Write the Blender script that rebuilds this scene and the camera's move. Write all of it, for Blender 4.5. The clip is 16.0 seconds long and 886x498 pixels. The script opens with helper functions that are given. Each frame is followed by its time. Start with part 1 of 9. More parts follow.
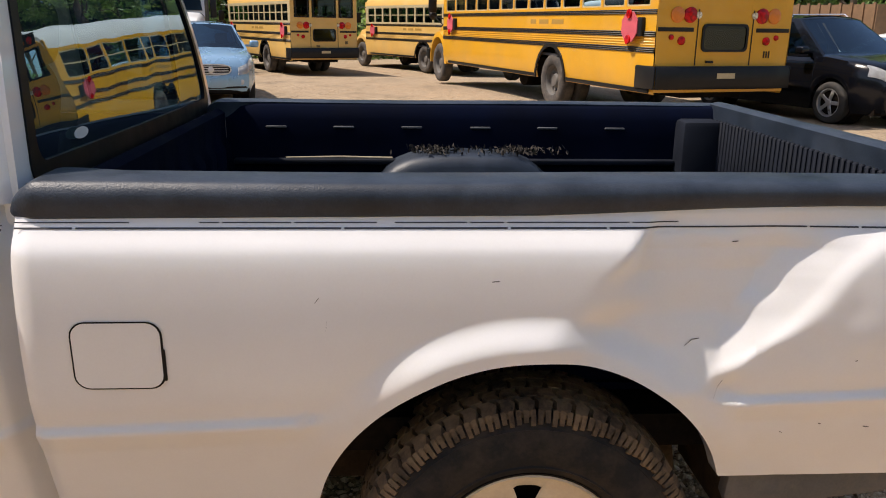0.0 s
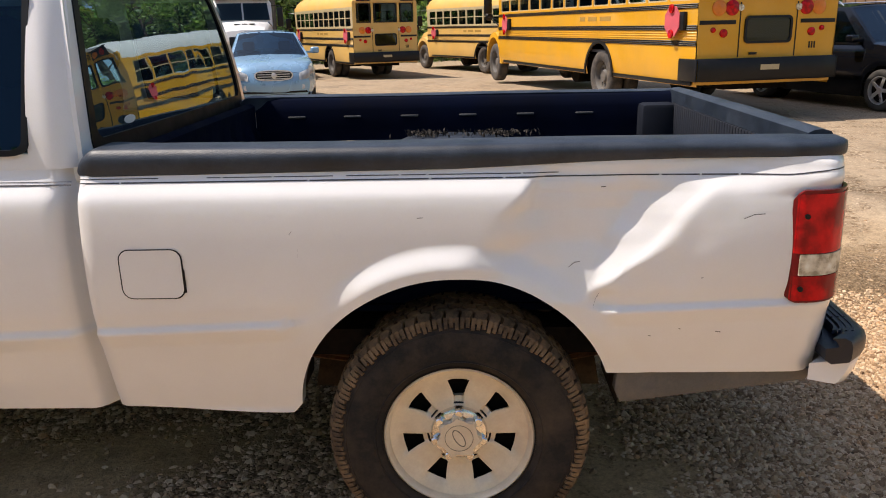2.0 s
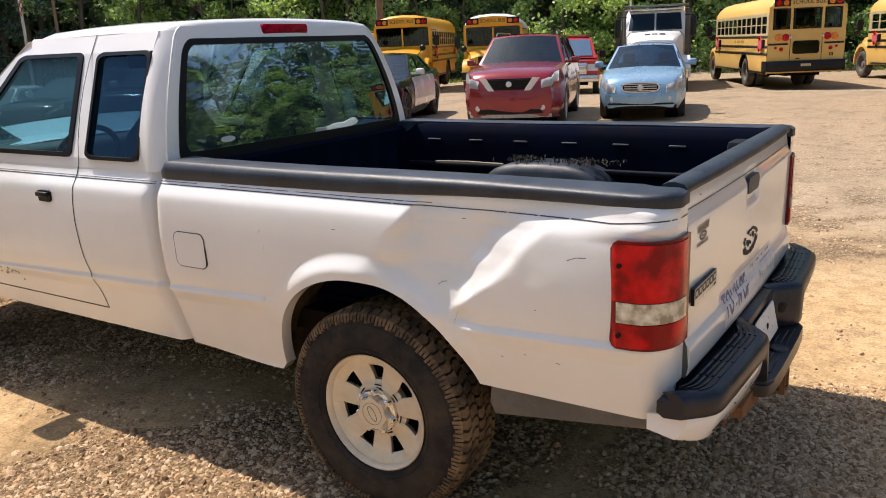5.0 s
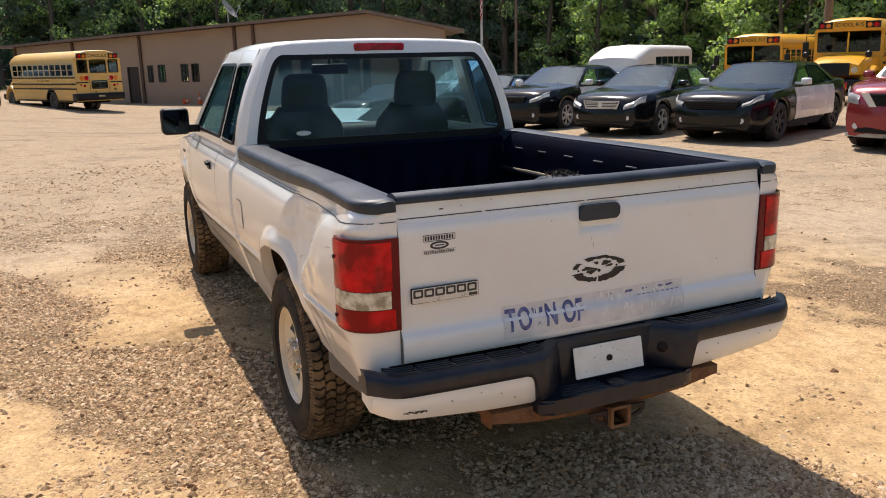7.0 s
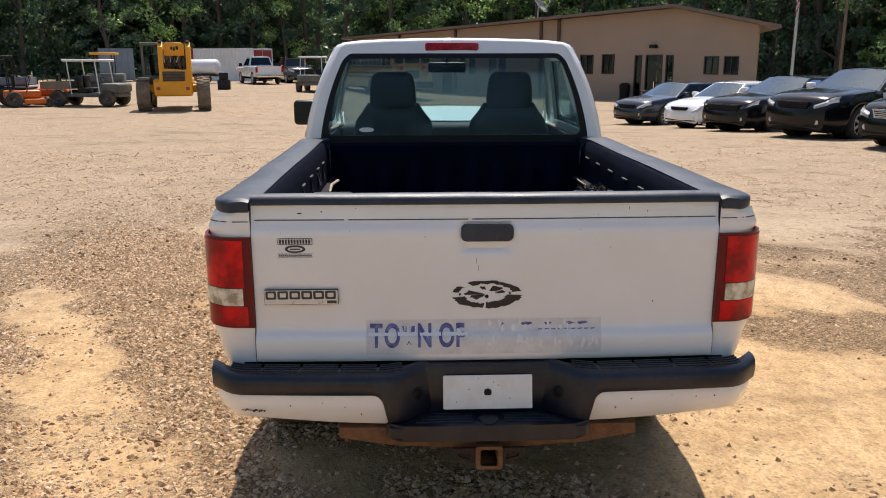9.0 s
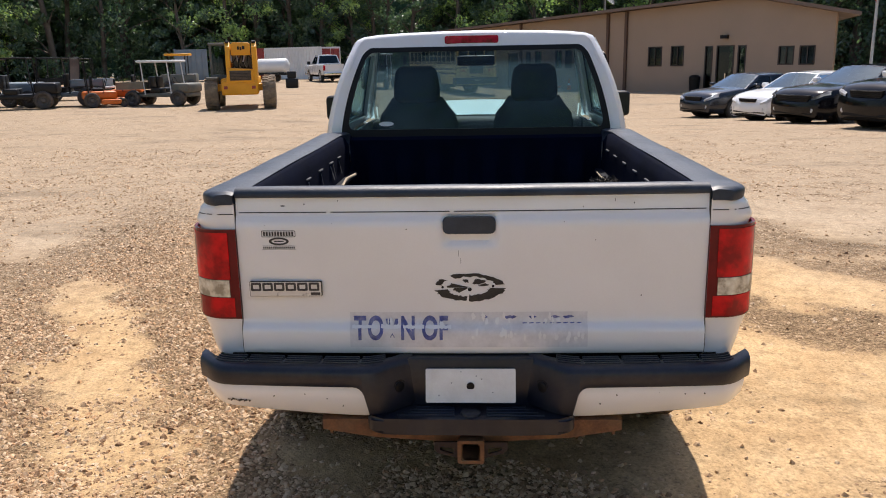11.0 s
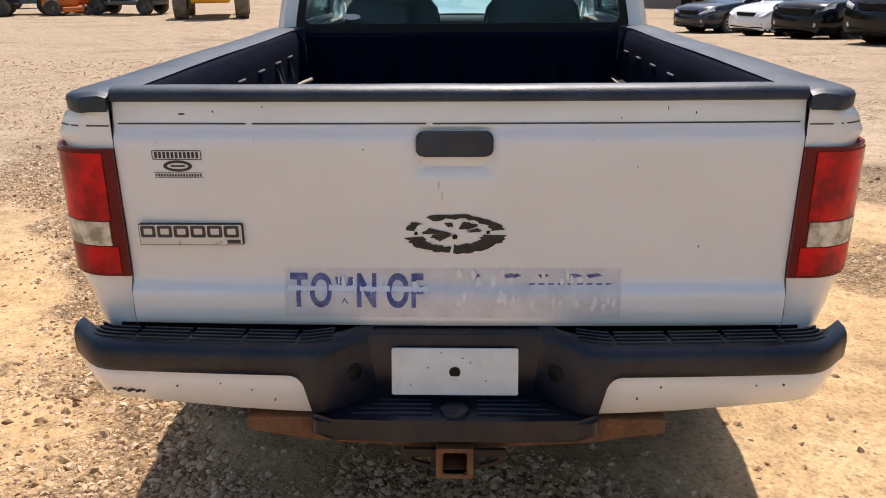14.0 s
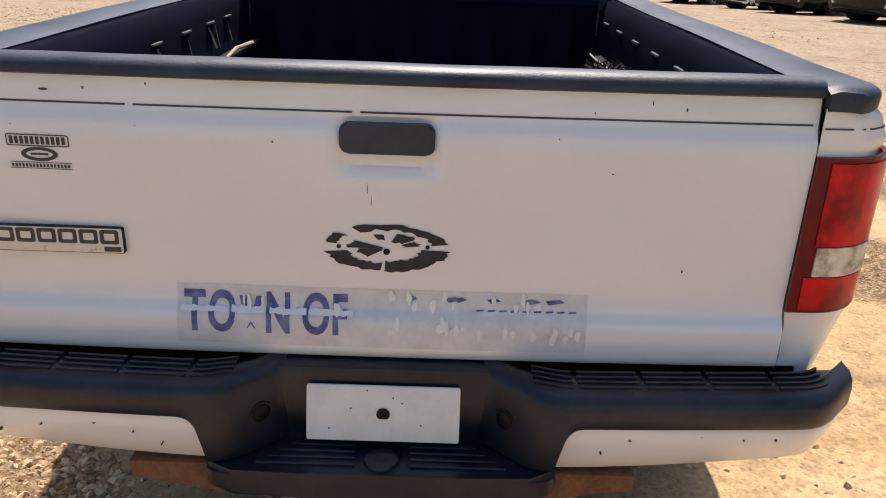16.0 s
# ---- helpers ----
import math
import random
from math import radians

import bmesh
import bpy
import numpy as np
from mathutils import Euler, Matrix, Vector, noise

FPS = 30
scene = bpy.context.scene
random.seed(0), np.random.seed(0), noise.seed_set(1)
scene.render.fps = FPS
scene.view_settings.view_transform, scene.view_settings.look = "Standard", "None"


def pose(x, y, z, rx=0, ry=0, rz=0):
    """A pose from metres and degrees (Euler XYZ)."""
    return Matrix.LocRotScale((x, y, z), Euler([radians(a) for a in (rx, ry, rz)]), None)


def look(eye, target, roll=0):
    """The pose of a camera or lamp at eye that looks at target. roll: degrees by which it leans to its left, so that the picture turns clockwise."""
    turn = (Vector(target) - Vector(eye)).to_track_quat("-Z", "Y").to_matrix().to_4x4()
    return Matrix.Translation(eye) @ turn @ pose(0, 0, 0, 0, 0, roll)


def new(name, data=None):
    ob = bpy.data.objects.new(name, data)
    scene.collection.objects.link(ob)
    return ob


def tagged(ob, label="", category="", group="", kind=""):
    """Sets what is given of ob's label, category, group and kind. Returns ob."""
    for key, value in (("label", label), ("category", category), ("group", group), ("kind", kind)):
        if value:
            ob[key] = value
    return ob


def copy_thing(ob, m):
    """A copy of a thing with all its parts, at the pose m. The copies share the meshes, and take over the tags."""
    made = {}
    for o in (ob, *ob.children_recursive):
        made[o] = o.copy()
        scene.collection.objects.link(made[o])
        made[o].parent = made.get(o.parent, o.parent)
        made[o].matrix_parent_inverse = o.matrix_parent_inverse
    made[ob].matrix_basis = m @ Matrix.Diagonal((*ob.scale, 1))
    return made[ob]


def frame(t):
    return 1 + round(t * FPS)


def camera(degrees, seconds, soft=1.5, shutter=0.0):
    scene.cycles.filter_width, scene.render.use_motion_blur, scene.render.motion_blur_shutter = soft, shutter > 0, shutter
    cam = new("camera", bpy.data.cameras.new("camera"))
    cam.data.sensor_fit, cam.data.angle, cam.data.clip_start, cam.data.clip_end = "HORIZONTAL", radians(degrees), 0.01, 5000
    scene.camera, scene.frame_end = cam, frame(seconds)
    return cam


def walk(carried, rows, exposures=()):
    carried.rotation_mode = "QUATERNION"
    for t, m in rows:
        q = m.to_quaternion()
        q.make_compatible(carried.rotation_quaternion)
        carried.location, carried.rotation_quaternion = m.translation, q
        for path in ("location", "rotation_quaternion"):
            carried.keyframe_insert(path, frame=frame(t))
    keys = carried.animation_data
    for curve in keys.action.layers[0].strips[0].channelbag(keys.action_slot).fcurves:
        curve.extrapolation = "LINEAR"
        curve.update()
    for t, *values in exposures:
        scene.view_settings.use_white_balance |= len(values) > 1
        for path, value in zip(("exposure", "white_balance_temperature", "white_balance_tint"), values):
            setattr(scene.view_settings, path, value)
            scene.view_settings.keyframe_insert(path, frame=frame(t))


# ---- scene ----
cam = camera(58.4, 16.0, soft=1.0)
PATH = [
    (0, (-0.281, -2.352, 1.507), (-0.167, -0.431, 0.960), 0.8),
    (0.5, (-0.140, -2.708, 1.507), (-0.078, -0.784, 0.963), 0.5),
    (1, (-0.062, -2.909, 1.531), (-0.050, -0.984, 0.989), -0.1),
    (1.5, (0.026, -2.939, 1.517), (-0.002, -1.014, 0.973), -0.7),
    (2, (0.032, -2.922, 1.514), (-0.031, -0.999, 0.971), -1.2),
    (2.5, (0.024, -2.911, 1.515), (-0.088, -0.989, 0.976), -1.6),
    (3, (0.032, -2.905, 1.512), (-0.166, -0.988, 0.980), -1.8),
    (3.5, (0.199, -2.961, 1.524), (-0.144, -1.061, 1.002), -1.9),
    (3.7, (0.354, -3.014, 1.543), (-0.068, -1.129, 1.023), -1.9),
    (5.8, (2.475, -2.569, 1.611), (1.057, -1.239, 1.139), -2.5),
    (6, (2.684, -2.465, 1.612), (1.194, -1.216, 1.146), -2.4),
    (6.5, (3.038, -2.073, 1.603), (1.388, -1.039, 1.144), -2.0),
    (7, (3.286, -1.627, 1.622), (1.514, -0.822, 1.162), -1.3),
    (7.5, (3.448, -1.185, 1.651), (1.591, -0.605, 1.186), -0.5),
    (8, (3.404, -0.769, 1.629), (1.496, -0.395, 1.160), 0.0),
    (8.5, (3.493, -0.402, 1.623), (1.558, -0.202, 1.154), 0.1),
    (9, (3.514, -0.232, 1.640), (1.570, -0.162, 1.176), -0.1),
    (9.2, (3.507, -0.196, 1.638), (1.561, -0.167, 1.176), -0.2),
    (11.3, (3.498, 0.073, 1.615), (1.560, -0.041, 1.133), -1.1),
    (11.5, (3.449, 0.083, 1.589), (1.515, -0.031, 1.092), -0.9),
    (12, (3.194, 0.025, 1.518), (1.268, -0.072, 0.988), -0.9),
    (12.5, (2.968, -0.002, 1.489), (1.054, -0.081, 0.916), -0.5),
    (13, (2.816, 0.038, 1.461), (0.914, -0.032, 0.848), -0.3),
    (13.5, (2.763, 0.022, 1.465), (0.871, -0.042, 0.821), -0.3),
    (14, (2.739, 0.027, 1.461), (0.854, -0.033, 0.794), -0.5),
    (14.5, (2.728, 0.026, 1.465), (0.851, -0.034, 0.775), -0.8),
    (15, (2.730, 0.001, 1.474), (0.863, -0.054, 0.759), -0.8),
    (15.5, (2.672, -0.013, 1.491), (0.814, -0.054, 0.751), 0.0),
    (16, (2.390, 0.100, 1.446), (0.537, 0.105, 0.694), 1.9),
]
EXPOSURES = [(0, 0.62, 6950, 15), (3.7, 0.78, 6950, 15), (6, 0.76, 6950, 14), (9.2, 0.72, 6700, 14), (11.5, 0.78, 6650, 15), (13, 0.84, 6700, 15), (16, 0.90, 6750, 15)]
walk(cam, [(t, look(eye, target, roll)) for t, eye, target, roll in PATH], EXPOSURES)

# ---- sky and sun ----
SUN_WAY = Vector((-0.578, 0.045, 1.0)).normalized()
world = bpy.data.worlds.new("sky")
scene.world = world
world.use_nodes = True
wt = world.node_tree
sky = wt.nodes.new("ShaderNodeTexSky")
sky.sky_type = "NISHITA"
sky.sun_disc = False
sky.sun_elevation = math.asin(SUN_WAY.z)
sky.sun_rotation = math.atan2(SUN_WAY.x, SUN_WAY.y)
sky.air_density, sky.dust_density, sky.ozone_density = 1.0, 1.2, 1.0
wt.nodes["Background"].inputs["Strength"].default_value = 0.105
wt.links.new(sky.outputs[0], wt.nodes["Background"].inputs["Color"])
sun = new("sun", bpy.data.lights.new("sun", "SUN"))
sun.data.energy, sun.data.angle, sun.data.color = 3.6, radians(0.53), (1.0, 0.95, 0.87)
sun.matrix_world = look(SUN_WAY * 60, (0, 0, 0))

# ---- mesh helpers ----
def mesh_of(name, bm, materials, smooth=38):
    """A mesh from a bmesh; edges sharper than smooth degrees stay sharp."""
    bmesh.ops.recalc_face_normals(bm, faces=bm.faces)
    limit = radians(smooth)
    for e in bm.edges:
        e.smooth = len(e.link_faces) != 2 or e.calc_face_angle(0.0) < limit
    for f in bm.faces:
        f.smooth = True
    me = bpy.data.meshes.new(name)
    bm.to_mesh(me)
    bm.free()
    for m in materials if isinstance(materials, (list, tuple)) else [materials]:
        me.materials.append(m)
    return me


def part(name, bm, material, parent, label="", smooth=38):
    ob = new(name, mesh_of(name, bm, material, smooth))
    if parent is not None:
        ob.parent = parent
    if label:
        ob["label"] = label
    return ob


def thing(name, label, category, group="", kind="", at=None):
    ob = new(name)
    ob.empty_display_size = 0.2
    if at is not None:
        ob.matrix_basis = at
    return tagged(ob, label, category, group, kind)


def place(ob, m):
    ob.matrix_basis = m
    return ob


def box(bm, x0, x1, y0, y1, z0, z1, bevel=0.0, seg=2, m=None):
    c = Matrix.Translation(((x0 + x1) / 2, (y0 + y1) / 2, (z0 + z1) / 2)) @ Matrix.Diagonal((abs(x1 - x0), abs(y1 - y0), abs(z1 - z0), 1))
    vs = bmesh.ops.create_cube(bm, size=1, matrix=c)["verts"]
    if bevel:
        es = list({e for v in vs for e in v.link_edges})
        r = bmesh.ops.bevel(bm, geom=es, offset=bevel, segments=seg, affect="EDGES", profile=0.5)
        vs = list({v for f in r["faces"] for v in f.verts} | {v for v in vs if v.is_valid})
    if m is not None:
        bmesh.ops.transform(bm, matrix=m, verts=[v for v in vs if v.is_valid])
    return vs


AXES = {"x": Euler((0, radians(90), 0)).to_matrix().to_4x4(), "y": Euler((radians(-90), 0, 0)).to_matrix().to_4x4(), "z": Matrix.Identity(4)}


def lathe(bm, profile, at=(0, 0, 0), axis="y", seg=32, cap=False):
    """Turns (radius, along) pairs round an axis."""
    m = Matrix.Translation(at) @ AXES[axis]
    rings = []
    for r, h in profile:
        if r < 1e-6:
            rings.append([bm.verts.new(m @ Vector((0, 0, h)))])
        else:
            rings.append([bm.verts.new(m @ Vector((r * math.cos(2 * math.pi * i / seg), r * math.sin(2 * math.pi * i / seg), h))) for i in range(seg)])
    for a, b in zip(rings, rings[1:]):
        for i in range(seg):
            j = (i + 1) % seg
            q = [a[i % len(a)], a[j % len(a)], b[j % len(b)], b[i % len(b)]]
            q = [v for k, v in enumerate(q) if v not in q[:k]]
            if len(q) > 2:
                bm.faces.new(q)
    if cap:
        for r in (rings[0], rings[-1]):
            if len(r) > 2:
                bm.faces.new(r)
    return rings


def cyl(bm, at, axis, r, depth, seg=24, r2=None, bevel=0.0):
    r2 = r if r2 is None else r2
    h = depth / 2
    if bevel:
        lathe(bm, [(0, -h), (r - bevel, -h), (r, -h + bevel), (r2, h - bevel), (r2 - bevel, h), (0, h)], at, axis, seg)
    else:
        lathe(bm, [(0, -h), (r, -h), (r2, h), (0, h)], at, axis, seg)


def tube(bm, pts, r, seg=8, closed=False):
    """A round bar along points."""
    pts = [Vector(p) for p in pts]
    n = len(pts)
    rings = []
    for i, p in enumerate(pts):
        a = pts[(i - 1) % n] if closed or i else p
        b = pts[(i + 1) % n] if closed or i < n - 1 else p
        d = (b - a).normalized()
        ref = Vector((0, 0, 1)) if abs(d.z) < 0.9 else Vector((1, 0, 0))
        u = d.cross(ref).normalized()
        w = d.cross(u)
        rad = r[i] if isinstance(r, (list, tuple)) else r
        rings.append([bm.verts.new(p + rad * (math.cos(2 * math.pi * k / seg) * u + math.sin(2 * math.pi * k / seg) * w)) for k in range(seg)])
    for i in range(n if closed else n - 1):
        a, b = rings[i], rings[(i + 1) % n]
        for k in range(seg):
            bm.faces.new((a[k], a[(k + 1) % seg], b[(k + 1) % seg], b[k]))
    if not closed:
        bm.faces.new(rings[0])
        bm.faces.new(rings[-1])


def prism(bm, pts, axis, a, b, bevel=0.0):
    """Extrudes a 2D outline along an axis from a to b. Outline is (x, z) for y, (y, z) for x, (x, y) for z."""
    def at(p, h):
        return {"y": (p[0], h, p[1]), "x": (h, p[0], p[1]), "z": (p[0], p[1], h)}[axis]
    lo = [bm.verts.new(at(p, a)) for p in pts]
    hi = [bm.verts.new(at(p, b)) for p in pts]
    n = len(pts)
    fs = [bm.faces.new(lo), bm.faces.new(hi)] + [bm.faces.new((lo[i], lo[(i + 1) % n], hi[(i + 1) % n], hi[i])) for i in range(n)]
    if bevel:
        es = list({e for f in fs[:2] for e in f.edges})
        bmesh.ops.bevel(bm, geom=es, offset=bevel, segments=2, affect="EDGES", profile=0.5)


def rounded(u0, u1, v0, v1, r, n=5):
    """Outline of a rounded rectangle, anticlockwise."""
    out = []
    for cu, cv, a0 in ((u1 - r, v0 + r, -90), (u1 - r, v1 - r, 0), (u0 + r, v1 - r, 90), (u0 + r, v0 + r, 180)):
        for i in range(n + 1):
            a = radians(a0 + 90 * i / n)
            out.append((cu + r * math.cos(a), cv + r * math.sin(a)))
    return out


def grid(bm, rows, flip=False, skip=None):
    """Quads over rows of points."""
    vs = [[bm.verts.new(p) for p in row] for row in rows]
    for i in range(len(vs) - 1):
        for j in range(len(vs[0]) - 1):
            if skip and skip(i, j):
                continue
            q = (vs[i][j], vs[i][j + 1], vs[i + 1][j + 1], vs[i + 1][j])
            bm.faces.new(q[::-1] if flip else q)
    return vs


def slab(bm, outline, place_uv, depth=0.0):
    """A plate on an outline, mapped to space by place_uv(u, v, w), with thickness depth."""
    front = [bm.verts.new(place_uv(u, v, 0)) for u, v in outline]
    bm.faces.new(front)
    if depth:
        back = [bm.verts.new(place_uv(u, v, depth)) for u, v in outline]
        bm.faces.new(back[::-1])
        n = len(front)
        for i in range(n):
            bm.faces.new((front[i], front[(i + 1) % n], back[(i + 1) % n], back[i]))


def fine_outline(outline, corner, m=8):
    """A rounded outline with m more points along each straight side."""
    out = []
    n = len(outline)
    for i, p in enumerate(outline):
        out.append(p)
        if i % (corner + 1) == corner:
            q = outline[(i + 1) % n]
            out += [(p[0] + (q[0] - p[0]) * k / (m + 1), p[1] + (q[1] - p[1]) * k / (m + 1)) for k in range(1, m + 1)]
    return out


def ring_plate(bm, outer, inner, place_uv, depth=0.0):
    """A frame between two outlines of equal count."""
    n = len(outer)
    layers = []
    for w in ((0.0, depth) if depth else (0.0,)):
        layers.append(([bm.verts.new(place_uv(u, v, w)) for u, v in outer], [bm.verts.new(place_uv(u, v, w)) for u, v in inner]))
    for o, k in layers:
        for i in range(n):
            bm.faces.new((o[i], o[(i + 1) % n], k[(i + 1) % n], k[i]))
    if depth:
        for s in (0, 1):
            a, b = layers[0][s], layers[1][s]
            for i in range(n):
                bm.faces.new((a[i], a[(i + 1) % n], b[(i + 1) % n], b[i]))


def lettering(name, words, size, material, parent, m, label="", thick=0.001, stretch=1.0, align="CENTER", bold=0.0):
    """Raised letters in the built-in font, lying in the local xy plane of m."""
    cu = bpy.data.curves.new(name, "FONT")
    cu.body, cu.size, cu.align_x, cu.align_y, cu.extrude, cu.resolution_u = words, size, align, "CENTER", thick, 6 if bold else 2
    cu.offset = bold
    tmp = new("letters_tmp", cu)
    me = bpy.data.meshes.new_from_object(tmp.evaluated_get(bpy.context.evaluated_depsgraph_get()))
    bpy.data.objects.remove(tmp)
    me.transform(m @ Matrix.Diagonal((stretch, 1, 1, 1)))
    me.materials.clear()
    me.materials.append(material)
    me.name = name
    ob = new(name, me)
    ob.parent = parent
    if label:
        ob["label"] = label
    return ob


def smooth(a, b, x):
    t = min(1.0, max(0.0, (x - a) / (b - a)))
    return t * t * (3 - 2 * t)


def lerp(pts, x):
    """Straight lines through (x, value) pairs."""
    if x <= pts[0][0]:
        return pts[0][1]
    for (x0, y0), (x1, y1) in zip(pts, pts[1:]):
        if x <= x1:
            return y0 + (y1 - y0) * (x - x0) / (x1 - x0)
    return pts[-1][1]


def curve(pts, x):
    """A smooth line through (x, value) pairs."""
    if x <= pts[0][0]:
        return pts[0][1]
    if x >= pts[-1][0]:
        return pts[-1][1]
    n = len(pts)
    def slope(i):
        a, b = pts[max(0, i - 1)], pts[min(n - 1, i + 1)]
        return (b[1] - a[1]) / (b[0] - a[0])
    for i in range(n - 1):
        x0, y0 = pts[i]
        x1, y1 = pts[i + 1]
        if x <= x1:
            h = x1 - x0
            t = (x - x0) / h
            return (2 * t**3 - 3 * t**2 + 1) * y0 + (t**3 - 2 * t**2 + t) * h * slope(i) + (-2 * t**3 + 3 * t**2) * y1 + (t**3 - t**2) * h * slope(i + 1)

# ---- materials ----
def material(name):
    m = bpy.data.materials.new(name)
    m.use_nodes = True
    return m, m.node_tree, m.node_tree.nodes["Principled BSDF"]


def tree_noise(nt, scale, detail=4, rough=0.6, vector=None):
    n = nt.nodes.new("ShaderNodeTexNoise")
    n.inputs["Scale"].default_value, n.inputs["Detail"].default_value, n.inputs["Roughness"].default_value = scale, detail, rough
    if vector is None:
        c = nt.nodes.new("ShaderNodeTexCoord")
        vector = c.outputs["Object"]
    nt.links.new(vector, n.inputs["Vector"])
    return n


def ramp(nt, source, stops):
    r = nt.nodes.new("ShaderNodeValToRGB")
    el = r.color_ramp.elements
    while len(el) < len(stops):
        el.new(0.5)
    for e, (p, c) in zip(el, stops):
        e.position = p
        e.color = (*c, 1) if len(c) == 3 else c
    nt.links.new(source, r.inputs["Fac"])
    return r


def mix(nt, fac, a, b, mode="MIX"):
    n = nt.nodes.new("ShaderNodeMix")
    n.data_type, n.blend_type = "RGBA", mode
    for key, value in ((0, fac), (6, a), (7, b)):
        if hasattr(value, "is_output"):
            nt.links.new(value, n.inputs[key])
        else:
            n.inputs[key].default_value = value if key == 0 else (*value, 1)
    return n.outputs[2]


def bump(nt, bsdf, height, strength, distance):
    b = nt.nodes.new("ShaderNodeBump")
    b.inputs["Strength"].default_value, b.inputs["Distance"].default_value = strength, distance
    nt.links.new(height, b.inputs["Height"])
    nt.links.new(b.outputs[0], bsdf.inputs["Normal"])
    return b


def grey(v):
    return (v, v, v)


def surface(name, colour, rough=0.5, metal=0.0, vary=0.12, scale=6.0, fine=60.0, relief=0.0, coat=0.0, dust=0.0, dust_colour=(0.42, 0.30, 0.19), spec=0.5):
    """A paint, plastic, rubber or metal with blotches, fine grain and settled dust."""
    m, nt, b = material(name)
    big, small = tree_noise(nt, scale, 5), tree_noise(nt, fine, 3)
    dark = tuple(c * (1 - vary) for c in colour)
    light = tuple(min(1, c * (1 + vary)) for c in colour)
    base = ramp(nt, big.outputs[0], [(0.3, dark), (0.7, light)]).outputs[0]
    grain = ramp(nt, small.outputs[0], [(0.35, grey(1 - vary * 0.6)), (0.65, grey(1.0))]).outputs[0]
    col = mix(nt, 1.0, base, grain, "MULTIPLY")
    if dust:
        d = ramp(nt, tree_noise(nt, scale * 0.7, 7, 0.7).outputs[0], [(0.42, grey(0.0)), (0.75, grey(dust))]).outputs[0]
        col = mix(nt, d, col, dust_colour)
    nt.links.new(col, b.inputs["Base Color"])
    r = ramp(nt, big.outputs[0], [(0.3, grey(max(0.02, rough * 0.85))), (0.7, grey(min(1, rough * 1.2)))])
    nt.links.new(r.outputs[0], b.inputs["Roughness"])
    b.inputs["Metallic"].default_value = metal
    b.inputs["Specular IOR Level"].default_value = spec
    b.inputs["Coat Weight"].default_value = coat
    b.inputs["Coat Roughness"].default_value = 0.06
    if relief:
        bump(nt, b, small.outputs[0], 0.6, relief)
    return m


def glass(name, tint, gloss=0.02, see=1.0, wave=0.0, sheen=(0.62, 0.86, 1.0), film=0.0):
    """A pane: clear or tinted, mirroring by its angle."""
    m, nt, b = material(name)
    nt.nodes.remove(b)
    tr = nt.nodes.new("ShaderNodeBsdfTransparent")
    tr.inputs[0].default_value = (*tint, 1)
    gl = nt.nodes.new("ShaderNodeBsdfGlossy")
    gl.inputs["Roughness"].default_value = gloss
    gl.inputs["Color"].default_value = (*sheen, 1)
    if wave:
        ripple = nt.nodes.new("ShaderNodeBump")
        ripple.inputs["Strength"].default_value, ripple.inputs["Distance"].default_value = 1.0, wave
        nt.links.new(tree_noise(nt, 5.0, 1, 0.4).outputs[0], ripple.inputs["Height"])
        nt.links.new(ripple.outputs[0], gl.inputs["Normal"])
    behind = tr.outputs[0]
    if film:
        # bluish veil painted on the pane for hazy sky reflection, with some dust
        dusty = nt.nodes.new("ShaderNodeBsdfDiffuse")
        dusty.inputs[0].default_value = (0.15, 0.22, 0.30, 1)
        veil = nt.nodes.new("ShaderNodeMixShader")
        nt.links.new(ramp(nt, tree_noise(nt, 3.0, 5, 0.6).outputs[0], [(0.3, grey(film * 0.6)), (0.7, grey(film * 1.4))]).outputs[0], veil.inputs[0])
        nt.links.new(tr.outputs[0], veil.inputs[1])
        nt.links.new(dusty.outputs[0], veil.inputs[2])
        behind = veil.outputs[0]
    fr = nt.nodes.new("ShaderNodeFresnel")
    fr.inputs[0].default_value = 1.55
    boost = nt.nodes.new("ShaderNodeMath")
    boost.operation, boost.use_clamp = "MULTIPLY", True
    boost.inputs[1].default_value = see
    nt.links.new(fr.outputs[0], boost.inputs[0])
    mx = nt.nodes.new("ShaderNodeMixShader")
    nt.links.new(boost.outputs[0], mx.inputs[0])
    nt.links.new(behind, mx.inputs[1])
    nt.links.new(gl.outputs[0], mx.inputs[2])
    nt.links.new(mx.outputs[0], nt.nodes["Material Output"].inputs[0])
    return m


WHITE_PAINT = surface("white_truck_paint", (0.84, 0.83, 0.82), 0.34, vary=0.03, scale=2.5, fine=220, coat=1.0, dust=0.10, dust_colour=(0.60, 0.50, 0.38))
RAIL_PLASTIC = surface("grained_black_plastic", (0.019, 0.028, 0.044), 0.44, vary=0.45, scale=7, fine=260, relief=0.0014, dust=0.55, dust_colour=(0.064, 0.078, 0.102), spec=0.45)
RIB_PLASTIC = surface("liner_rib_plastic", (0.010, 0.013, 0.021), 0.7, vary=0.3, scale=7, fine=300, relief=0.0006, dust=0.25, dust_colour=(0.022, 0.022, 0.024), spec=0.15)
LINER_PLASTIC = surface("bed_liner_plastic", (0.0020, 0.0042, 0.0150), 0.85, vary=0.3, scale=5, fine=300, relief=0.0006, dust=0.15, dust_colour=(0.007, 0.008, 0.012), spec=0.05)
# pale grey paints the sun on the liner ledges; also colours the worn streaks
LEDGE_GREY = surface("sunlit_and_worn_grey_plastic", (0.085, 0.088, 0.095), 0.8, vary=0.3, scale=25, fine=160)
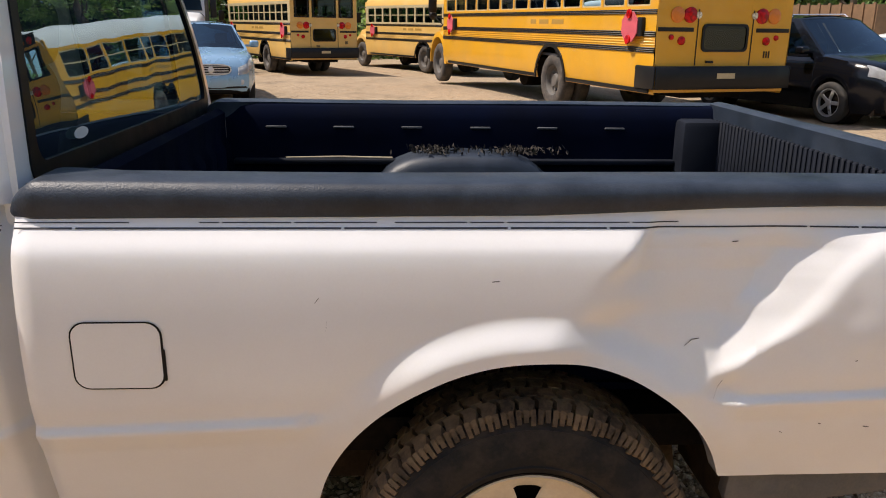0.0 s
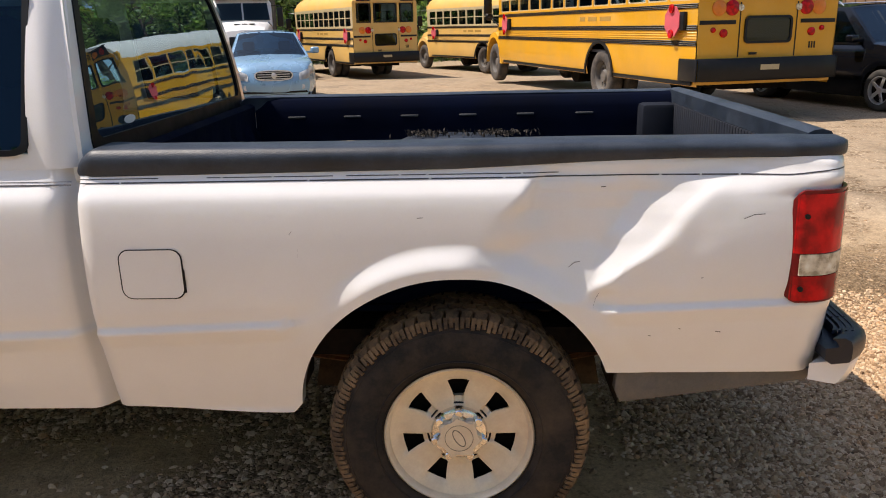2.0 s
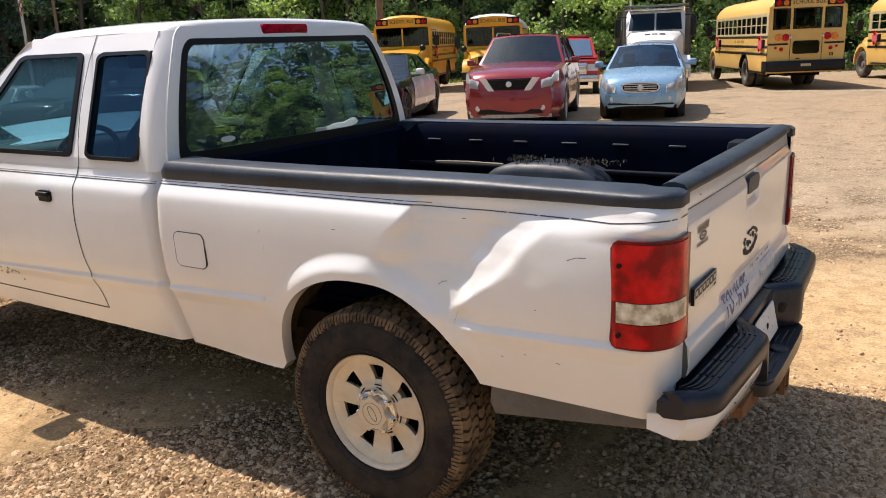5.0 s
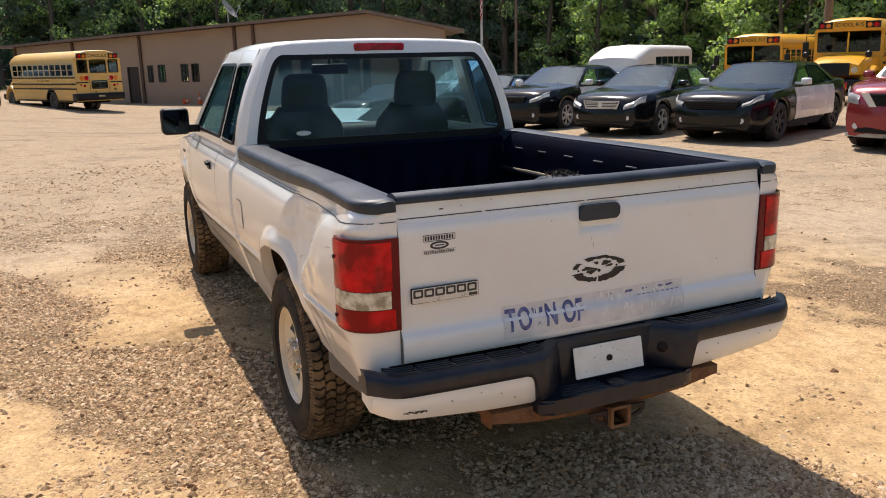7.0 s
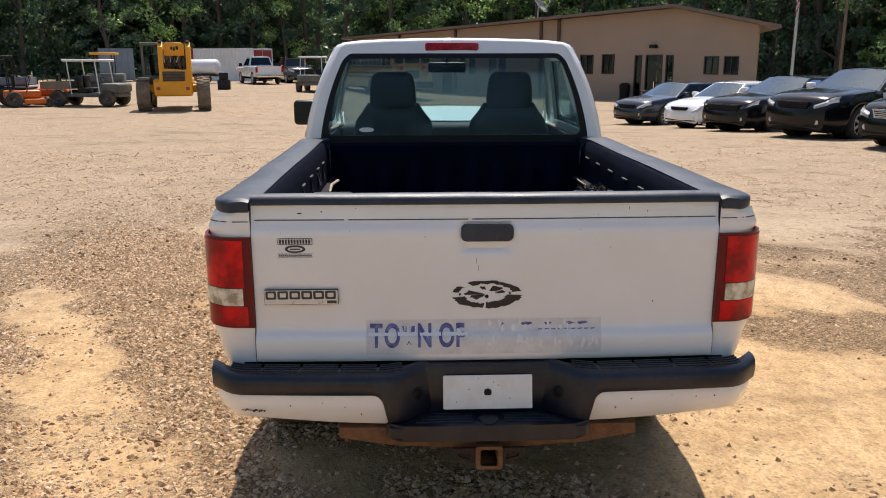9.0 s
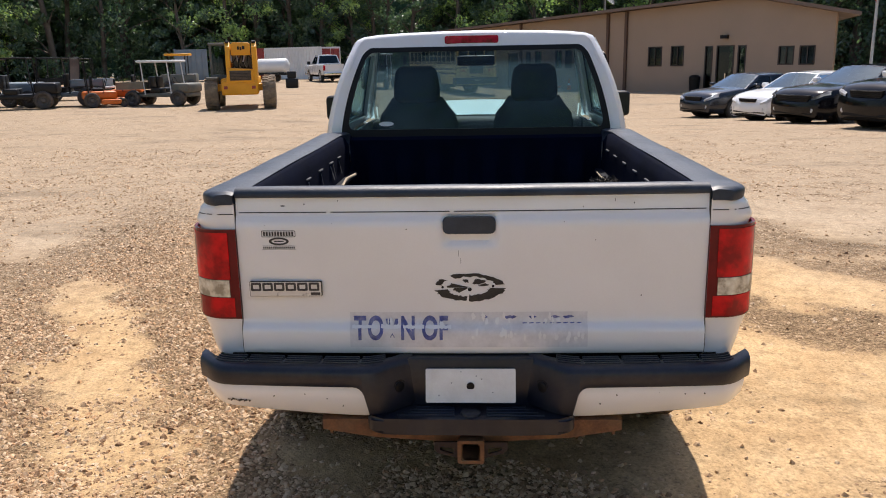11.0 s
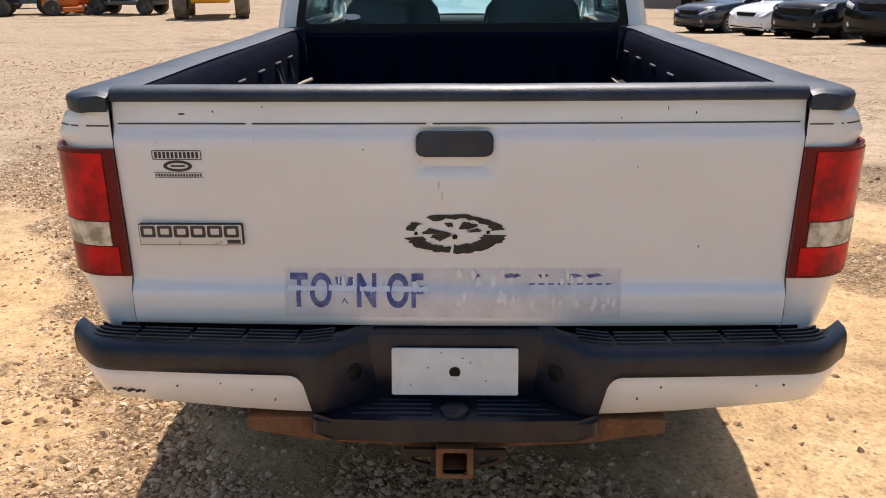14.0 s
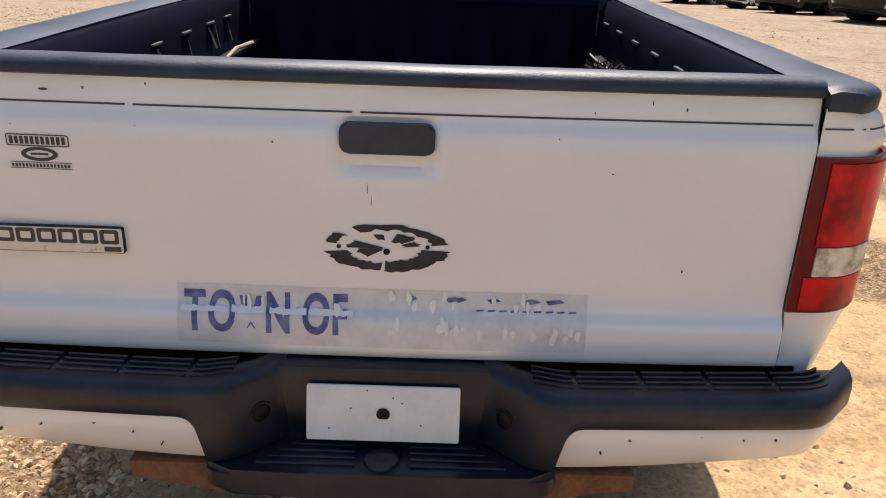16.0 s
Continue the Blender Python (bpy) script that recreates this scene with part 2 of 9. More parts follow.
BUMPER_PLASTIC = surface("bumper_step_plastic", (0.004, 0.0075, 0.019), 0.34, vary=0.35, scale=7, fine=250, relief=0.0006, dust=0.7, dust_colour=(0.052, 0.045, 0.042), spec=0.45)
GREY_PLASTIC = surface("grey_valance_plastic", (0.12, 0.11, 0.098), 0.7, vary=0.2, scale=8, fine=200, relief=0.0004, dust=0.6, dust_colour=(0.27, 0.21, 0.15))
BLACK_TRIM = surface("black_trim", (0.004, 0.0045, 0.006), 0.45, vary=0.2, scale=12, fine=200, spec=0.25)
WELL_DIRT = surface("dusty_wheel_well", (0.05, 0.036, 0.025), 0.9, vary=0.35, scale=7, fine=90, relief=0.002, dust=0.9, dust_colour=(0.15, 0.095, 0.05), spec=0.1)
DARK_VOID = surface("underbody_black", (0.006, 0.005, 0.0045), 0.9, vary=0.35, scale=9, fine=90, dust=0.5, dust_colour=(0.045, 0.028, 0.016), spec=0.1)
RUBBER = surface("dusty_tyre_rubber", (0.085, 0.060, 0.040), 0.9, vary=0.35, scale=11, fine=160, relief=0.0008, dust=1.0, dust_colour=(0.34, 0.22, 0.12), spec=0.15)
SIDEWALL = surface("tyre_sidewall", (0.018, 0.017, 0.017), 0.72, vary=0.25, scale=8, fine=140, relief=0.0004, dust=0.8, dust_colour=(0.095, 0.068, 0.046), spec=0.2)
ALLOY = surface("silver_alloy_wheel", (0.76, 0.66, 0.50), 0.34, metal=0.1, vary=0.1, scale=9, fine=150, dust=0.85, dust_colour=(0.60, 0.46, 0.32))
SILVER_TRIM = surface("silver_trim", (0.66, 0.65, 0.63), 0.3, metal=0.3, vary=0.06, scale=14, fine=200)
CHROME = surface("chrome", (0.75, 0.74, 0.72), 0.12, metal=1.0, vary=0.06, scale=14, fine=200, dust=0.25, dust_colour=(0.5, 0.4, 0.3))
HITCH_DARK = surface("dark_rusty_steel", (0.030, 0.016, 0.012), 0.7, vary=0.4, scale=25, fine=150, dust=0.4, dust_colour=(0.12, 0.06, 0.03))
RUST = surface("rusty_frame_steel", (0.20, 0.085, 0.035), 0.85, metal=0.1, vary=0.5, scale=14, fine=120, relief=0.001, dust=0.55, dust_colour=(0.30, 0.17, 0.08))
STRIPE_DARK = surface("pinstripe", (0.05, 0.045, 0.05), 0.4, vary=0.3, scale=30, fine=300)
CABIN = surface("grey_cabin_cloth", (0.075, 0.084, 0.090), 0.9, vary=0.2, scale=7, fine=300, relief=0.0006)


def lens_material(name, shades, scale, rough=0.12):
    """A moulded lamp lens, reflections of its bowl and flutes painted as bright and dark facets."""
    m, nt, b = material(name)
    where = nt.nodes.new("ShaderNodeTexCoord").outputs["Object"]
    facet = nt.nodes.new("ShaderNodeTexVoronoi")
    facet.feature = "SMOOTH_F1"
    facet.inputs["Scale"].default_value = scale
    nt.links.new(where, facet.inputs["Vector"])
    cloud = tree_noise(nt, scale * 1.6, 3, 0.6)
    nt.links.new(where, cloud.inputs["Vector"])
    blend = mix(nt, 0.5, facet.outputs["Distance"], cloud.outputs[0])
    nt.links.new(ramp(nt, blend, shades).outputs[0], b.inputs["Base Color"])
    b.inputs["Roughness"].default_value = rough
    b.inputs["Specular IOR Level"].default_value = 0.2
    b.inputs["Coat Weight"].default_value = 0.25
    b.inputs["Coat Roughness"].default_value = 0.05
    bump(nt, b, cloud.outputs[0], 0.4, 0.002)
    return m


RED_LENS = lens_material("red_lamp_lens", [(0.26, (0.80, 0.006, 0.010)), (0.42, (0.60, 0.003, 0.006)), (0.56, (0.26, 0.002, 0.004))], 15)
CRIMSON_LENS = lens_material("crimson_brake_lens", [(0.26, (0.56, 0.004, 0.040)), (0.42, (0.42, 0.003, 0.028)), (0.56, (0.20, 0.002, 0.012))], 22)
DARK_RED = surface("dark_red_lens", (0.15, 0.005, 0.007), 0.2, vary=0.2, scale=20, fine=120, spec=0.3)
CLEAR_LENS = lens_material("clear_lamp_lens", [(0.26, (0.88, 0.83, 0.70)), (0.44, (0.70, 0.61, 0.46)), (0.58, (0.36, 0.29, 0.20))], 34)
TRUCK_GLASS = glass("tinted_truck_glass", (0.24, 0.46, 0.54), 0.005, 0.38, 0.0012, (0.55, 0.72, 0.80))
REAR_GLASS = glass("tinted_rear_glass", (0.50, 0.64, 0.65), 0.005, 0.38, 0.0012, (0.55, 0.72, 0.80), 0.07)
SCREEN_GLASS = glass("clear_windscreen_glass", (0.82, 0.90, 0.88), 0.005, 0.6)
DARK_GLASS = glass("dark_tinted_glass", (0.06, 0.13, 0.19), 0.005, 0.62, 0.0, (0.32, 0.62, 0.95))
PALE_PLATE = surface("white_plate", (0.78, 0.77, 0.73), 0.5, vary=0.05, scale=20, fine=200, dust=0.2)
BLUE_INK = surface("blue_vinyl", (0.065, 0.085, 0.30), 0.45, vary=0.4, scale=45, fine=150, dust=0.5, dust_colour=(0.45, 0.46, 0.52))
DARK_INK = surface("dark_vinyl", (0.05, 0.045, 0.045), 0.5, vary=0.3, scale=60, fine=300)
GHOST_VINYL = surface("clear_vinyl_residue", (0.70, 0.685, 0.69), 0.35, vary=0.1, scale=20, fine=90)
EMBLEM_GLUE = surface("brown_emblem_adhesive", (0.055, 0.045, 0.035), 0.85, vary=0.4, scale=60, fine=300, relief=0.0008)

# ---- the white pickup truck ----
truck = thing("pickup_truck", "white extended-cab pickup truck with a dented bed side, parked on gravel", "pickup truck")

SIDE = [(0.44, 0.812), (0.52, 0.838), (0.60, 0.862), (0.70, 0.892), (0.76, 0.904), (0.81, 0.910), (0.86, 0.913),
        (0.92, 0.9145), (0.97, 0.9130), (1.01, 0.9105), (1.05, 0.9065), (1.075, 0.902), (1.09, 0.897), (1.105, 0.888), (1.12, 0.8775), (1.135, 0.869), (1.15, 0.863), (1.20, 0.850)]


def arch_ring(x, z, cx):
    return math.hypot((x - cx) / 0.45, (z - 0.42) / 0.45)


def flare(x, z, cx):
    r = arch_ring(x, z, cx)
    side = 1 - smooth(0.20, 0.38, cx - x) * 0.8 if x < cx else 1 - smooth(0.02, 0.30, x - cx) * 0.7
    return 0.027 * side * (1 - smooth(1.05, 1.20, r)) * smooth(0.55, 0.70, z)


def crease(x, z, cx):
    """The ledge pressed along the side, rising a little towards the tail."""
    u = z - (0.757 + 0.04 * max(x, -2.6))
    h = lerp([(-0.06, 0.0), (-0.014, 0.009), (-0.010, 0.009), (0.004, -0.003), (0.01, -0.003), (0.05, 0.0)], u) if -0.06 < u < 0.05 else 0.0
    return h * smooth(1.10, 1.24, arch_ring(x, z, cx))


DENT_DEPTH = [(0.79, 0.0), (0.84, 0.012), (0.89, 0.026), (0.95, 0.036), (1.04, 0.041), (1.085, 0.034), (1.115, 0.016), (1.155, 0.001), (1.18, 0.0)]


def dent(x, z):
    """Depth of the buckle behind the rear wheel: the shoulder flattened behind a sharp leaning fold, a valley, and a ramp out of it that faces forwards."""
    xb = 0.352 + (z - 0.85) * 0.50 + 0.010 * math.sin(z * 31) + 0.005 * math.sin(z * 83)
    xc = 0.420 + (z - 0.85) * 1.16 + 0.014 * math.sin(z * 27 + 1)
    xa = 0.226 - 0.90 * (1.15 - z) + 0.006 * math.sin(z * 60)
    high = smooth(0.97, 1.10, z)
    deep = 1.30 * lerp(DENT_DEPTH, z)
    if x < xb:
        f = 0.70 * smooth(xa, xa + 0.16 - 0.125 * high, x) + 0.30 * smooth(xa + 0.05, xb, x) ** 2
    else:
        t = min(1.0, max(0.0, (x - xb) / max(0.02, xc - xb)))
        f = 1 - t if t < 0.75 else 0.25 * (1 - (t - 0.75) / 0.25) ** 1.7
    d = deep * f
    fold = 0.012 * math.exp(-((x - 0.385) / 0.035) ** 2 - ((z - 0.80) / 0.03) ** 2)
    soft = 0.006 * math.exp(-((x - 0.70) / 0.14) ** 2 - ((z - 0.93) / 0.10) ** 2)
    ripple = 0.0035 * noise.noise(Vector((x * 14, z * 14, 3.0))) * smooth(0.12, 0.3, x) * (1 - smooth(0.5, 0.8, x)) * (1 - smooth(1.09, 1.14, z))
    return d + fold - soft + ripple


def tail_swell(x, z):
    """The bed side stays full up to the rail at its tail corner."""
    return 0.022 * smooth(0.72, 0.92, x) * smooth(1.07, 1.125, z) + smooth(0.90, 0.99, x) * (0.017 * smooth(1.09, 1.125, z) - 0.016 * smooth(1.156, 1.176, z))


def body_side(bm, sign, xs, insets, low, top, cx, dented=False, rows=46, lip=0.05):
    """The outer skin from the low line up to the top line; xs run along the truck, insets pull the skin inwards."""
    pts = []
    for x, inset in zip(xs, insets):
        z0, z1 = low(x), top(x)
        col = []
        for k in range(rows):
            z = z0 + (z1 - z0) * k / (rows - 1)
            w = curve(SIDE, z) + flare(x, z, cx) + crease(x, z, cx) - inset
            w += tail_swell(x, z)
            if dented:
                w -= dent(x, z)
            if x > 1.0:
                w = max(w, 0.757)
            col.append(Vector((x, sign * w, z)))
        first = col[0] - Vector((0, sign * lip, 0))
        pts.append([first] + col)
    grid(bm, pts, flip=sign > 0)


def arch_low(cx, front_z, rear_z):
    def low(x):
        base = front_z - 0.026 * smooth(cx - 1.0, cx - 0.5, x) + 0.03 * smooth(cx - 0.485, cx - 0.45, x) ** 2 if x < cx else rear_z
        u = (x - cx) / 0.45
        return max(base, 0.42 + 0.45 * math.sqrt(max(0, 1 - u * u))) if abs(u) < 1 else base
    return low


ARCH_X = -0.01
bed_low = arch_low(ARCH_X, 0.448, 0.56)
bed_xs = [-1.003 + 0.0207 * i for i in range(26)]
bed_xs += [ARCH_X - 0.4499 * math.cos(math.pi * i / 96) for i in range(97)]
bed_xs += [0.447 + 0.0099 * i for i in range(1, 48)]
bed_in = [0.0] * len(bed_xs)
for a in range(10, 91, 10):
    bed_xs.append(0.925 + 0.10 * math.sin(radians(a)))
    bed_in.append(0.10 * (1 - math.cos(radians(a))))
bed_xs += [1.026, 1.027]
bed_in += [0.13, 0.157]


def front_roll(x):
    return 0.012 * (1 - smooth(-1.003, -0.986, x))


for sgn, hurt in ((-1, True), (1, False)):
    b = bmesh.new()
    body_side(b, sgn, bed_xs, [i + front_roll(x) for x, i in zip(bed_xs, bed_in)], bed_low, lambda x: 1.176, ARCH_X, hurt, rows=96)
    bed_side = part("bed_side", b, WHITE_PAINT, truck, "white bed side with a deep crease behind the wheel" if hurt else "white bed side", smooth=60)
    # front return of the bed
    b = bmesh.new()
    prism(b, [(sgn * 0.55, 0.47), (sgn * 0.805, 0.47), (sgn * 0.868, 0.72), (sgn * 0.885, 0.95), (sgn * 0.850, 1.13), (sgn * 0.55, 1.13)], "x", -1.0, -0.987)
    part("bed_front_edge", b, WHITE_PAINT, truck)
    # wheel well
    b = bmesh.new()
    rows = []
    for i in range(25):
        a = math.pi * (i / 24)
        rows.append([(ARCH_X + 0.475 * math.cos(a), sgn * y, 0.42 + 0.475 * math.sin(a)) for y in (min(0.872, curve(SIDE, 0.42 + 0.44 * math.sin(a)) - 0.03), 0.78, 0.50)])
    grid(b, rows)
    prism(b, [(ARCH_X - 0.47, 0.36), (ARCH_X + 0.47, 0.36), (ARCH_X + 0.40, 0.75), (ARCH_X, 0.90), (ARCH_X - 0.40, 0.75)], "y", sgn * 0.50, sgn * 0.49)
    part("wheel_well", b, WELL_DIRT, truck, "dusty dark wheel well")
    # strip below the bed side, behind the wheel
    b = bmesh.new()
    prism(b, [(0.452, 0.565), (0.445, 0.50), (0.462, 0.462), (0.50, 0.468), (0.98, 0.528), (1.0, 0.565)], "y", sgn * 0.838, sgn * 0.80, 0.004)
    part("valance", b, GREY_PLASTIC, truck, "dull grey plastic valance")
    # pinstripes, worn away in places
    b = bmesh.new()
    rr = random.Random(5 + sgn)
    for zz, thin in ((1.138, 0.0022), (1.128, 0.0032)):
        x = -0.998
        while x < 1.02:
            ln = rr.uniform(0.02, 0.10)
            worn = thin < 0.003 and (-0.85 < x < -0.2 or x > 0.25) and rr.random() < 0.55
            if not worn and not (thin < 0.003 and x > 0.25):
                n = max(2, int(ln / 0.012))
                rows = []
                for k in range(n + 1):
                    xx = min(1.022, x + ln * k / n)
                    row = []
                    for z in (zz + 0.013 * smooth(0.85, 1.0, xx) - thin / 2, zz + 0.013 * smooth(0.85, 1.0, xx) + thin / 2):
                        inset = 0.10 * (1 - math.cos(math.asin(min(1, max(0, (xx - 0.925) / 0.10)))))
                        w = curve(SIDE, z) + tail_swell(xx, z) + flare(xx, z, ARCH_X) - inset + 0.0012 - (dent(xx, z) if hurt else 0)
                        row.append((xx, sgn * w, z))
                    rows.append(row)
                grid(b, rows)
            x += ln + (0.0004 if rr.random() < 0.7 else 0.006)
    grid(b, [[(1.0265 + 0.0015 * k / 6, sgn * (0.812 - 0.0085 * k), z) for z in (1.1395, 1.1425)] for k in range(7)])
    part("pinstripe", b, STRIPE_DARK, bed_side, "thin worn dark pinstripe")
    # fuel door on the driver's side
    if hurt:
        b = bmesh.new()
        def on_side(u, v, w):
            return (u, -(curve(SIDE, v) + 0.0022 - w), v)
        ring_plate(b, rounded(-0.9040, -0.7300, 0.8150, 0.9560, 0.030), rounded(-0.9005, -0.7345, 0.8180, 0.9530, 0.027), on_side)
        slab(b, rounded(-0.7345, -0.7270, 0.832, 0.900, 0.003, 2), on_side)
        part("fuel_door_gap", b, BLACK_TRIM, bed_side)
        b = bmesh.new()
        slab(b, rounded(-0.9005, -0.7345, 0.8180, 0.9530, 0.027), lambda u, v, w: (u, -(curve(SIDE, v) + 0.0030), v))
        part("fuel_door", b, WHITE_PAINT, bed_side, "square white fuel door with rounded corners", smooth=60)
        # scratches and chips in the paint
        for pts in ([(0.745, 1.018), (0.77, 1.028), (0.80, 1.030)], [(0.30, 0.885), (0.315, 0.897), (0.33, 0.899)], [(0.365, 0.775), (0.372, 0.80), (0.38, 0.815)],
                    [(0.383, 1.098), (0.396, 1.099)], [(-0.44, 0.99), (-0.432, 1.0)], [(0.645, 0.86), (0.650, 0.861)], [(0.70, 0.70), (0.714, 0.698)], [(0.60, 0.71), (0.606, 0.708)],
                    [(-0.42, 0.93), (-0.418, 0.955)], [(0.88, 1.005), (0.883, 1.008)], [(-0.1, 1.03), (-0.085, 1.031)], [(0.52, 0.69), (0.527, 0.687)]):
            b = bmesh.new()
            rows = []
            for x, z in pts:
                w = curve(SIDE, z) - dent(x, z) + flare(x, z, ARCH_X) + 0.0015
                rows.append([(x, -w, z - 0.0009), (x, -w, z + 0.0009)])
            grid(b, rows)
            part("scratch", b, DARK_INK, bed_side, "short dark scratch")

# small name badge on the front wing and a worn door decal
b = bmesh.new()
slab(b, rounded(-2.99, -2.88, 1.008, 1.030, 0.003, 2), lambda u, v, w: (u, -(curve(SIDE, v) + 0.003 - w), v), 0.004)
part("wing_badge", b, DARK_INK, truck, "small dark name badge")
dr = random.Random(31)
for k in range(16):
    u, v = -2.43 + 0.020 * k + dr.uniform(-0.004, 0.004), 0.635 - 0.0022 * k + dr.uniform(-0.022, 0.022)
    b = bmesh.new()
    slab(b, [(u, v), (u + dr.uniform(0.006, 0.016), v + 0.003), (u + dr.uniform(0.006, 0.014), v + dr.uniform(0.012, 0.028)), (u + 0.001, v + 0.012)], lambda a, c_, w: (a, -(curve(SIDE, c_) + crease(a, c_, -3.198) + 0.0016), c_))
    part("decal_remnant", b, GREY_PLASTIC, truck, "grey remnant of a door decal")

# rail caps
for sgn in (-1, 1):
    b = bmesh.new()
    rows = []
    n = 170
    for i in range(n + 15):
        x = -1.015 + 1.945 * i / n if i <= n else 0.93 + 0.1017 * math.sin(radians(6.2 * (i - n)))
        zb = lerp([(-0.98, 1.146), (0.0, 1.153), (0.35, 1.166), (0.6, 1.172), (1.04, 1.172)], x)
        end = min(1.0, math.sqrt(max(0.0, min(1, (x + 1.015) / 0.05)))) if x < -0.93 else 1.0
        tail = min(1.0, max(0.0, (x - 0.925) / 0.112))
        d = 0.006 * math.exp(-((x - 0.42) / 0.16) ** 2) if sgn < 0 else 0
        o = 0.010 * smooth(0.72, 0.92, x) - 0.090 * (1 - math.sqrt(1 - tail * tail)) - d - 0.03 * (1 - end)
        zt = 1.160 + 0.056 * end - 0.008 * smooth(1.008, 1.032, x) + 0.0015 * math.sin(x * 5)
        wide = 0.735 - 0.03 * smooth(0.80, 0.95, -x) + 0.0225 * smooth(0.90, 0.95, x)
        ed = zb + 0.60 * (zt - zb)
        sec = [(0.846, zb), (0.866, zb - 0.002), (0.871, zb + 0.003), (0.8725, ed - 0.002), (0.870, ed + 0.005), (0.862, zt - 0.007), (0.848, zt - 0.0025), (0.80, zt), (wide + 0.02, zt), (wide, zt - 0.005), (wide + 0.002, zt - 0.012), (wide + 0.002, zb)]
        fall = (0.95, 1.0, 1.0, 1.0, 0.98, 0.86, 0.68, 0.32, 0.08, 0.0, 0.0, 0.0)
        rows.append([(x, sgn * (y + o * fall[k]), min(z, zt)) for k, (y, z) in enumerate(sec)])
    grid(b, rows)
    for row in (rows[0], rows[-1]):
        b.faces.new([b.verts.new(p) for p in row] + [b.verts.new((row[0][0], row[-1][1], row[0][2]))])
    bmesh.ops.remove_doubles(b, verts=b.verts, dist=0.0004)
    part("bed_rail_cap", b, RAIL_PLASTIC, truck, "grained black plastic bed rail cap", smooth=75)

# bed liner: floor, walls and front, in one ribbed skin
b = bmesh.new()
rows = []
for i in range(120):
    y = -0.70 + 1.40 * i / 119
    zf = 0.70 + 0.016 * (1 if math.sin(y * 62) > 0 else 0)
    rows.append([(-0.93, y, zf), (0.97, y, zf)])
grid(b, rows)
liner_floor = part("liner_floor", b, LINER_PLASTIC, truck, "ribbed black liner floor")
for sgn in (-1, 1):
    b = bmesh.new()
    rows = []
    for z, y in ((0.69, 0.685), (0.95, 0.690), (0.985, 0.700), (1.08, 0.704), (1.150, 0.707), (1.196, 0.722), (1.208, 0.738), (1.208, 0.76)):
        rows.append([(-0.93 + 1.90 * i / 8, sgn * y, z) for i in range(9)])
    grid(b, rows)
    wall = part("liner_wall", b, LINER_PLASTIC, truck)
    for x in ((-0.78, -0.525, -0.265, 0.0, 0.26, 0.525) if sgn > 0 else (-0.63, -0.41, -0.148, 0.115, 0.38)):
        b = bmesh.new()
        box(b, x, x + 0.078, sgn * 0.6985, sgn * 0.715, 1.118, 1.126, 0.002, 1)
        # sunlight on the ledge is put into its colour
        part("liner_pocket", b, LEDGE_GREY, wall, "small ledge painted pale grey as if sunlit")
    b = bmesh.new()
    box(b, 0.80, 0.955, sgn * 0.60, sgn * 0.712, 0.70, 1.165, 0.02)
    part("liner_corner_post", b, RIB_PLASTIC, wall)
    # long ledge
    b = bmesh.new()
    box(b, -0.90, 0.80, sgn * 0.660, sgn * 0.70, 0.985, 1.005, 0.006)
    part("liner_ledge", b, RIB_PLASTIC, wall)
    # wheel house
    b = bmesh.new()
    rows = []
    for i in range(17):
        a = math.pi * i / 16
        x, z = -0.03 + 0.36 * math.copysign(abs(math.cos(a)) ** 0.6, math.cos(a)), 0.70 + 0.345 * abs(math.sin(a)) ** 0.6
        rows.append([(x, sgn * 0.70, z), (x, sgn * 0.535, z), (x * 0.985, sgn * 0.515, z - 0.012), (x * 0.97, sgn * 0.50, z - 0.04 if z > 0.75 else z), (x * 0.96, sgn * 0.495, 0.69)])
    grid(b, rows)
    part("wheel_house", b, RAIL_PLASTIC, truck, "rounded black wheel house inside the bed", smooth=50)
b = bmesh.new()
rows = []
for i in range(97):
    y = -0.70 + 1.40 * i / 96
    u = (y * 6.2) % 1.0
    d = 0.018 if 0.25 < u < 0.75 else 0.0
    rows.append([(-0.93 + d, y, 0.69), (-0.93 + d, y, 1.05), (-0.93, y, 1.08), (-0.93, y, 1.175), (-0.955, y, 1.19)])
grid(b, rows)
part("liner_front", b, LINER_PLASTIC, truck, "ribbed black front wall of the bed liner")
# worn streaks below the ledges, and loose sticks in the bed
for x0, x1, w in ((-0.345, -0.400, 0.022), (-0.430, -0.440, 0.006), (-0.585, -0.610, 0.012), (0.15, 0.13, 0.02), (-0.12, -0.13, 0.006)):
    b = bmesh.new()
    grid(b, [[(x0 + (x1 - x0) * k / 5 - w / 2, -(0.7075 - 0.012 * k / 5), 1.125 - 0.09 * k / 5), (x0 + (x1 - x0) * k / 5 + w / 2, -(0.7075 - 0.012 * k / 5), 1.125 - 0.09 * k / 5)] for k in range(6)])
    part("worn_streak", b, LEDGE_GREY, liner_floor, "pale worn streak")
STICK_WOOD = surface("pale_dry_wood", (0.40, 0.33, 0.23), 0.8, vary=0.2, scale=20, fine=120)
for y0, x0, x1, z0, z1, r in ((-0.645, -0.33, -0.66, 1.014, 1.022, 0.007), (0.645, -0.70, -0.30, 1.014, 1.012, 0.004)):
    b = bmesh.new()
    tube(b, [(x0, y0, z0), ((x0 + x1) / 2, y0 - 0.008, (z0 + z1) / 2 + 0.006), (x1, y0 + 0.01, z1)], [r * 0.8, r, r * 1.15], 8)
    stick = new("stick", mesh_of("stick", b, STICK_WOOD))
    tagged(stick, "pale dry broken stick lying in the truck bed", "stick")
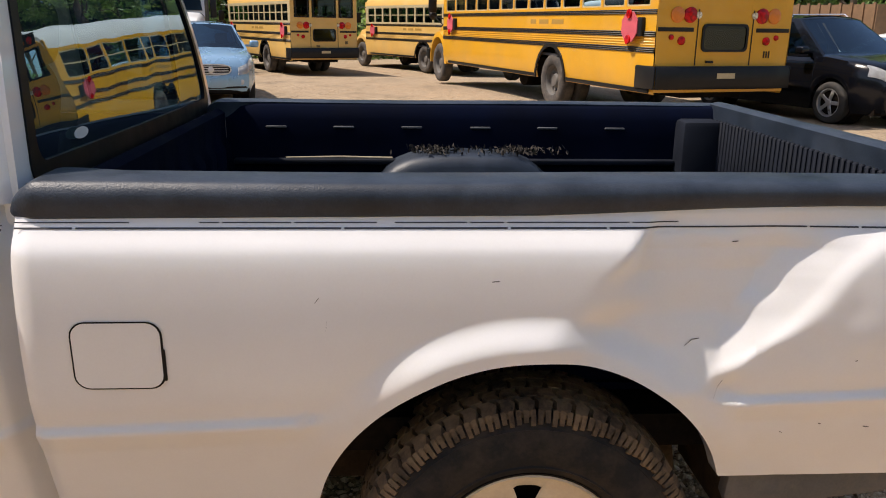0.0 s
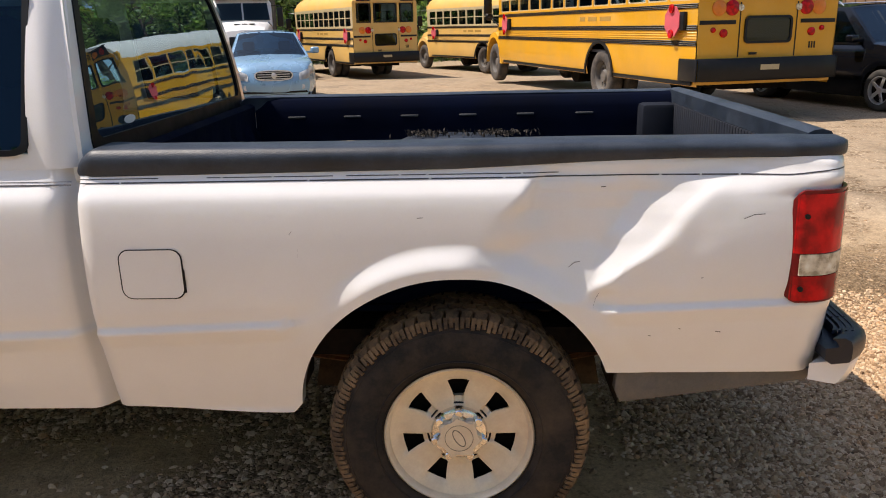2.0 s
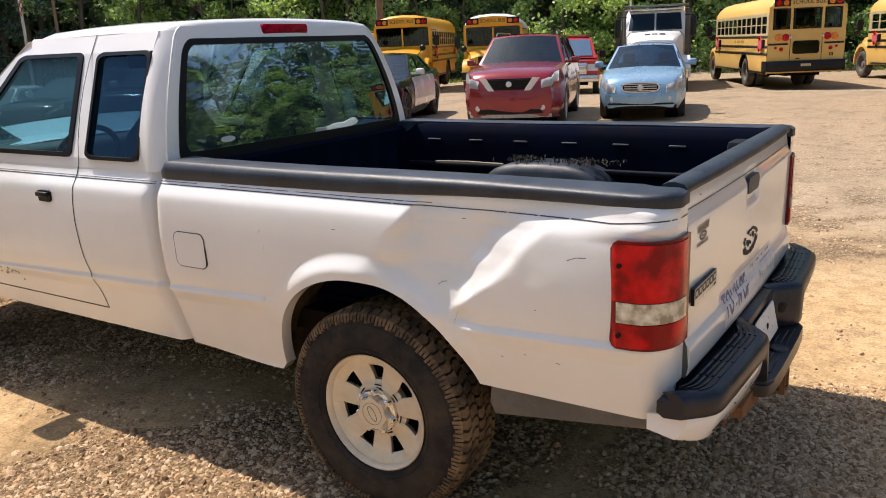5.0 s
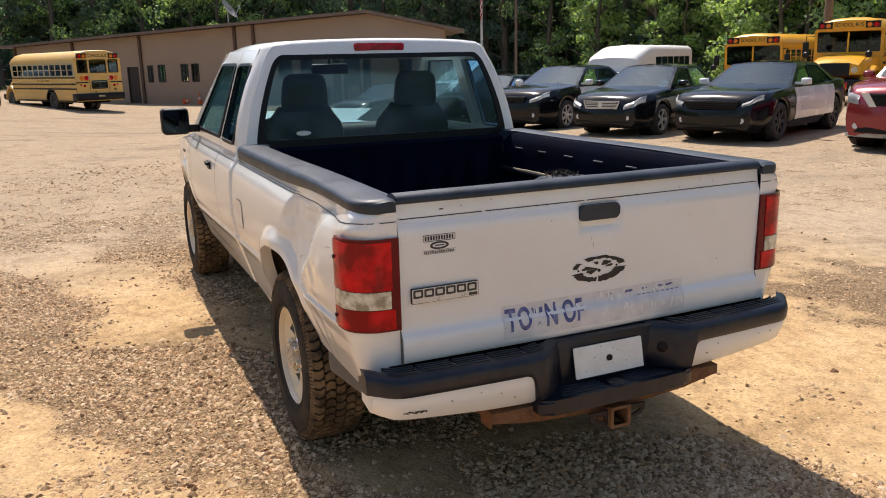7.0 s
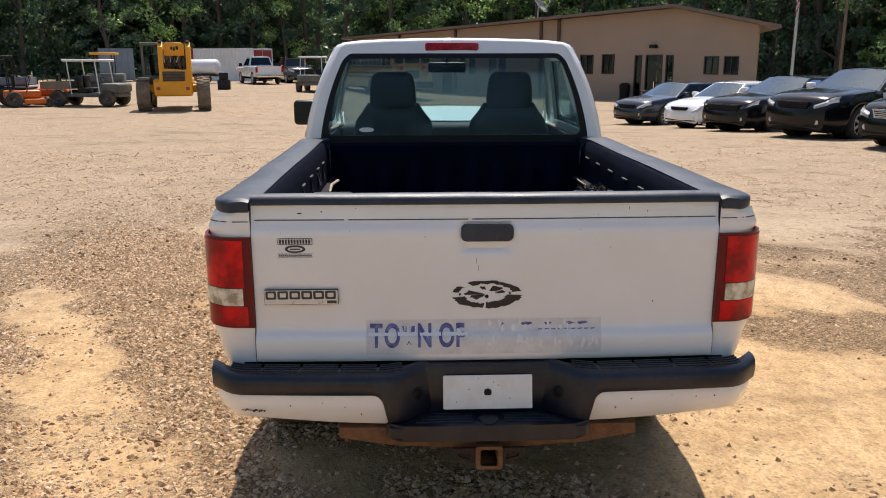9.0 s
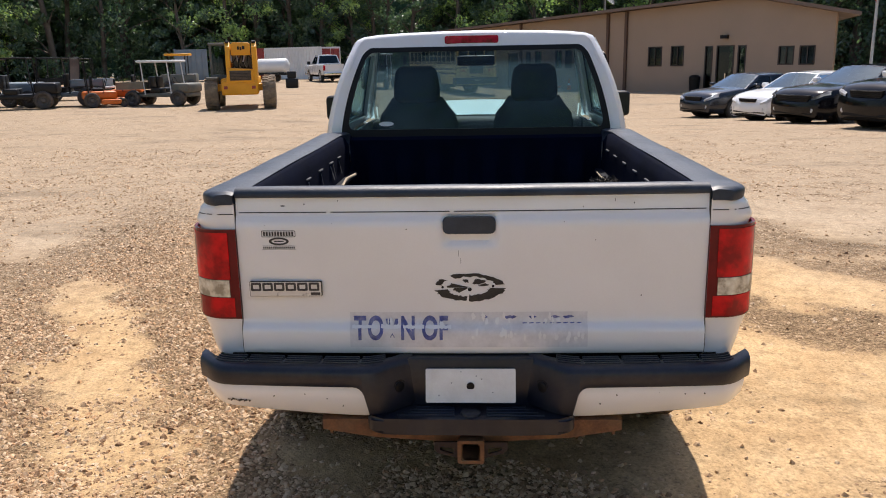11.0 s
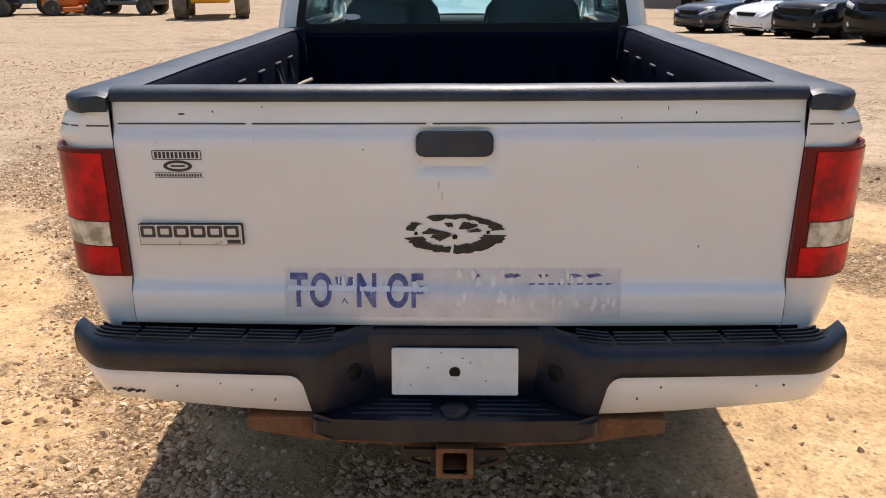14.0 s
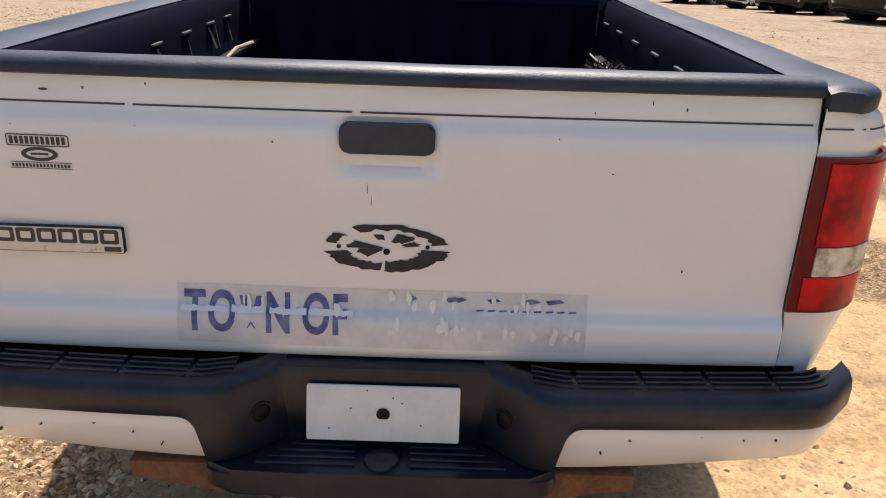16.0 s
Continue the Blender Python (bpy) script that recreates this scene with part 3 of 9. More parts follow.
# leaf litter on the right wheel house
b = bmesh.new()
rl = random.Random(3)
for _ in range(420):
    x = rl.choice([rl.gauss(-0.14, 0.05), rl.gauss(0.16, 0.07)])
    y = rl.uniform(0.53, 0.66)
    m = pose(x, y, 1.047 + rl.uniform(0, 0.014), rl.uniform(0, 90), rl.uniform(0, 90), rl.uniform(0, 360))
    q = [b.verts.new(m @ Vector(p)) for p in ((-0.012, 0, 0), (0, -0.004, 0.002), (0.012, 0, 0), (0, 0.004, 0.001))]
    b.faces.new(q)
LITTER = surface("dry_leaf_litter", (0.035, 0.028, 0.022), 0.9, vary=0.5, scale=40, fine=200)
litter = new("leaf_litter", mesh_of("leaf_litter", b, LITTER))
tagged(litter, "dry brown leaf litter on the wheel house in the bed", "leaf litter", kind="stuff")

# tailgate
GATE = [(0.674, 1.052), (0.680, 1.0565), (0.69, 1.0580), (0.735, 1.0582), (0.750, 1.0568), (0.760, 1.0530), (0.768, 1.0465), (0.776, 1.0415), (0.790, 1.0385), (0.82, 1.0375), (0.95, 1.0390), (1.09, 1.0410), (1.112, 1.0395), (1.128, 1.032), (1.138, 1.0275), (1.150, 1.0262), (1.195, 1.020)]


def gate_x(y, z):
    x = lerp(GATE, z) - 0.012 * (y / 0.75) ** 2
    return x - 0.012 * (1 - smooth(0.075, 0.10, abs(y))) * smooth(1.028, 1.05, z) * (1 - smooth(1.125, 1.14, z))


tailgate = new("tailgate")
tailgate.parent = truck
tailgate["label"] = "closed white tailgate with a worn decal"
b = bmesh.new()
ys = [-0.7545 + 1.509 * i / 110 for i in range(111)]
zs = sorted({0.674, 0.680, 0.69, 0.70, 0.735, 0.743, 0.750, 0.755, 0.760, 0.764, 0.768, 0.772, 0.776, 0.783, 0.79, 0.80, 1.09, 1.112, 1.12, 1.128, 1.138, 1.15, 1.195} | {0.82 + 0.0135 * i for i in range(20)})
rows = [[(gate_x(y, z), y, z) for z in zs] for y in ys]
grid(b, rows)
for y in (-0.7545, 0.7545):
    vs = [b.verts.new((gate_x(y, z), y, z)) for z in zs] + [b.verts.new((0.985, y, 1.195)), b.verts.new((0.985, y, 0.674))]
    b.faces.new(vs)
grid(b, [[(gate_x(y, 0.674), y, 0.674), (0.985, y, 0.674)] for y in ys])
grid(b, [[(gate_x(y, 1.195), y, 1.195), (0.985, y, 1.195)] for y in ys])
bmesh.ops.remove_doubles(b, verts=b.verts, dist=0.0003)
part("gate_skin", b, WHITE_PAINT, tailgate, "white tailgate panel", smooth=30)
# grey strips fill the side gaps in place of their shade
for s in (-1, 1):
    b = bmesh.new()
    edge = [(gate_x(0.7525, z) - 0.004, z) for z in (0.668, 0.70, 0.76, 0.80, 0.95, 1.09, 1.125, 1.15, 1.19)]
    grid(b, [[(x - 0.02, s * 0.7548, z), (x, s * 0.7548, z), (x, s * 0.7585, z), (x - 0.02, s * 0.7585, z)] for x, z in edge])
    part("gate_gap_strip", b, GREY_PLASTIC, truck, "strip standing in for shade in the tailgate side gap")
b = bmesh.new()
rows = []
for i in range(61):
    y = -0.7545 + 1.509 * i / 60
    w = 0.002 * noise.noise(Vector((y * 4, 0, 7)))
    bow = -0.012 * (y / 0.75) ** 2
    rows.append([(0.955, y, 1.16), (0.953, y, 1.215), (0.968, y, 1.222 + w), (1.0 + bow, y, 1.225 + w), (1.026 + bow, y, 1.219 + w), (1.036 + bow, y, 1.206 + w), (1.034 + bow, y, 1.194 + w), (1.02 + bow, y, 1.190)])
grid(b, rows)
for row in (rows[0], rows[-1]):
    b.faces.new([b.verts.new(p) for p in row])
bmesh.ops.remove_doubles(b, verts=b.verts, dist=0.0003)
part("gate_cap", b, RAIL_PLASTIC, tailgate, "scuffed black tailgate cap", smooth=55)
b = bmesh.new()
box(b, 0.955, 0.985, -0.72, 0.72, 0.68, 1.185)
gate_liner = part("gate_liner", b, LINER_PLASTIC, tailgate, "black liner with upright ribs")
for i in range(46):
    y = -0.66 + 1.32 * i / 45
    b = bmesh.new()
    box(b, 0.938, 0.956, y - 0.0085, y + 0.0085, 0.73, 1.165, 0.005, 1)
    part("liner_rib", b, RIB_PLASTIC, gate_liner)
b = bmesh.new()
slab(b, rounded(-0.084, 0.084, 1.073, 1.127, 0.015), lambda u, v, w: (1.041 - w, u, v), 0.03)
bmesh.ops.bevel(b, geom=[e for e in b.edges if all(v.co.x > 1.035 for v in e.verts)], offset=0.004, segments=3, affect="EDGES")
part("gate_handle", b, RAIL_PLASTIC, tailgate, "black plastic tailgate handle")
b = bmesh.new()
rows = []
for i in range(110):
    y = -0.745 + 1.49 * i / 109
    rows.append([(gate_x(y, 1.1425) + 0.001, y, 1.1425), (gate_x(y, 1.146) + 0.001, y, 1.146)])
rng = random.Random(11)
grid(b, rows, skip=lambda i, j: rng.random() < 0.025)
part("pinstripe", b, STRIPE_DARK, tailgate, "thin dark pinstripe")


def on_gate(u, v, w):
    return (gate_x(u, v) + 0.0012 - w, u, v)


# badge: bright plate with six dark blocks
badge = new("badge")
badge.parent = tailgate
badge["label"] = "bright rectangular name badge with dark blocks"
b = bmesh.new()
slab(b, rounded(-0.7205, -0.4825, 0.8695, 0.9195, 0.003), lambda u, v, w: (1.0430 - w, u, v), 0.01)
part("badge_rim", b, BLACK_TRIM, badge)
b = bmesh.new()
slab(b, rounded(-0.719, -0.484, 0.871, 0.918, 0.003), lambda u, v, w: (1.0440 - w, u, v), 0.01)
part("badge_plate", b, SILVER_TRIM, badge)
for k in range(6):
    u = -0.716 + 0.0383 * k
    b = bmesh.new()
    ring_plate(b, rounded(u, u + 0.0345, 0.888, 0.916, 0.004, 2), rounded(u + 0.0075, u + 0.027, 0.895, 0.909, 0.002, 2), lambda a, v, w: (1.0446, a, v))
    part("badge_block", b, DARK_INK, badge)
b = bmesh.new()
slab(b, rounded(-0.519, -0.488, 0.8735, 0.883, 0.001, 2), lambda a, v, w: (1.0446, a, v))
part("badge_block", b, DARK_INK, badge)
# dealer sticker: bars and an oval
b = bmesh.new()
ring_plate(b, rounded(-0.672, -0.560, 1.066, 1.088, 0.004, 2), rounded(-0.670, -0.562, 1.068, 1.086, 0.003, 2), on_gate)
for k in range(11):
    u = -0.666 + 0.0093 * k
    slab(b, [(u, 1.070), (u + 0.0062, 1.070), (u + 0.0062, 1.084), (u, 1.084)], on_gate)
oval = [(-0.616 + 0.033 * math.cos(2 * math.pi * i / 28), 1.052 + 0.013 * math.sin(2 * math.pi * i / 28)) for i in range(28)]
oval2 = [(-0.616 + 0.024 * math.cos(2 * math.pi * i / 28), 1.052 + 0.007 * math.sin(2 * math.pi * i / 28)) for i in range(28)]
ring_plate(b, oval, oval2, on_gate)
slab(b, [(-0.632, 1.050), (-0.600, 1.050), (-0.600, 1.054), (-0.632, 1.054)], on_gate)
for zz in (1.036, 1.025):
    slab(b, [(-0.672, zz), (-0.560, zz), (-0.560, zz + 0.0012), (-0.672, zz + 0.0012)], on_gate)
for k in range(17):
    u = -0.669 + 0.0063 * k
    slab(b, [(u, 1.028), (u + 0.004, 1.028), (u + 0.004, 1.034), (u, 1.034)], on_gate)
part("dealer_sticker", b, DARK_INK, tailgate, "small dark dealer sticker with bars and an oval")
# what is left of the oval emblem
b = bmesh.new()
er = random.Random(21)
def arc(r0, r1, a0, a1, n=16):
    rows = []
    for i in range(n + 1):
        a = radians(a0 + (a1 - a0) * i / n)
        j0, j1 = er.uniform(-0.05, 0.05), er.uniform(-0.05, 0.05)
        row = []
        for r in (r0 + j0, r1 + j1):
            u, v = 0.114 * r * math.cos(a), 0.896 + 0.047 * r * math.sin(a)
            row.append((gate_x(u, v) + 0.0016, u, v))
        rows.append(row)
    grid(b, rows)
arc(0.76, 1.0, 12, 124)
arc(0.05, 0.62, 150, 182, 6)
arc(0.28, 0.55, 12, 34, 5)
arc(0.83, 1.0, 142, 170, 6)
arc(0.66, 1.0, 192, 264)
arc(0.56, 1.0, 268, 356)
arc(0.10, 0.50, 186, 232, 8)
arc(0.30, 0.62, 40, 75, 6)
arc(0.35, 0.60, 95, 112, 4)
part("emblem_residue", b, EMBLEM_GLUE, tailgate, "broken brown oval of old emblem adhesive")
for u, v, r in ((0.0, 0.889, 0.006), (-0.088, 0.897, 0.004), (0.075, 0.9, 0.004)):
    b = bmesh.new()
    cyl(b, (gate_x(u, v) + 0.0015, u, v), "x", r, 0.002, 14)
    part("emblem_hole", b, BLACK_TRIM, tailgate)
# peeling decal: clear film, letters, bare patches
b = bmesh.new()
grid(b, [[(gate_x(u, v) + 0.0008, u, v) for v in (0.698, 0.735, 0.750, 0.760, 0.768, 0.776, 0.79, 0.80, 0.812)] for u in [-0.395 + 0.0775 * i for i in range(11)]])
film = part("decal_film", b, GHOST_VINYL, tailgate, "clear peeling decal film")
def lay_on_gate(me):
    """Cuts flat letters at the fold and lays them on the pressed steel."""
    q = bmesh.new()
    q.from_mesh(me)
    for zc in (0.735, 0.750, 0.760, 0.768, 0.776, 0.79):
        bmesh.ops.bisect_plane(q, geom=q.verts[:] + q.edges[:] + q.faces[:], plane_co=(0, 0, zc), plane_no=(0, 0, 1))
    for v in q.verts:
        v.co.x = gate_x(v.co.y, v.co.z) + 0.0022
    q.to_mesh(me)
    q.free()


for word, u in (("T", -0.362), ("O", -0.310), ("N", -0.204), ("O", -0.132), ("F", -0.088)):
    letter = lettering("decal_letter", word, 0.103, BLUE_INK, tailgate, Matrix.Translation((1.05, u, 0.757)) @ Euler((radians(90), 0, radians(90))).to_matrix().to_4x4(), "blue letter", 0.0, 0.62, bold=0.0035)
    lay_on_gate(letter.data)
for u, s in ((-0.266, 1), (-0.244, -1)):
    b = bmesh.new()
    slab(b, [(u - 0.012 * s, 0.790), (u + 0.002 * s, 0.790), (u + 0.012 * s, 0.742), (u + 0.004 * s, 0.730)], lambda a, v, w: (gate_x(a, v) + 0.0018, a, v))
    part("decal_letter", b, BLUE_INK, tailgate, "fragment of a blue letter")
pr = random.Random(8)
for k in range(34):
    u, v = (pr.uniform(0.0, 0.37), pr.choice([0.786, 0.80, 0.745, 0.73]) + pr.uniform(-0.006, 0.006)) if k > 5 else (pr.uniform(-0.33, -0.06), 0.778 + pr.uniform(-0.006, 0.006))
    w, h = pr.uniform(0.003, 0.009), pr.uniform(0.005, 0.020)
    b = bmesh.new()
    slab(b, [(u + w * pr.uniform(0.5, 1) * math.cos(a), v + h * pr.uniform(0.5, 1) * math.sin(a)) for a in [2 * math.pi * q / 9 for q in range(9)]], lambda a, v, w: (gate_x(a, v) + 0.0042, a, v))
    part("bare_patch", b, WHITE_PAINT, film, "bare white patch of peeled decal")
for u in (0.035, 0.11, 0.128, 0.19, 0.262, 0.30):
    b = bmesh.new()
    slab(b, [(u, 0.797), (u + pr.uniform(0.01, 0.03), 0.801), (u + pr.uniform(0.015, 0.04), 0.795), (u + 0.008, 0.789)], lambda a, v, w: (gate_x(a, v) + 0.0020, a, v))
    part("decal_fragment", b, BLUE_INK, film, "torn blue fragment of lettering")
for u in [0.17 + 0.022 * i for i in range(9)]:
    b = bmesh.new()
    slab(b, [(u, 0.774), (u + 0.014, 0.775), (u + 0.014, 0.778), (u, 0.777)], lambda a, v, w: (gate_x(a, v) + 0.0020, a, v))
    part("decal_fragment", b, BLUE_INK, film, "torn blue fragment of lettering")
for u0, u1 in ((-0.388, -0.300), (-0.292, -0.228), (-0.220, -0.150), (-0.146, -0.062)):
    b = bmesh.new()
    rows = []
    n = 14
    for i in range(n + 1):
        u = u0 + (u1 - u0) * i / n
        lo, hi = 0.7620 + pr.uniform(-0.0025, 0.001), 0.7700 + pr.uniform(-0.001, 0.004)
        rows.append([(gate_x(u, z) + 0.0034, u, z) for z in (lo, 0.7655, hi)])
    grid(b, rows)
    part("bare_strip", b, WHITE_PAINT, film, "worn white strip along the fold")
# chips on the gate
for u, v, w, h in ((-0.60, 1.165, 0.016, 0.004), (-0.53, 1.170, 0.004, 0.005), (-0.66, 1.105, 0.002, 0.002), (-0.44, 1.11, 0.002, 0.002), (0.40, 1.05, 0.003, 0.003), (0.46, 1.175, 0.002, 0.010), (0.52, 1.165, 0.003, 0.006), (0.36, 1.155, 0.002, 0.004),
                   (-0.42, 1.18, 0.003, 0.004), (0.55, 0.865, 0.003, 0.006), (0.30, 1.11, 0.002, 0.003), (-0.20, 1.09, 0.004, 0.003), (-0.035, 1.01, 0.0012, 0.02), (-0.028, 0.985, 0.0012, 0.02)):
    b = bmesh.new()
    slab(b, [(u + 0.55 * w * math.cos(a), v + 0.55 * h * math.sin(a)) for a in [2 * math.pi * q / 8 for q in range(8)]], on_gate)
    part("paint_chip", b, DARK_INK, tailgate, "small dark paint chip")

# dark boxes added for the shade in the gap behind and below the tailgate
b = bmesh.new()
for y in (-0.752, 0.752):
    box(b, 0.985, 1.004, y - 0.0045, y + 0.0045, 0.66, 1.175)
box(b, 0.95, 1.03, -0.80, 0.80, 0.60, 0.668)
part("gate_gap_shade", b, DARK_VOID, truck)

# tail lamps
def lamp_point(sgn, s, z, out):
    """s runs from the side (0) round the corner to the gate edge (1)."""
    path = [(0.868, 0.0), (0.925, 0.0), (0.960, 0.0065), (0.990, 0.024), (1.012, 0.052), (1.0235, 0.082), (1.026, 0.105), (1.0275, 0.157)]
    ln = [0]
    for a, c in zip(path, path[1:]):
        ln.append(ln[-1] + math.hypot(c[0] - a[0], c[1] - a[1]))
    x = curve([(l / ln[-1], p[0]) for l, p in zip(ln, path)], s)
    i = curve([(l / ln[-1], p[1]) for l, p in zip(ln, path)], s)
    w = 0.913 - i
    e = smooth(0.0, 0.06, s)
    return (x + out * smooth(0.2, 0.8, s), sgn * (w + out * (1 - smooth(0.3, 0.9, s)) * e - (1 - e) * 0.004), z)


for sgn in (-1, 1):
    lamp = new("tail_lamp")
    lamp.parent = truck
    lamp["label"] = "red and clear wrap-round tail lamp"
    def lens(name, mat, s0, s1, z0, z1, out, label="", n=22, trim=True):
        bb = bmesh.new()
        rows = []
        for i in range(n + 1):
            s = s0 + (s1 - s0) * i / n
            cut = 0.024 * (1 - smooth(0.0, 0.10, s)) ** 2
            zt = min(z1, 1.092 - cut * 1.1 + 0.008 * s)
            zl = max(z0, 0.790 + cut * 0.6 - 0.002 * s)
            zz = [zl + (zt - zl) * k / 8 for k in range(9)]
            row = [lamp_point(sgn, s, zl, 0.0)] + [lamp_point(sgn, s, z, out) for z in zz] + [lamp_point(sgn, s, zt, 0.0)]
            rows.append(row)
        grid(bb, rows, flip=sgn < 0)
        for row in (rows[0], rows[-1]):
            bb.faces.new([bb.verts.new(p) for p in row])
        bmesh.ops.remove_doubles(bb, verts=bb.verts, dist=0.0003)
        return part(name, bb, mat, lamp, label, smooth=50)
    lens("lamp_body", DARK_RED, 0.0, 1.0, 0.790, 1.092, 0.010)
    lens("red_lens", RED_LENS, 0.03, 0.90, 0.926, 1.082, 0.013, "bright red upper lens")
    lens("clear_lens", CLEAR_LENS, 0.09, 0.88, 0.866, 0.923, 0.014, "clear reversing lens")
    lens("red_lens", RED_LENS, 0.03, 0.93, 0.797, 0.863, 0.013, "bright red lower lens")
    for z in (1.025, 0.83):
        b = bmesh.new()
        cyl(b, (0.900, sgn * 0.926, z), "y", 0.007, 0.012, 12)
        part("lamp_screw", b, BLACK_TRIM, lamp)

# rear bumper
bumper = new("rear_bumper")
bumper.parent = truck
bumper.location = (0, 0, -0.025)
bumper.scale = (1, 1.025, 1)
bumper["label"] = "black step bumper with white painted lower wings"


def bump_x(y):
    return -0.035 * (y / 0.86) ** 2 - 0.085 * smooth(0.74, 0.90, abs(y)) ** 2


for sgn in (-1, 1):
    b = bmesh.new()
    rows = []
    for y in [0.186 + 0.012 * i for i in range(13)] + [0.336, 0.340, 0.346, 0.354, 0.366] + [0.385 + 0.0245 * i for i in range(21)]:
        o = bump_x(y) + lerp([(0.18, -0.098), (0.200, -0.090), (0.250, -0.042), (0.275, -0.018), (0.298, -0.004), (0.33, 0.0)], y)
        up = 0.004 * smooth(0.8, 0.875, y)
        low = lerp([(0.332, 0.538), (0.336, 0.606), (0.340, 0.618), (0.346, 0.627), (0.354, 0.632), (0.366, 0.634), (0.385, 0.634)], y)
        lean = 0.022 * (0.64 - low) / 0.15
        keep = 1 - smooth(0.19, 0.30, y)
        sec = [(1.00, 0.640), (1.00, 0.668 + up), (1.070 + o * 0.3, 0.672 + up + 0.010 * keep), (1.082 + o * 0.5, 0.690 + up), (1.125 + o, 0.698 + up), (1.160 + o, 0.698 + up), (1.178 + o, 0.688 + up), (1.184 + o, 0.674)]
        rows.append([(max(1.0, x), sgn * y, z) for x, z in sec] + [(1.184 + o, sgn * (y - lean), low + 0.008), (1.178 + o, sgn * (y - lean), low - 0.004), (1.13 + o, sgn * (y - lean), low - 0.008)])
    grid(b, rows)
    for row in (rows[0], rows[-1]):
        b.faces.new([b.verts.new(p) for p in row])
    bmesh.ops.remove_doubles(b, verts=b.verts, dist=0.0003)
    pad = part("bumper_pad", b, BUMPER_PLASTIC, bumper, "dusty black step pad", smooth=40)
    for k in range(5):
        ya, yb = (0.352 + 0.122 * k, 0.352 + 0.122 * k + (0.112 if k < 3 else 0.096)) if k < 4 else (0.272, 0.342)
        for q in range(4):
            x = 1.088 + 0.0175 * q
            b = bmesh.new()
            rows = []
            for i in range(7):
                y = ya + (yb - ya) * i / 6
                o, dz = bump_x(y) - 0.020 * (1 - smooth(0.26, 0.34, y)), 0.004 * smooth(0.8, 0.875, y)
                rows.append([(x + o + a, sgn * y, zz + dz) for a, zz in ((0, 0.690), (0.0015, 0.7012), (0.0080, 0.7012), (0.0095, 0.690))])
            grid(b, rows)
            for row in (rows[0], rows[-1]):
                b.faces.new([b.verts.new(p) for p in row])
            part("step_rib", b, BUMPER_PLASTIC, pad)
    # white wing
    b = bmesh.new()
    rows = []
    for i in range(41):
        t = i / 40
        y = 0.312 + 0.545 * t
        o = bump_x(y)
        slant = 0.035 * (1 - smooth(0.312, 0.40, y))
        top = 0.632
        low = lerp([(0.30, 0.512), (0.5, 0.520), (0.70, 0.534), (0.80, 0.543), (0.86, 0.560)], y)
        inner = smooth(0.300, 0.322, y)
        zt = 0.53 + (top - 0.53) * (0.30 + 0.70 * math.sqrt(min(1, inner + 0.02))) if y < 0.322 else top
        rows.append([(1.06 + o, sgn * y, zt - 0.01), (1.166 + o, sgn * y, zt), (1.172 + o, sgn * y, zt - 0.012), (1.163 + o, sgn * (y - slant * 0.5), (zt + low) / 2), (1.146 + o, sgn * (y - slant), low + 0.008), (1.136 + o, sgn * (y - slant), low), (1.06 + o, sgn * (y - slant), low + 0.015)])
    grid(b, rows)
    for row in (rows[0], rows[-1]):
        b.faces.new([b.verts.new(p) for p in row])
    part("bumper_wing", b, WHITE_PAINT, bumper, "white painted steel wing with rust chips", smooth=45)
    b = bmesh.new()
    lathe(b, [(0, 0.006), (0.012, 0.008), (0.018, 0.005), (0.0195, 0.001), (0.022, 0.003), (0.0245, 0.003), (0.0255, -0.006)], (0, 0, 0), "x", 22)
    bmesh.ops.transform(b, matrix=pose(1.1185, sgn * 0.226, 0.610, rz=-44 * sgn), verts=b.verts)
    part("plate_lamp", b, BLACK_TRIM, bumper, "round black plate lamp")
b = bmesh.new()
box(b, 1.02, 1.0895, -0.200, 0.200, 0.47, 0.6945, 0.006)
part("bumper_back", b, BUMPER_PLASTIC, bumper)
b = bmesh.new()
prism(b, [(-0.322, 1.05), (-0.322, 1.160), (-0.316, 1.176), (-0.302, 1.186), (-0.27, 1.192), (-0.15, 1.197), (0.15, 1.197), (0.27, 1.192), (0.302, 1.186), (0.316, 1.176), (0.322, 1.160), (0.322, 1.05)][::-1], "z", 0.478, 0.532)
for v in b.verts:
    v.co.x, v.co.y = v.co.y, v.co.x
bmesh.ops.bevel(b, geom=[e for e in b.edges if all(v.co.z > 0.5 for v in e.verts) or all(v.co.z < 0.48 for v in e.verts)], offset=0.010, segments=3, affect="EDGES")
step = part("centre_step", b, BUMPER_PLASTIC, bumper, "scuffed black centre step")
for q in range(4):
    x = 1.104 + 0.020 * q
    for side in (-1, 1):
        b = bmesh.new()
        box(b, x, x + 0.008, side * 0.050, side * (0.175 + 0.018 * q), 0.528, 0.537, 0.002, 1)
        part("step_rib", b, BUMPER_PLASTIC, step)
b = bmesh.new()
lathe(b, [(0, 0.0085), (0.008, 0.0075), (0.012, 0.009), (0.026, 0.009), (0.031, 0.007), (0.033, 0.0)], (1.153, 0, 0.532), "z", 28)
part("ball_hole_cover", b, BUMPER_PLASTIC, step)
plate = new("plate")
plate.parent = bumper
plate.location = (0, 0, 0.016)
plate["label"] = "blank white plate"
b = bmesh.new()
slab(b, rounded(-0.142, 0.142, 0.541, 0.648, 0.004, 3), lambda u, v, w: (1.112 - w + 0.22 * (0.6 - v), u, v), 0.004)
part("plate_sheet", b, PALE_PLATE, plate)
b = bmesh.new()
cyl(b, (1.1135, 0.0, 0.594), "x", 0.0125, 0.004, 20)
part("plate_hole", b, BLACK_TRIM, plate)
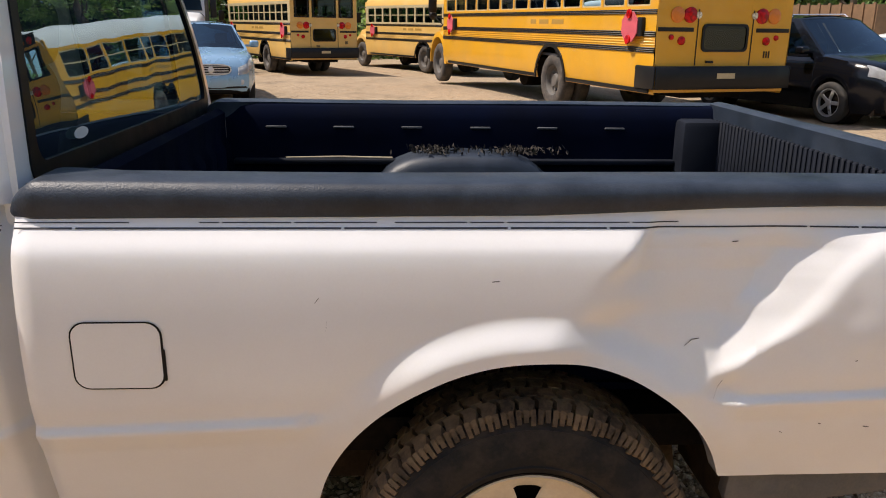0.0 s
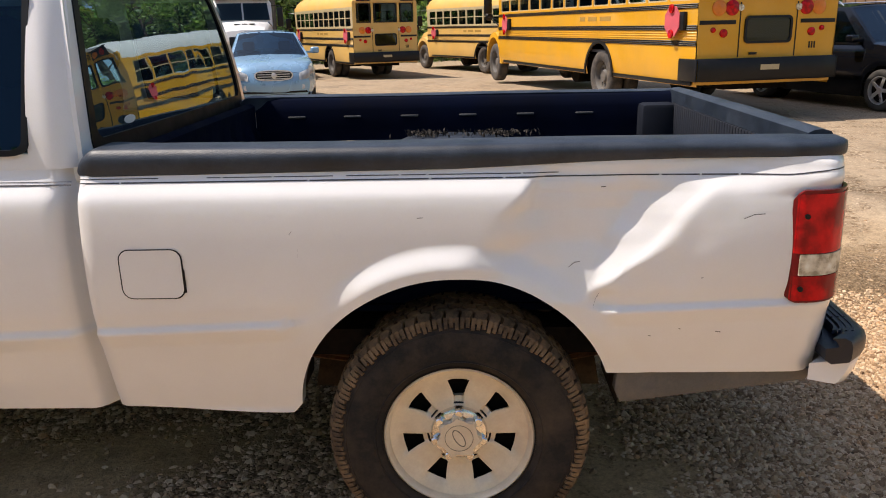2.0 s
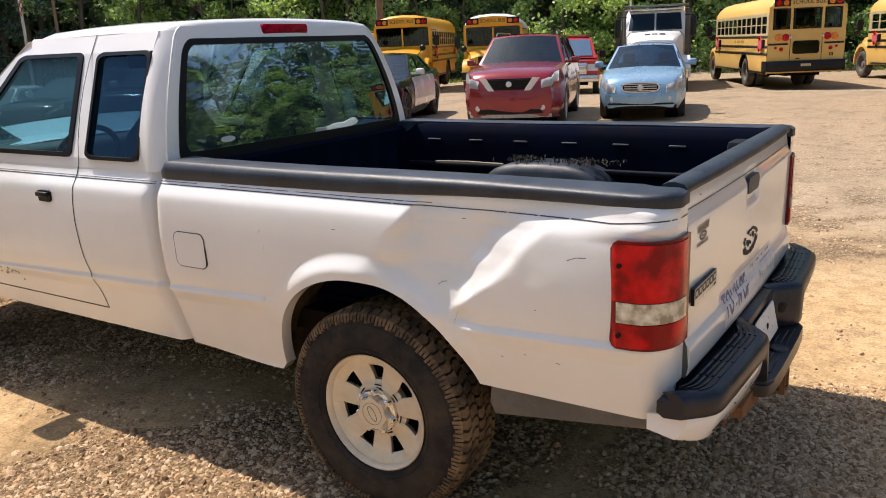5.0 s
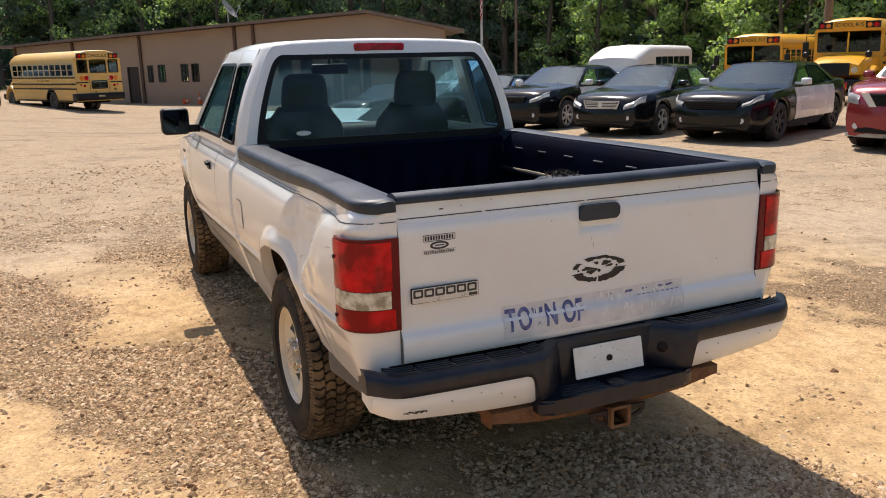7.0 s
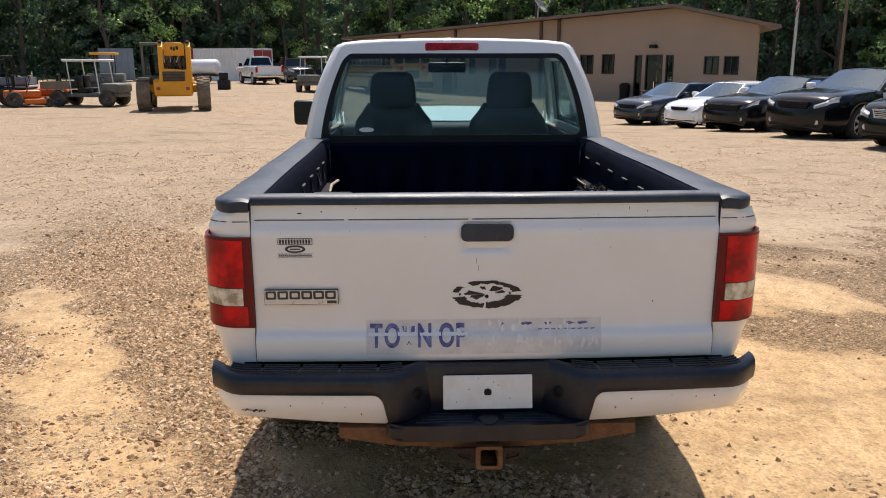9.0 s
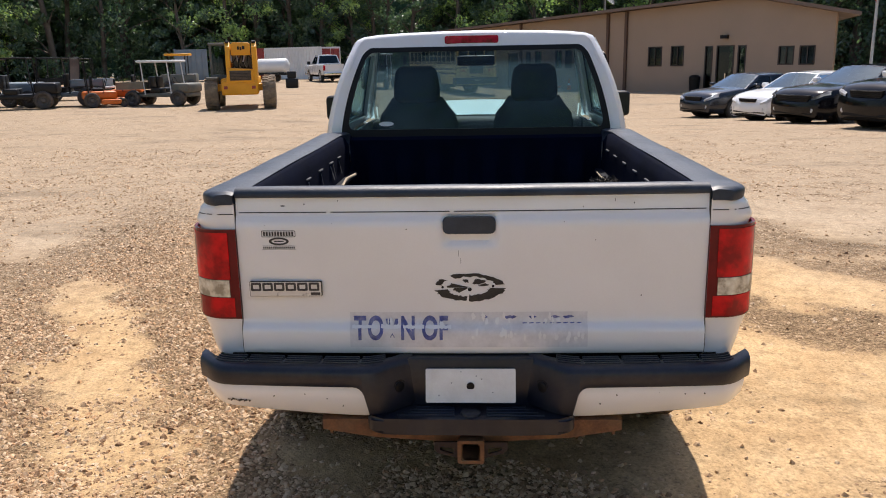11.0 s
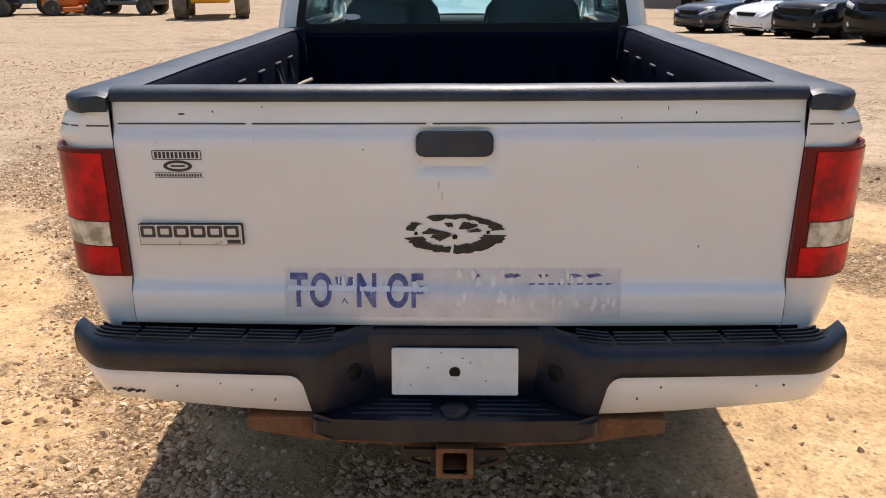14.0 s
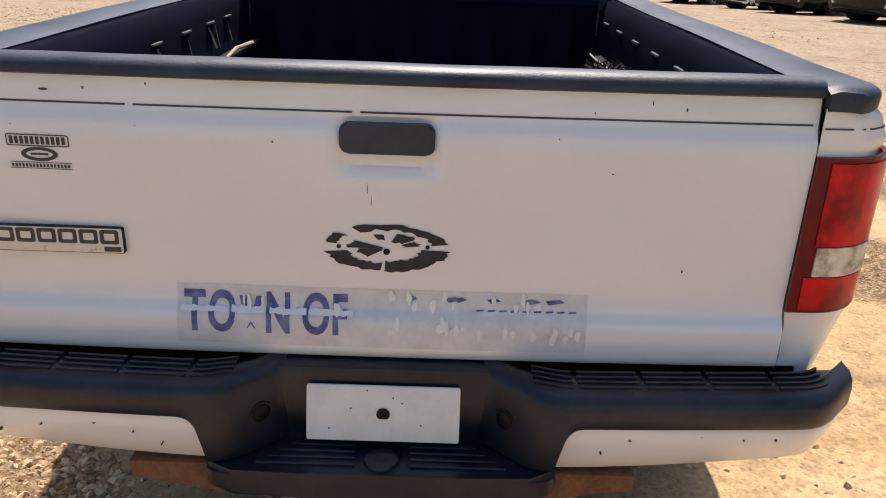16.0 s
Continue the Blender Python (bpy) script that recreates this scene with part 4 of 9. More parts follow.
for u, v in ((-0.03, 0.645), (0.018, 0.632), (0.035, 0.622), (-0.06, 0.61), (0.07, 0.58), (-0.1, 0.57)):
    b = bmesh.new()
    cyl(b, (1.1125 + 0.22 * (0.6 - v), u, v - 0.006), "x", 0.0018, 0.003, 8)
    part("plate_speck", b, DARK_INK, plate)
# rust chips on the wing
cr = random.Random(4)
for k in range(14):
    y, z = -0.775 + 0.0055 * k, 0.572 + cr.uniform(-0.003, 0.003) - 0.0004 * k
    b = bmesh.new()
    cyl(b, (1.1555 + bump_x(y), y, z), "x", cr.uniform(0.0015, 0.0036), 0.012, 7)
    part("rust_chip", b, EMBLEM_GLUE, bumper, "brown rust chip")
for y, z in ((-0.52, 0.60), (-0.45, 0.585), (-0.62, 0.59), (-0.40, 0.56), (0.45, 0.60), (0.58, 0.61), (0.66, 0.60), (0.40, 0.57), (0.72, 0.60)):
    b = bmesh.new()
    cyl(b, (1.1635 + bump_x(y), y, z), "x", cr.uniform(0.0012, 0.0028), 0.012, 7)
    part("rust_chip", b, EMBLEM_GLUE, bumper, "brown rust chip")

# frame, hitch and running gear
b = bmesh.new()
prism(b, [(-0.485, 0.48), (-0.485, 0.444), (-0.32, 0.418), (-0.1, 0.404), (0.1, 0.404), (0.32, 0.418), (0.485, 0.444), (0.485, 0.48)], "x", 0.98, 1.140, 0.004)
for s in (-1, 1):
    box(b, 1.03, 1.09, s * 0.462, s * 0.472, 0.405, 0.48)
part("hitch_crossbar", b, RUST, truck, "rusty steel hitch crossbar")
b = bmesh.new()
sq = [(-0.037, 0.0), (0.037, 0.0), (0.037, 0.074), (-0.037, 0.074)]
sqi = [(-0.028, 0.009), (0.028, 0.009), (0.028, 0.065), (-0.028, 0.065)]
ring_plate(b, [(u, v + 0.352) for u, v in sq], [(u, v + 0.352) for u, v in sqi], lambda u, v, w: (1.185 - w, u, v), 0.22)
bmesh.ops.bevel(b, geom=[e for e in b.edges if abs(e.verts[0].co.x - e.verts[1].co.x) > 0.1], offset=0.004, segments=2, affect="EDGES")
receiver = part("hitch_receiver", b, RUST, truck, "rusty square hitch receiver tube")
b = bmesh.new()
ring_plate(b, rounded(-0.043, 0.043, 0.350, 0.430, 0.008, 3), rounded(-0.031, 0.031, 0.361, 0.419, 0.004, 3), lambda u, v, w: (1.190 - w, u, v), 0.02)
part("receiver_collar", b, RUST, receiver)
# dark plate added in the tube to stand for the shade inside
b = bmesh.new()
box(b, 1.085, 1.09, -0.034, 0.034, 0.356, 0.424)
part("tube_shade_plate", b, DARK_VOID, receiver)
for s in (-1, 1):
    b = bmesh.new()
    pts = [(s * 0.040, 0.360), (s * 0.105, 0.378), (s * 0.118, 0.390), (s * 0.118, 0.416), (s * 0.040, 0.416)]
    inn = [(s * 0.056, 0.374), (s * 0.090, 0.384), (s * 0.100, 0.390), (s * 0.098, 0.400), (s * 0.056, 0.394)]
    ring_plate(b, pts, inn, lambda u, v, w: (1.172 - w, u, v), 0.01)
    part("chain_plate", b, HITCH_DARK, receiver, "dark rusty safety chain plate")
b = bmesh.new()
for s in (-1, 1):
    box(b, -3.6, 1.0, s * 0.38, s * 0.48, 0.46, 0.60, 0.01)
box(b, -3.4, 0.9, -0.75, 0.75, 0.58, 0.66)
box(b, -0.06, 0.06, -0.62, 0.62, 0.33, 0.43, 0.03)
cyl(b, (0.0, 0.0, 0.38), "y", 0.14, 0.26, 20, bevel=0.03)
for x in (-2.9, -2.2, -1.3, -0.6, 0.7):
    box(b, x - 0.05, x + 0.05, -0.45, 0.45, 0.48, 0.58)
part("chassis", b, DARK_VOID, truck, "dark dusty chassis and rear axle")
for s in (-1, 1):
    b = bmesh.new()
    for k in range(3):
        tube(b, [(-0.62, s * 0.56, 0.52 + 0.012 * k), (-0.3, s * 0.56, 0.47 + 0.016 * k), (0.0, s * 0.56, 0.455 + 0.018 * k), (0.35, s * 0.56, 0.48 + 0.016 * k), (0.72, s * 0.56, 0.545 + 0.012 * k)], 0.008, 4)
    tube(b, [(0.20, s * 0.60, 0.42), (0.26, s * 0.60, 0.60), (0.28, s * 0.60, 0.78)], 0.024, 10)
    part("leaf_spring", b, RUST, truck, "rusty leaf spring and damper")


# wheels
def wheel(cx, sgn, yaw=0.0):
    w = new("wheel")
    w.parent = truck
    w.matrix_basis = pose(cx, sgn * 0.772, 0.376, 0, 0, yaw + (180 if sgn > 0 else 0))
    # local: outer face towards -y
    b = bmesh.new()
    lathe(b, [(0.212, -0.098), (0.222, -0.113), (0.245, -0.122), (0.285, -0.1255), (0.322, -0.119), (0.346, -0.108), (0.356, -0.094), (0.360, -0.05), (0.3605, 0.0), (0.360, 0.05), (0.356, 0.094), (0.346, 0.108), (0.30, 0.12), (0.24, 0.118), (0.212, 0.10)], (0, 0, 0), "y", 72)
    tyre = part("tyre", b, SIDEWALL, w, "worn dusty all-terrain tyre", smooth=50)
    # raised rings and marks on the sidewall
    b = bmesh.new()
    lathe(b, [(0.322, -0.1170), (0.325, -0.1195), (0.329, -0.1165)], (0, 0, 0), "y", 72)
    part("sidewall_ring", b, SIDEWALL, tyre)
    b = bmesh.new()
    lathe(b, [(0.236, -0.1185), (0.239, -0.1235), (0.243, -0.1205)], (0, 0, 0), "y", 72)
    part("sidewall_ring", b, SIDEWALL, tyre)
    b = bmesh.new()
    n = 58
    for i in range(n):
        for row, (y0, y1, dep, off) in enumerate(((-0.110, -0.066, 0.3755, 0.0), (-0.063, -0.022, 0.3765, 0.5), (-0.019, 0.022, 0.377, 0.12), (0.025, 0.063, 0.3765, 0.62), (0.066, 0.110, 0.3755, 0.25))):
            a = 2 * math.pi * (i + off) / n
            half = (0.45 if i % 2 else 0.40) * 2 * math.pi / n
            skew = 0.022 if row % 2 else -0.022
            vs = []
            for r, t in ((0.350, 1.0), (dep, 0.93)):
                for y, aa in ((y0, -half), (y0, half * 0.7), ((y0 + y1) / 2, half + skew), (y1, half), (y1, -half * 0.7), ((y0 + y1) / 2, -half + skew)):
                    ym = (y0 + y1) / 2
                    rr = r if abs(y) < 0.1 or r < 0.36 else r - 0.012
                    vs.append(b.verts.new((rr * math.cos(a + aa * t), ym + (y - ym) * t, rr * math.sin(a + aa * t))))
            b.faces.new(vs[6:])
            for k in range(6):
                b.faces.new((vs[k], vs[(k + 1) % 6], vs[6 + (k + 1) % 6], vs[6 + k]))
    # shoulder lugs
    n = 144
    for i in range(n):
        for s in (-1, 1):
            a = 2 * math.pi * (i + 0.1) / n
            half = 0.34 * 2 * math.pi / n
            ln = (0.012, 0.004, 0.008)[i % 3]
            prof = [(0.366, s * 0.107), (0.352, s * 0.1150), (0.347 - ln, s * 0.1195), (0.342 - ln, s * 0.112)]
            va = [b.verts.new((r * math.cos(a - half), y, r * math.sin(a - half))) for r, y in prof]
            vb = [b.verts.new((r * math.cos(a + half), y, r * math.sin(a + half))) for r, y in prof]
            for k in range(3):
                b.faces.new((va[k], va[k + 1], vb[k + 1], vb[k]))
            b.faces.new(va)
            b.faces.new(vb)
    part("tread", b, RUBBER, tyre, "chunky dusty tread blocks", smooth=20)
    b = bmesh.new()
    lathe(b, [(0.2150, -0.100), (0.2165, -0.1140), (0.2200, -0.1140), (0.2215, -0.108)], (0, 0, 0), "y", 72)
    part("bead_gap", b, BLACK_TRIM, tyre)
    # rim with seven openings
    b = bmesh.new()
    lathe(b, [(0.214, -0.092), (0.217, -0.108), (0.211, -0.112), (0.205, -0.106), (0.200, -0.092), (0.197, -0.06), (0.195, 0.06), (0.205, 0.10)], (0, 0, 0), "y", 72)
    rim = part("rim", b, ALLOY, w, "dusty silver alloy rim with seven openings", smooth=45)
    b = bmesh.new()
    na = 7 * 32
    rr = [0.060, 0.085, 0.100, 0.108, 0.114, 0.118, 0.124, 0.130, 0.137, 0.145, 0.152, 0.158, 0.164, 0.170, 0.178, 0.190, 0.200]
    def face_y(r):
        return curve([(0.06, -0.078), (0.085, -0.076), (0.11, -0.070), (0.15, -0.074), (0.178, -0.082), (0.20, -0.090)], r)
    def sunk(i, r):
        u = abs(i % 32 - 16) / 16
        return 0.010 * (1 - smooth(0.30, 0.62, u)) * smooth(0.075, 0.10, r) * (1 - smooth(0.162, 0.185, r))
    turn = radians(12.9)
    def spread(i, r):
        """Openings that narrow towards the hub."""
        u = (i % 32 - 16) / 16
        e = lerp([(0.060, 0.5), (0.108, 0.27), (0.164, 0.43), (0.20, 0.5)], r)
        v = abs(u) * e / 0.5 if abs(u) < 0.5 else e + (abs(u) - 0.5) * (1 - e) / 0.5
        return turn + 2 * math.pi / 7 * (i // 32 + 0.5 + math.copysign(v, u) / 2)
    rows = [[(r * math.cos(spread(i, r)), face_y(r) + sunk(i, r), r * math.sin(spread(i, r))) for r in rr] for i in range(na + 1)]
    def hole(i, j):
        u = ((i + 0.5) % 32 - 16) / 2
        r = (rr[j] + rr[j + 1]) / 2
        return 0.105 < r < 0.165 and abs(u) < 4.0
    grid(b, rows, skip=hole)
    bmesh.ops.remove_doubles(b, verts=b.verts, dist=0.0005)
    bmesh.ops.recalc_face_normals(b, faces=b.faces)
    bmesh.ops.solidify(b, geom=b.faces[:], thickness=0.03)
    part("wheel_face", b, ALLOY, rim, smooth=40)
    b = bmesh.new()
    lathe(b, [(0.192, -0.03), (0.10, -0.02), (0.0, -0.02)], (0, 0, 0), "y", 40)
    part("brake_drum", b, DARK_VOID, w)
    b = bmesh.new()
    lathe(b, [(0.088, -0.066), (0.084, -0.068), (0.082, -0.078), (0.078, -0.086), (0.070, -0.090), (0.0, -0.090)], (0, 0, 0), "y", 42)
    cap = part("hub_cap", b, CHROME, w, "chrome hub cap", smooth=35)
    b = bmesh.new()
    star = []
    for i in range(70):
        a = 2 * math.pi * i / 70
        r = 0.058 + 0.0095 * math.cos(7 * a + 0.8)
        star.append((r * math.cos(a), r * math.sin(a)))
    slab(b, star, lambda u, v, d: (u, -0.116 + d, v), 0.028)
    bmesh.ops.bevel(b, geom=[e for e in b.edges if all(v.co.y < -0.11 for v in e.verts)], offset=0.005, segments=2, affect="EDGES")
    part("cap_star", b, ALLOY, cap)
    b = bmesh.new()
    lathe(b, [(0.094, -0.0705), (0.091, -0.0735), (0.088, -0.0705)], (0, 0, 0), "y", 42)
    part("cap_gap", b, BLACK_TRIM, cap)
    for k in range(7):
        a = turn + 2 * math.pi * (k + 0.5) / 7
        b = bmesh.new()
        cyl(b, (0.071 * math.cos(a), -0.097, 0.071 * math.sin(a)), "y", 0.0125, 0.022, 12, bevel=0.003)
        part("wheel_nut", b, CHROME, cap)
    b = bmesh.new()
    ov = [(0.030 * math.cos(2 * math.pi * i / 24), 0.014 * math.sin(2 * math.pi * i / 24)) for i in range(24)]
    ov2 = [(0.027 * math.cos(2 * math.pi * i / 24), 0.0115 * math.sin(2 * math.pi * i / 24)) for i in range(24)]
    tilt = radians(-60)
    ring_plate(b, [(u * math.cos(tilt) - v * math.sin(tilt), u * math.sin(tilt) + v * math.cos(tilt)) for u, v in ov], [(u * math.cos(tilt) - v * math.sin(tilt), u * math.sin(tilt) + v * math.cos(tilt)) for u, v in ov2], lambda u, v, d: (u, -0.1168 + d, v), 0.001)
    ring_plate(b, [(0.041 * math.cos(2 * math.pi * i / 36), 0.041 * math.sin(2 * math.pi * i / 36)) for i in range(36)], [(0.0395 * math.cos(2 * math.pi * i / 36), 0.0395 * math.sin(2 * math.pi * i / 36)) for i in range(36)], lambda u, v, d: (u, -0.1168 + d, v), 0.001)
    part("cap_oval", b, GREY_PLASTIC, cap)
    return w


wheel(0.0, -1)
wheel(0.0, 1)
wheel(-3.198, -1)
wheel(-3.198, 1)

# ---- cab and nose ----
FRONT_X = -3.198
cab_low = arch_low(FRONT_X, 0.54, 0.440)
cab_xs = [-1.020, -1.028, -1.038, -1.048, -1.063, -1.078] + [-1.10 - 0.045 * i for i in range(38)]
cab_xs = [x for x in cab_xs if x > FRONT_X + 0.46] + [FRONT_X + 0.4499 * math.cos(math.pi * i / 32) for i in range(33)] + [-3.66, -3.72, -3.80, -3.86, -3.90, -3.93, -3.945]


def nose(x):
    return 0.15 * smooth(-3.60, -3.95, x) ** 2 + 0.05 * smooth(-2.6, -3.5, x)


def cab_top(x):
    return lerp([(-3.95, 0.98), (-3.7, 1.05), (-2.75, 1.13), (-2.6, 1.172), (-1.0, 1.172)][::1], x)


for sgn in (-1, 1):
    b = bmesh.new()
    body_side(b, sgn, cab_xs[::-1], [nose(x) + 0.060 * smooth(-1.095, -1.020, x) ** 2 for x in cab_xs[::-1]], cab_low, cab_top, FRONT_X, rows=84)
    cab_side = part("cab_side", b, WHITE_PAINT, truck, "white cab side and front wing", smooth=60)
    for pts in ([(-1.545, 1.17), (-1.545, 0.95), (-1.53, 0.78), (-1.50, 0.60), (-1.50, 0.535)], [(-2.62, 1.15), (-2.64, 0.9), (-2.62, 0.53)], [(-1.50, 0.532), (-2.62, 0.532)]):
        dense = []
        for p, q in zip(pts, pts[1:]):
            dense += [(p[0] + (q[0] - p[0]) * k / 8, p[1] + (q[1] - p[1]) * k / 8) for k in range(9)]
        b = bmesh.new()
        level = abs(pts[0][1] - pts[-1][1]) < 0.01
        rows = []
        for x, z in dense:
            w = curve(SIDE, z) + crease(x, z, FRONT_X) - nose(x) + 0.0016
            rows.append([(x, sgn * w, z - 0.0025), (x, sgn * w, z + 0.0025)] if level else [(x - 0.0028, sgn * w, z), (x + 0.0028, sgn * w, z)])
        grid(b, rows)
        part("door_gap", b, BLACK_TRIM, cab_side, "dark door gap")
    b = bmesh.new()
    rows = [[(x, sgn * (curve(SIDE, z) - nose(x) + 0.0015), z) for z in (1.123, 1.127)] for x in [-1.02 - 0.09 * i for i in range(29)]]
    grid(b, rows)
    rows = [[(x, sgn * (curve(SIDE, z) - nose(x) + 0.0015), z) for z in (1.132, 1.134)] for x in [-1.02 - 0.09 * i for i in range(29)]]
    grid(b, rows)
    part("pinstripe", b, STRIPE_DARK, cab_side, "thin dark pinstripe")
    b = bmesh.new()
    slab(b, rounded(-1.79, -1.70, 1.012, 1.062, 0.012, 3), lambda u, v, w: (u, sgn * (0.918 - w), v), 0.01)
    box(b, -1.785, -1.705, sgn * 0.912, sgn * 0.935, 1.035, 1.056, 0.006)
    part("door_handle", b, BLACK_TRIM, cab_side, "black door handle")
    b = bmesh.new()
    rows = []
    for i in range(21):
        a = math.pi * (i / 20)
        rows.append([(FRONT_X + 0.475 * math.cos(a), sgn * y, 0.42 + 0.475 * math.sin(a)) for y in (min(0.872, curve(SIDE, 0.42 + 0.44 * math.sin(a)) - 0.03), 0.78, 0.50)])
    grid(b, rows)
    part("wheel_well", b, WELL_DIRT, truck, "dusty dark wheel well")
    # upper side: pillars and roof rail round two windows
    def upper(u, v, w):
        return (u, sgn * (0.8605 - 0.0585 * v - 0.122 * v * v - w), 1.165 + 0.545 * v)
    D = 0.028
    rear = [(-1.004, 0.0), (-1.014, 0.2), (-1.032, 0.5), (-1.056, 0.8), (-1.085, 1.0)]
    b = bmesh.new()
    rows = []
    for k in range(13):
        v = k / 12
        ur = lerp([(q[1], q[0]) for q in rear], v)
        row = []
        for q in range(11):
            d = (ur + 1.135) * (q / 10) ** 1.6
            row.append(upper(ur - d, v, 0.055 * (1 - min(1.0, d / 0.075)) ** 2))
        rows.append(row)
    grid(b, rows, flip=sgn > 0)
    part("rear_pillar", b, WHITE_PAINT, truck, "white rounded rear cab pillar", smooth=60)
    for nm, outline in (("window_sill", [(-1.135, 0.0), (-1.135, 0.075), (-2.72, 0.075), (-2.78, 0.0)]),
                        ("roof_rail", [(-1.135, 0.86), (-1.135, 1.0), (-2.02, 1.0), (-2.12, 0.86)]),
                        ("door_pillar", [(-1.48, 0.075), (-1.48, 0.86), (-1.60, 0.86), (-1.60, 0.075)]),
                        ("front_pillar", [(-2.50, 0.075), (-2.045, 0.86), (-2.12, 0.86), (-2.72, 0.075)])):
        b = bmesh.new()
        slab(b, outline, upper, D)
        part(nm, b, WHITE_PAINT, truck, smooth=30)
    b = bmesh.new()
    ring_plate(b, rounded(-1.485, -1.131, 0.068, 0.866, 0.05), rounded(-1.468, -1.147, 0.096, 0.838, 0.042), lambda u, v, w: upper(u, v, w - 0.009), 0.012)
    qf = part("quarter_window_frame", b, BLACK_TRIM, truck, "black rubber window frame")
    b = bmesh.new()
    slab(b, rounded(-1.470, -1.145, 0.094, 0.842, 0.042), lambda u, v, w: upper(u, v, 0.004))
    part("quarter_glass", b, DARK_GLASS, qf, "dark tinted quarter window")
    b = bmesh.new()
    def skewed(pts):
        return [(u - 0.0 if u > -1.9 else u + 0.10 + 0.44 * (v - 0.09) / 0.77, v) for u, v in pts]
    ring_plate(b, skewed(rounded(-2.615, -1.59, 0.075, 0.872, 0.04)), skewed(rounded(-2.575, -1.617, 0.112, 0.842, 0.035)), lambda u, v, w: upper(u, v, w - 0.004), 0.012)
    df = part("door_window_frame", b, BLACK_TRIM, truck)
    b = bmesh.new()
    slab(b, skewed(rounded(-2.58, -1.613, 0.108, 0.846, 0.035)), lambda u, v, w: upper(u, v, 0.004))
    part("door_glass", b, TRUCK_GLASS, df, "lightly tinted door glass")
    b = bmesh.new()
    rows = [[upper(u, v, -0.003) for u in (-1.535, -1.54)] for v in [0.0, 0.2, 0.4, 0.6, 0.8, 1.0]]
    grid(b, rows)
    part("door_gap", b, BLACK_TRIM, truck)
    # door mirror
    b = bmesh.new()
    box(b, -2.46, -2.345, sgn * 0.925, sgn * 1.105, 1.180, 1.358, 0.030, 3)
    box(b, -2.45, -2.39, sgn * 0.85, sgn * 0.94, 1.19, 1.245, 0.012)
    mirror = part("door_mirror", b, BLACK_TRIM, truck, "black door mirror")
    b = bmesh.new()
    slab(b, rounded(sgn * 1.015 - 0.078, sgn * 1.015 + 0.078, 1.196, 1.343, 0.02), lambda u, v, w: (-2.3415, u, v))
    part("mirror_glass", b, glass("mirror_glass", (0.01, 0.015, 0.02), 0.01, 1.6, 0.0, (0.25, 0.36, 0.44)), mirror)

# roof
b = bmesh.new()
sec = [(0.682, 1.704), (0.668, 1.722), (0.630, 1.737), (0.54, 1.748), (0.40, 1.755), (0.2, 1.760), (0.0, 1.762)]
sec = sec + [(-y, z) for y, z in sec[-2::-1]]
rows = []
for x, dz, dy in ((-1.083, -0.040, 0.082), (-1.088, -0.018, 0.070), (-1.104, -0.004, 0.038), (-1.14, 0.0, 0.006), (-1.4, 0.006, 0), (-1.7, 0.004, 0), (-1.92, -0.004, 0), (-2.0, -0.014, 0.01), (-2.05, -0.040, 0.03)):
    rows.append([(x, y * (1 - dy), max(1.695, z + dz)) for y, z in sec])
grid(b, rows)
part("roof", b, WHITE_PAINT, truck, "white steel roof", smooth=50)
# rear wall with its window
def back(u, v, w):
    t = (v - 1.165) / 0.545
    half = 0.812 - 0.0585 * t - 0.122 * t * t
    lean = -1.004 - 0.030 * t - 0.052 * t * t
    return (lean + 0.010 * (1 - u * u) - w, u * half, v)
b = bmesh.new()
ring_plate(b, fine_outline(rounded(-1.012, 1.012, 1.10, 1.725, 0.045, 6), 6), fine_outline(rounded(-0.918, 0.918, 1.212, 1.662, 0.05, 6), 6), back, 0.03)
part("cab_back", b, WHITE_PAINT, truck, "white cab back panel", smooth=40)
b = bmesh.new()
ring_plate(b, fine_outline(rounded(-0.940, 0.940, 1.172, 1.676, 0.06, 6), 6), fine_outline(rounded(-0.897, 0.897, 1.226, 1.650, 0.045, 6), 6), lambda u, v, w: back(u, v, w - 0.004), 0.014)
rear_frame = part("rear_window_frame", b, BLACK_TRIM, truck, "black rubber rear window surround")
b = bmesh.new()
rows = [[back(-0.90 + 1.80 * i / 20, 1.221 + 0.432 * k / 6, 0.004) for k in range(7)] for i in range(21)]
grid(b, rows)
part("rear_glass", b, REAR_GLASS, rear_frame, "tinted rear window", smooth=60)
b = bmesh.new()
slab(b, [(-0.500 + 0.042 * math.cos(2 * math.pi * i / 24), 1.258 + 0.013 * math.sin(2 * math.pi * i / 24)) for i in range(24)], lambda u, v, w: (-0.995 - 0.05 * (v - 1.165), u, v))
part("window_sticker", b, PALE_PLATE, rear_frame, "small pale oval sticker")
b = bmesh.new()
slab(b, rounded(-0.165, 0.135, 1.690, 1.733, 0.012, 4), lambda u, v, w: (-1.066 - w, u, v), 0.04)
bmesh.ops.bevel(b, geom=[e for e in b.edges if all(v.co.x > -1.07 for v in e.verts)], offset=0.006, segments=2, affect="EDGES")
part("high_brake_lamp", b, CRIMSON_LENS, truck, "red high-mounted brake lamp")
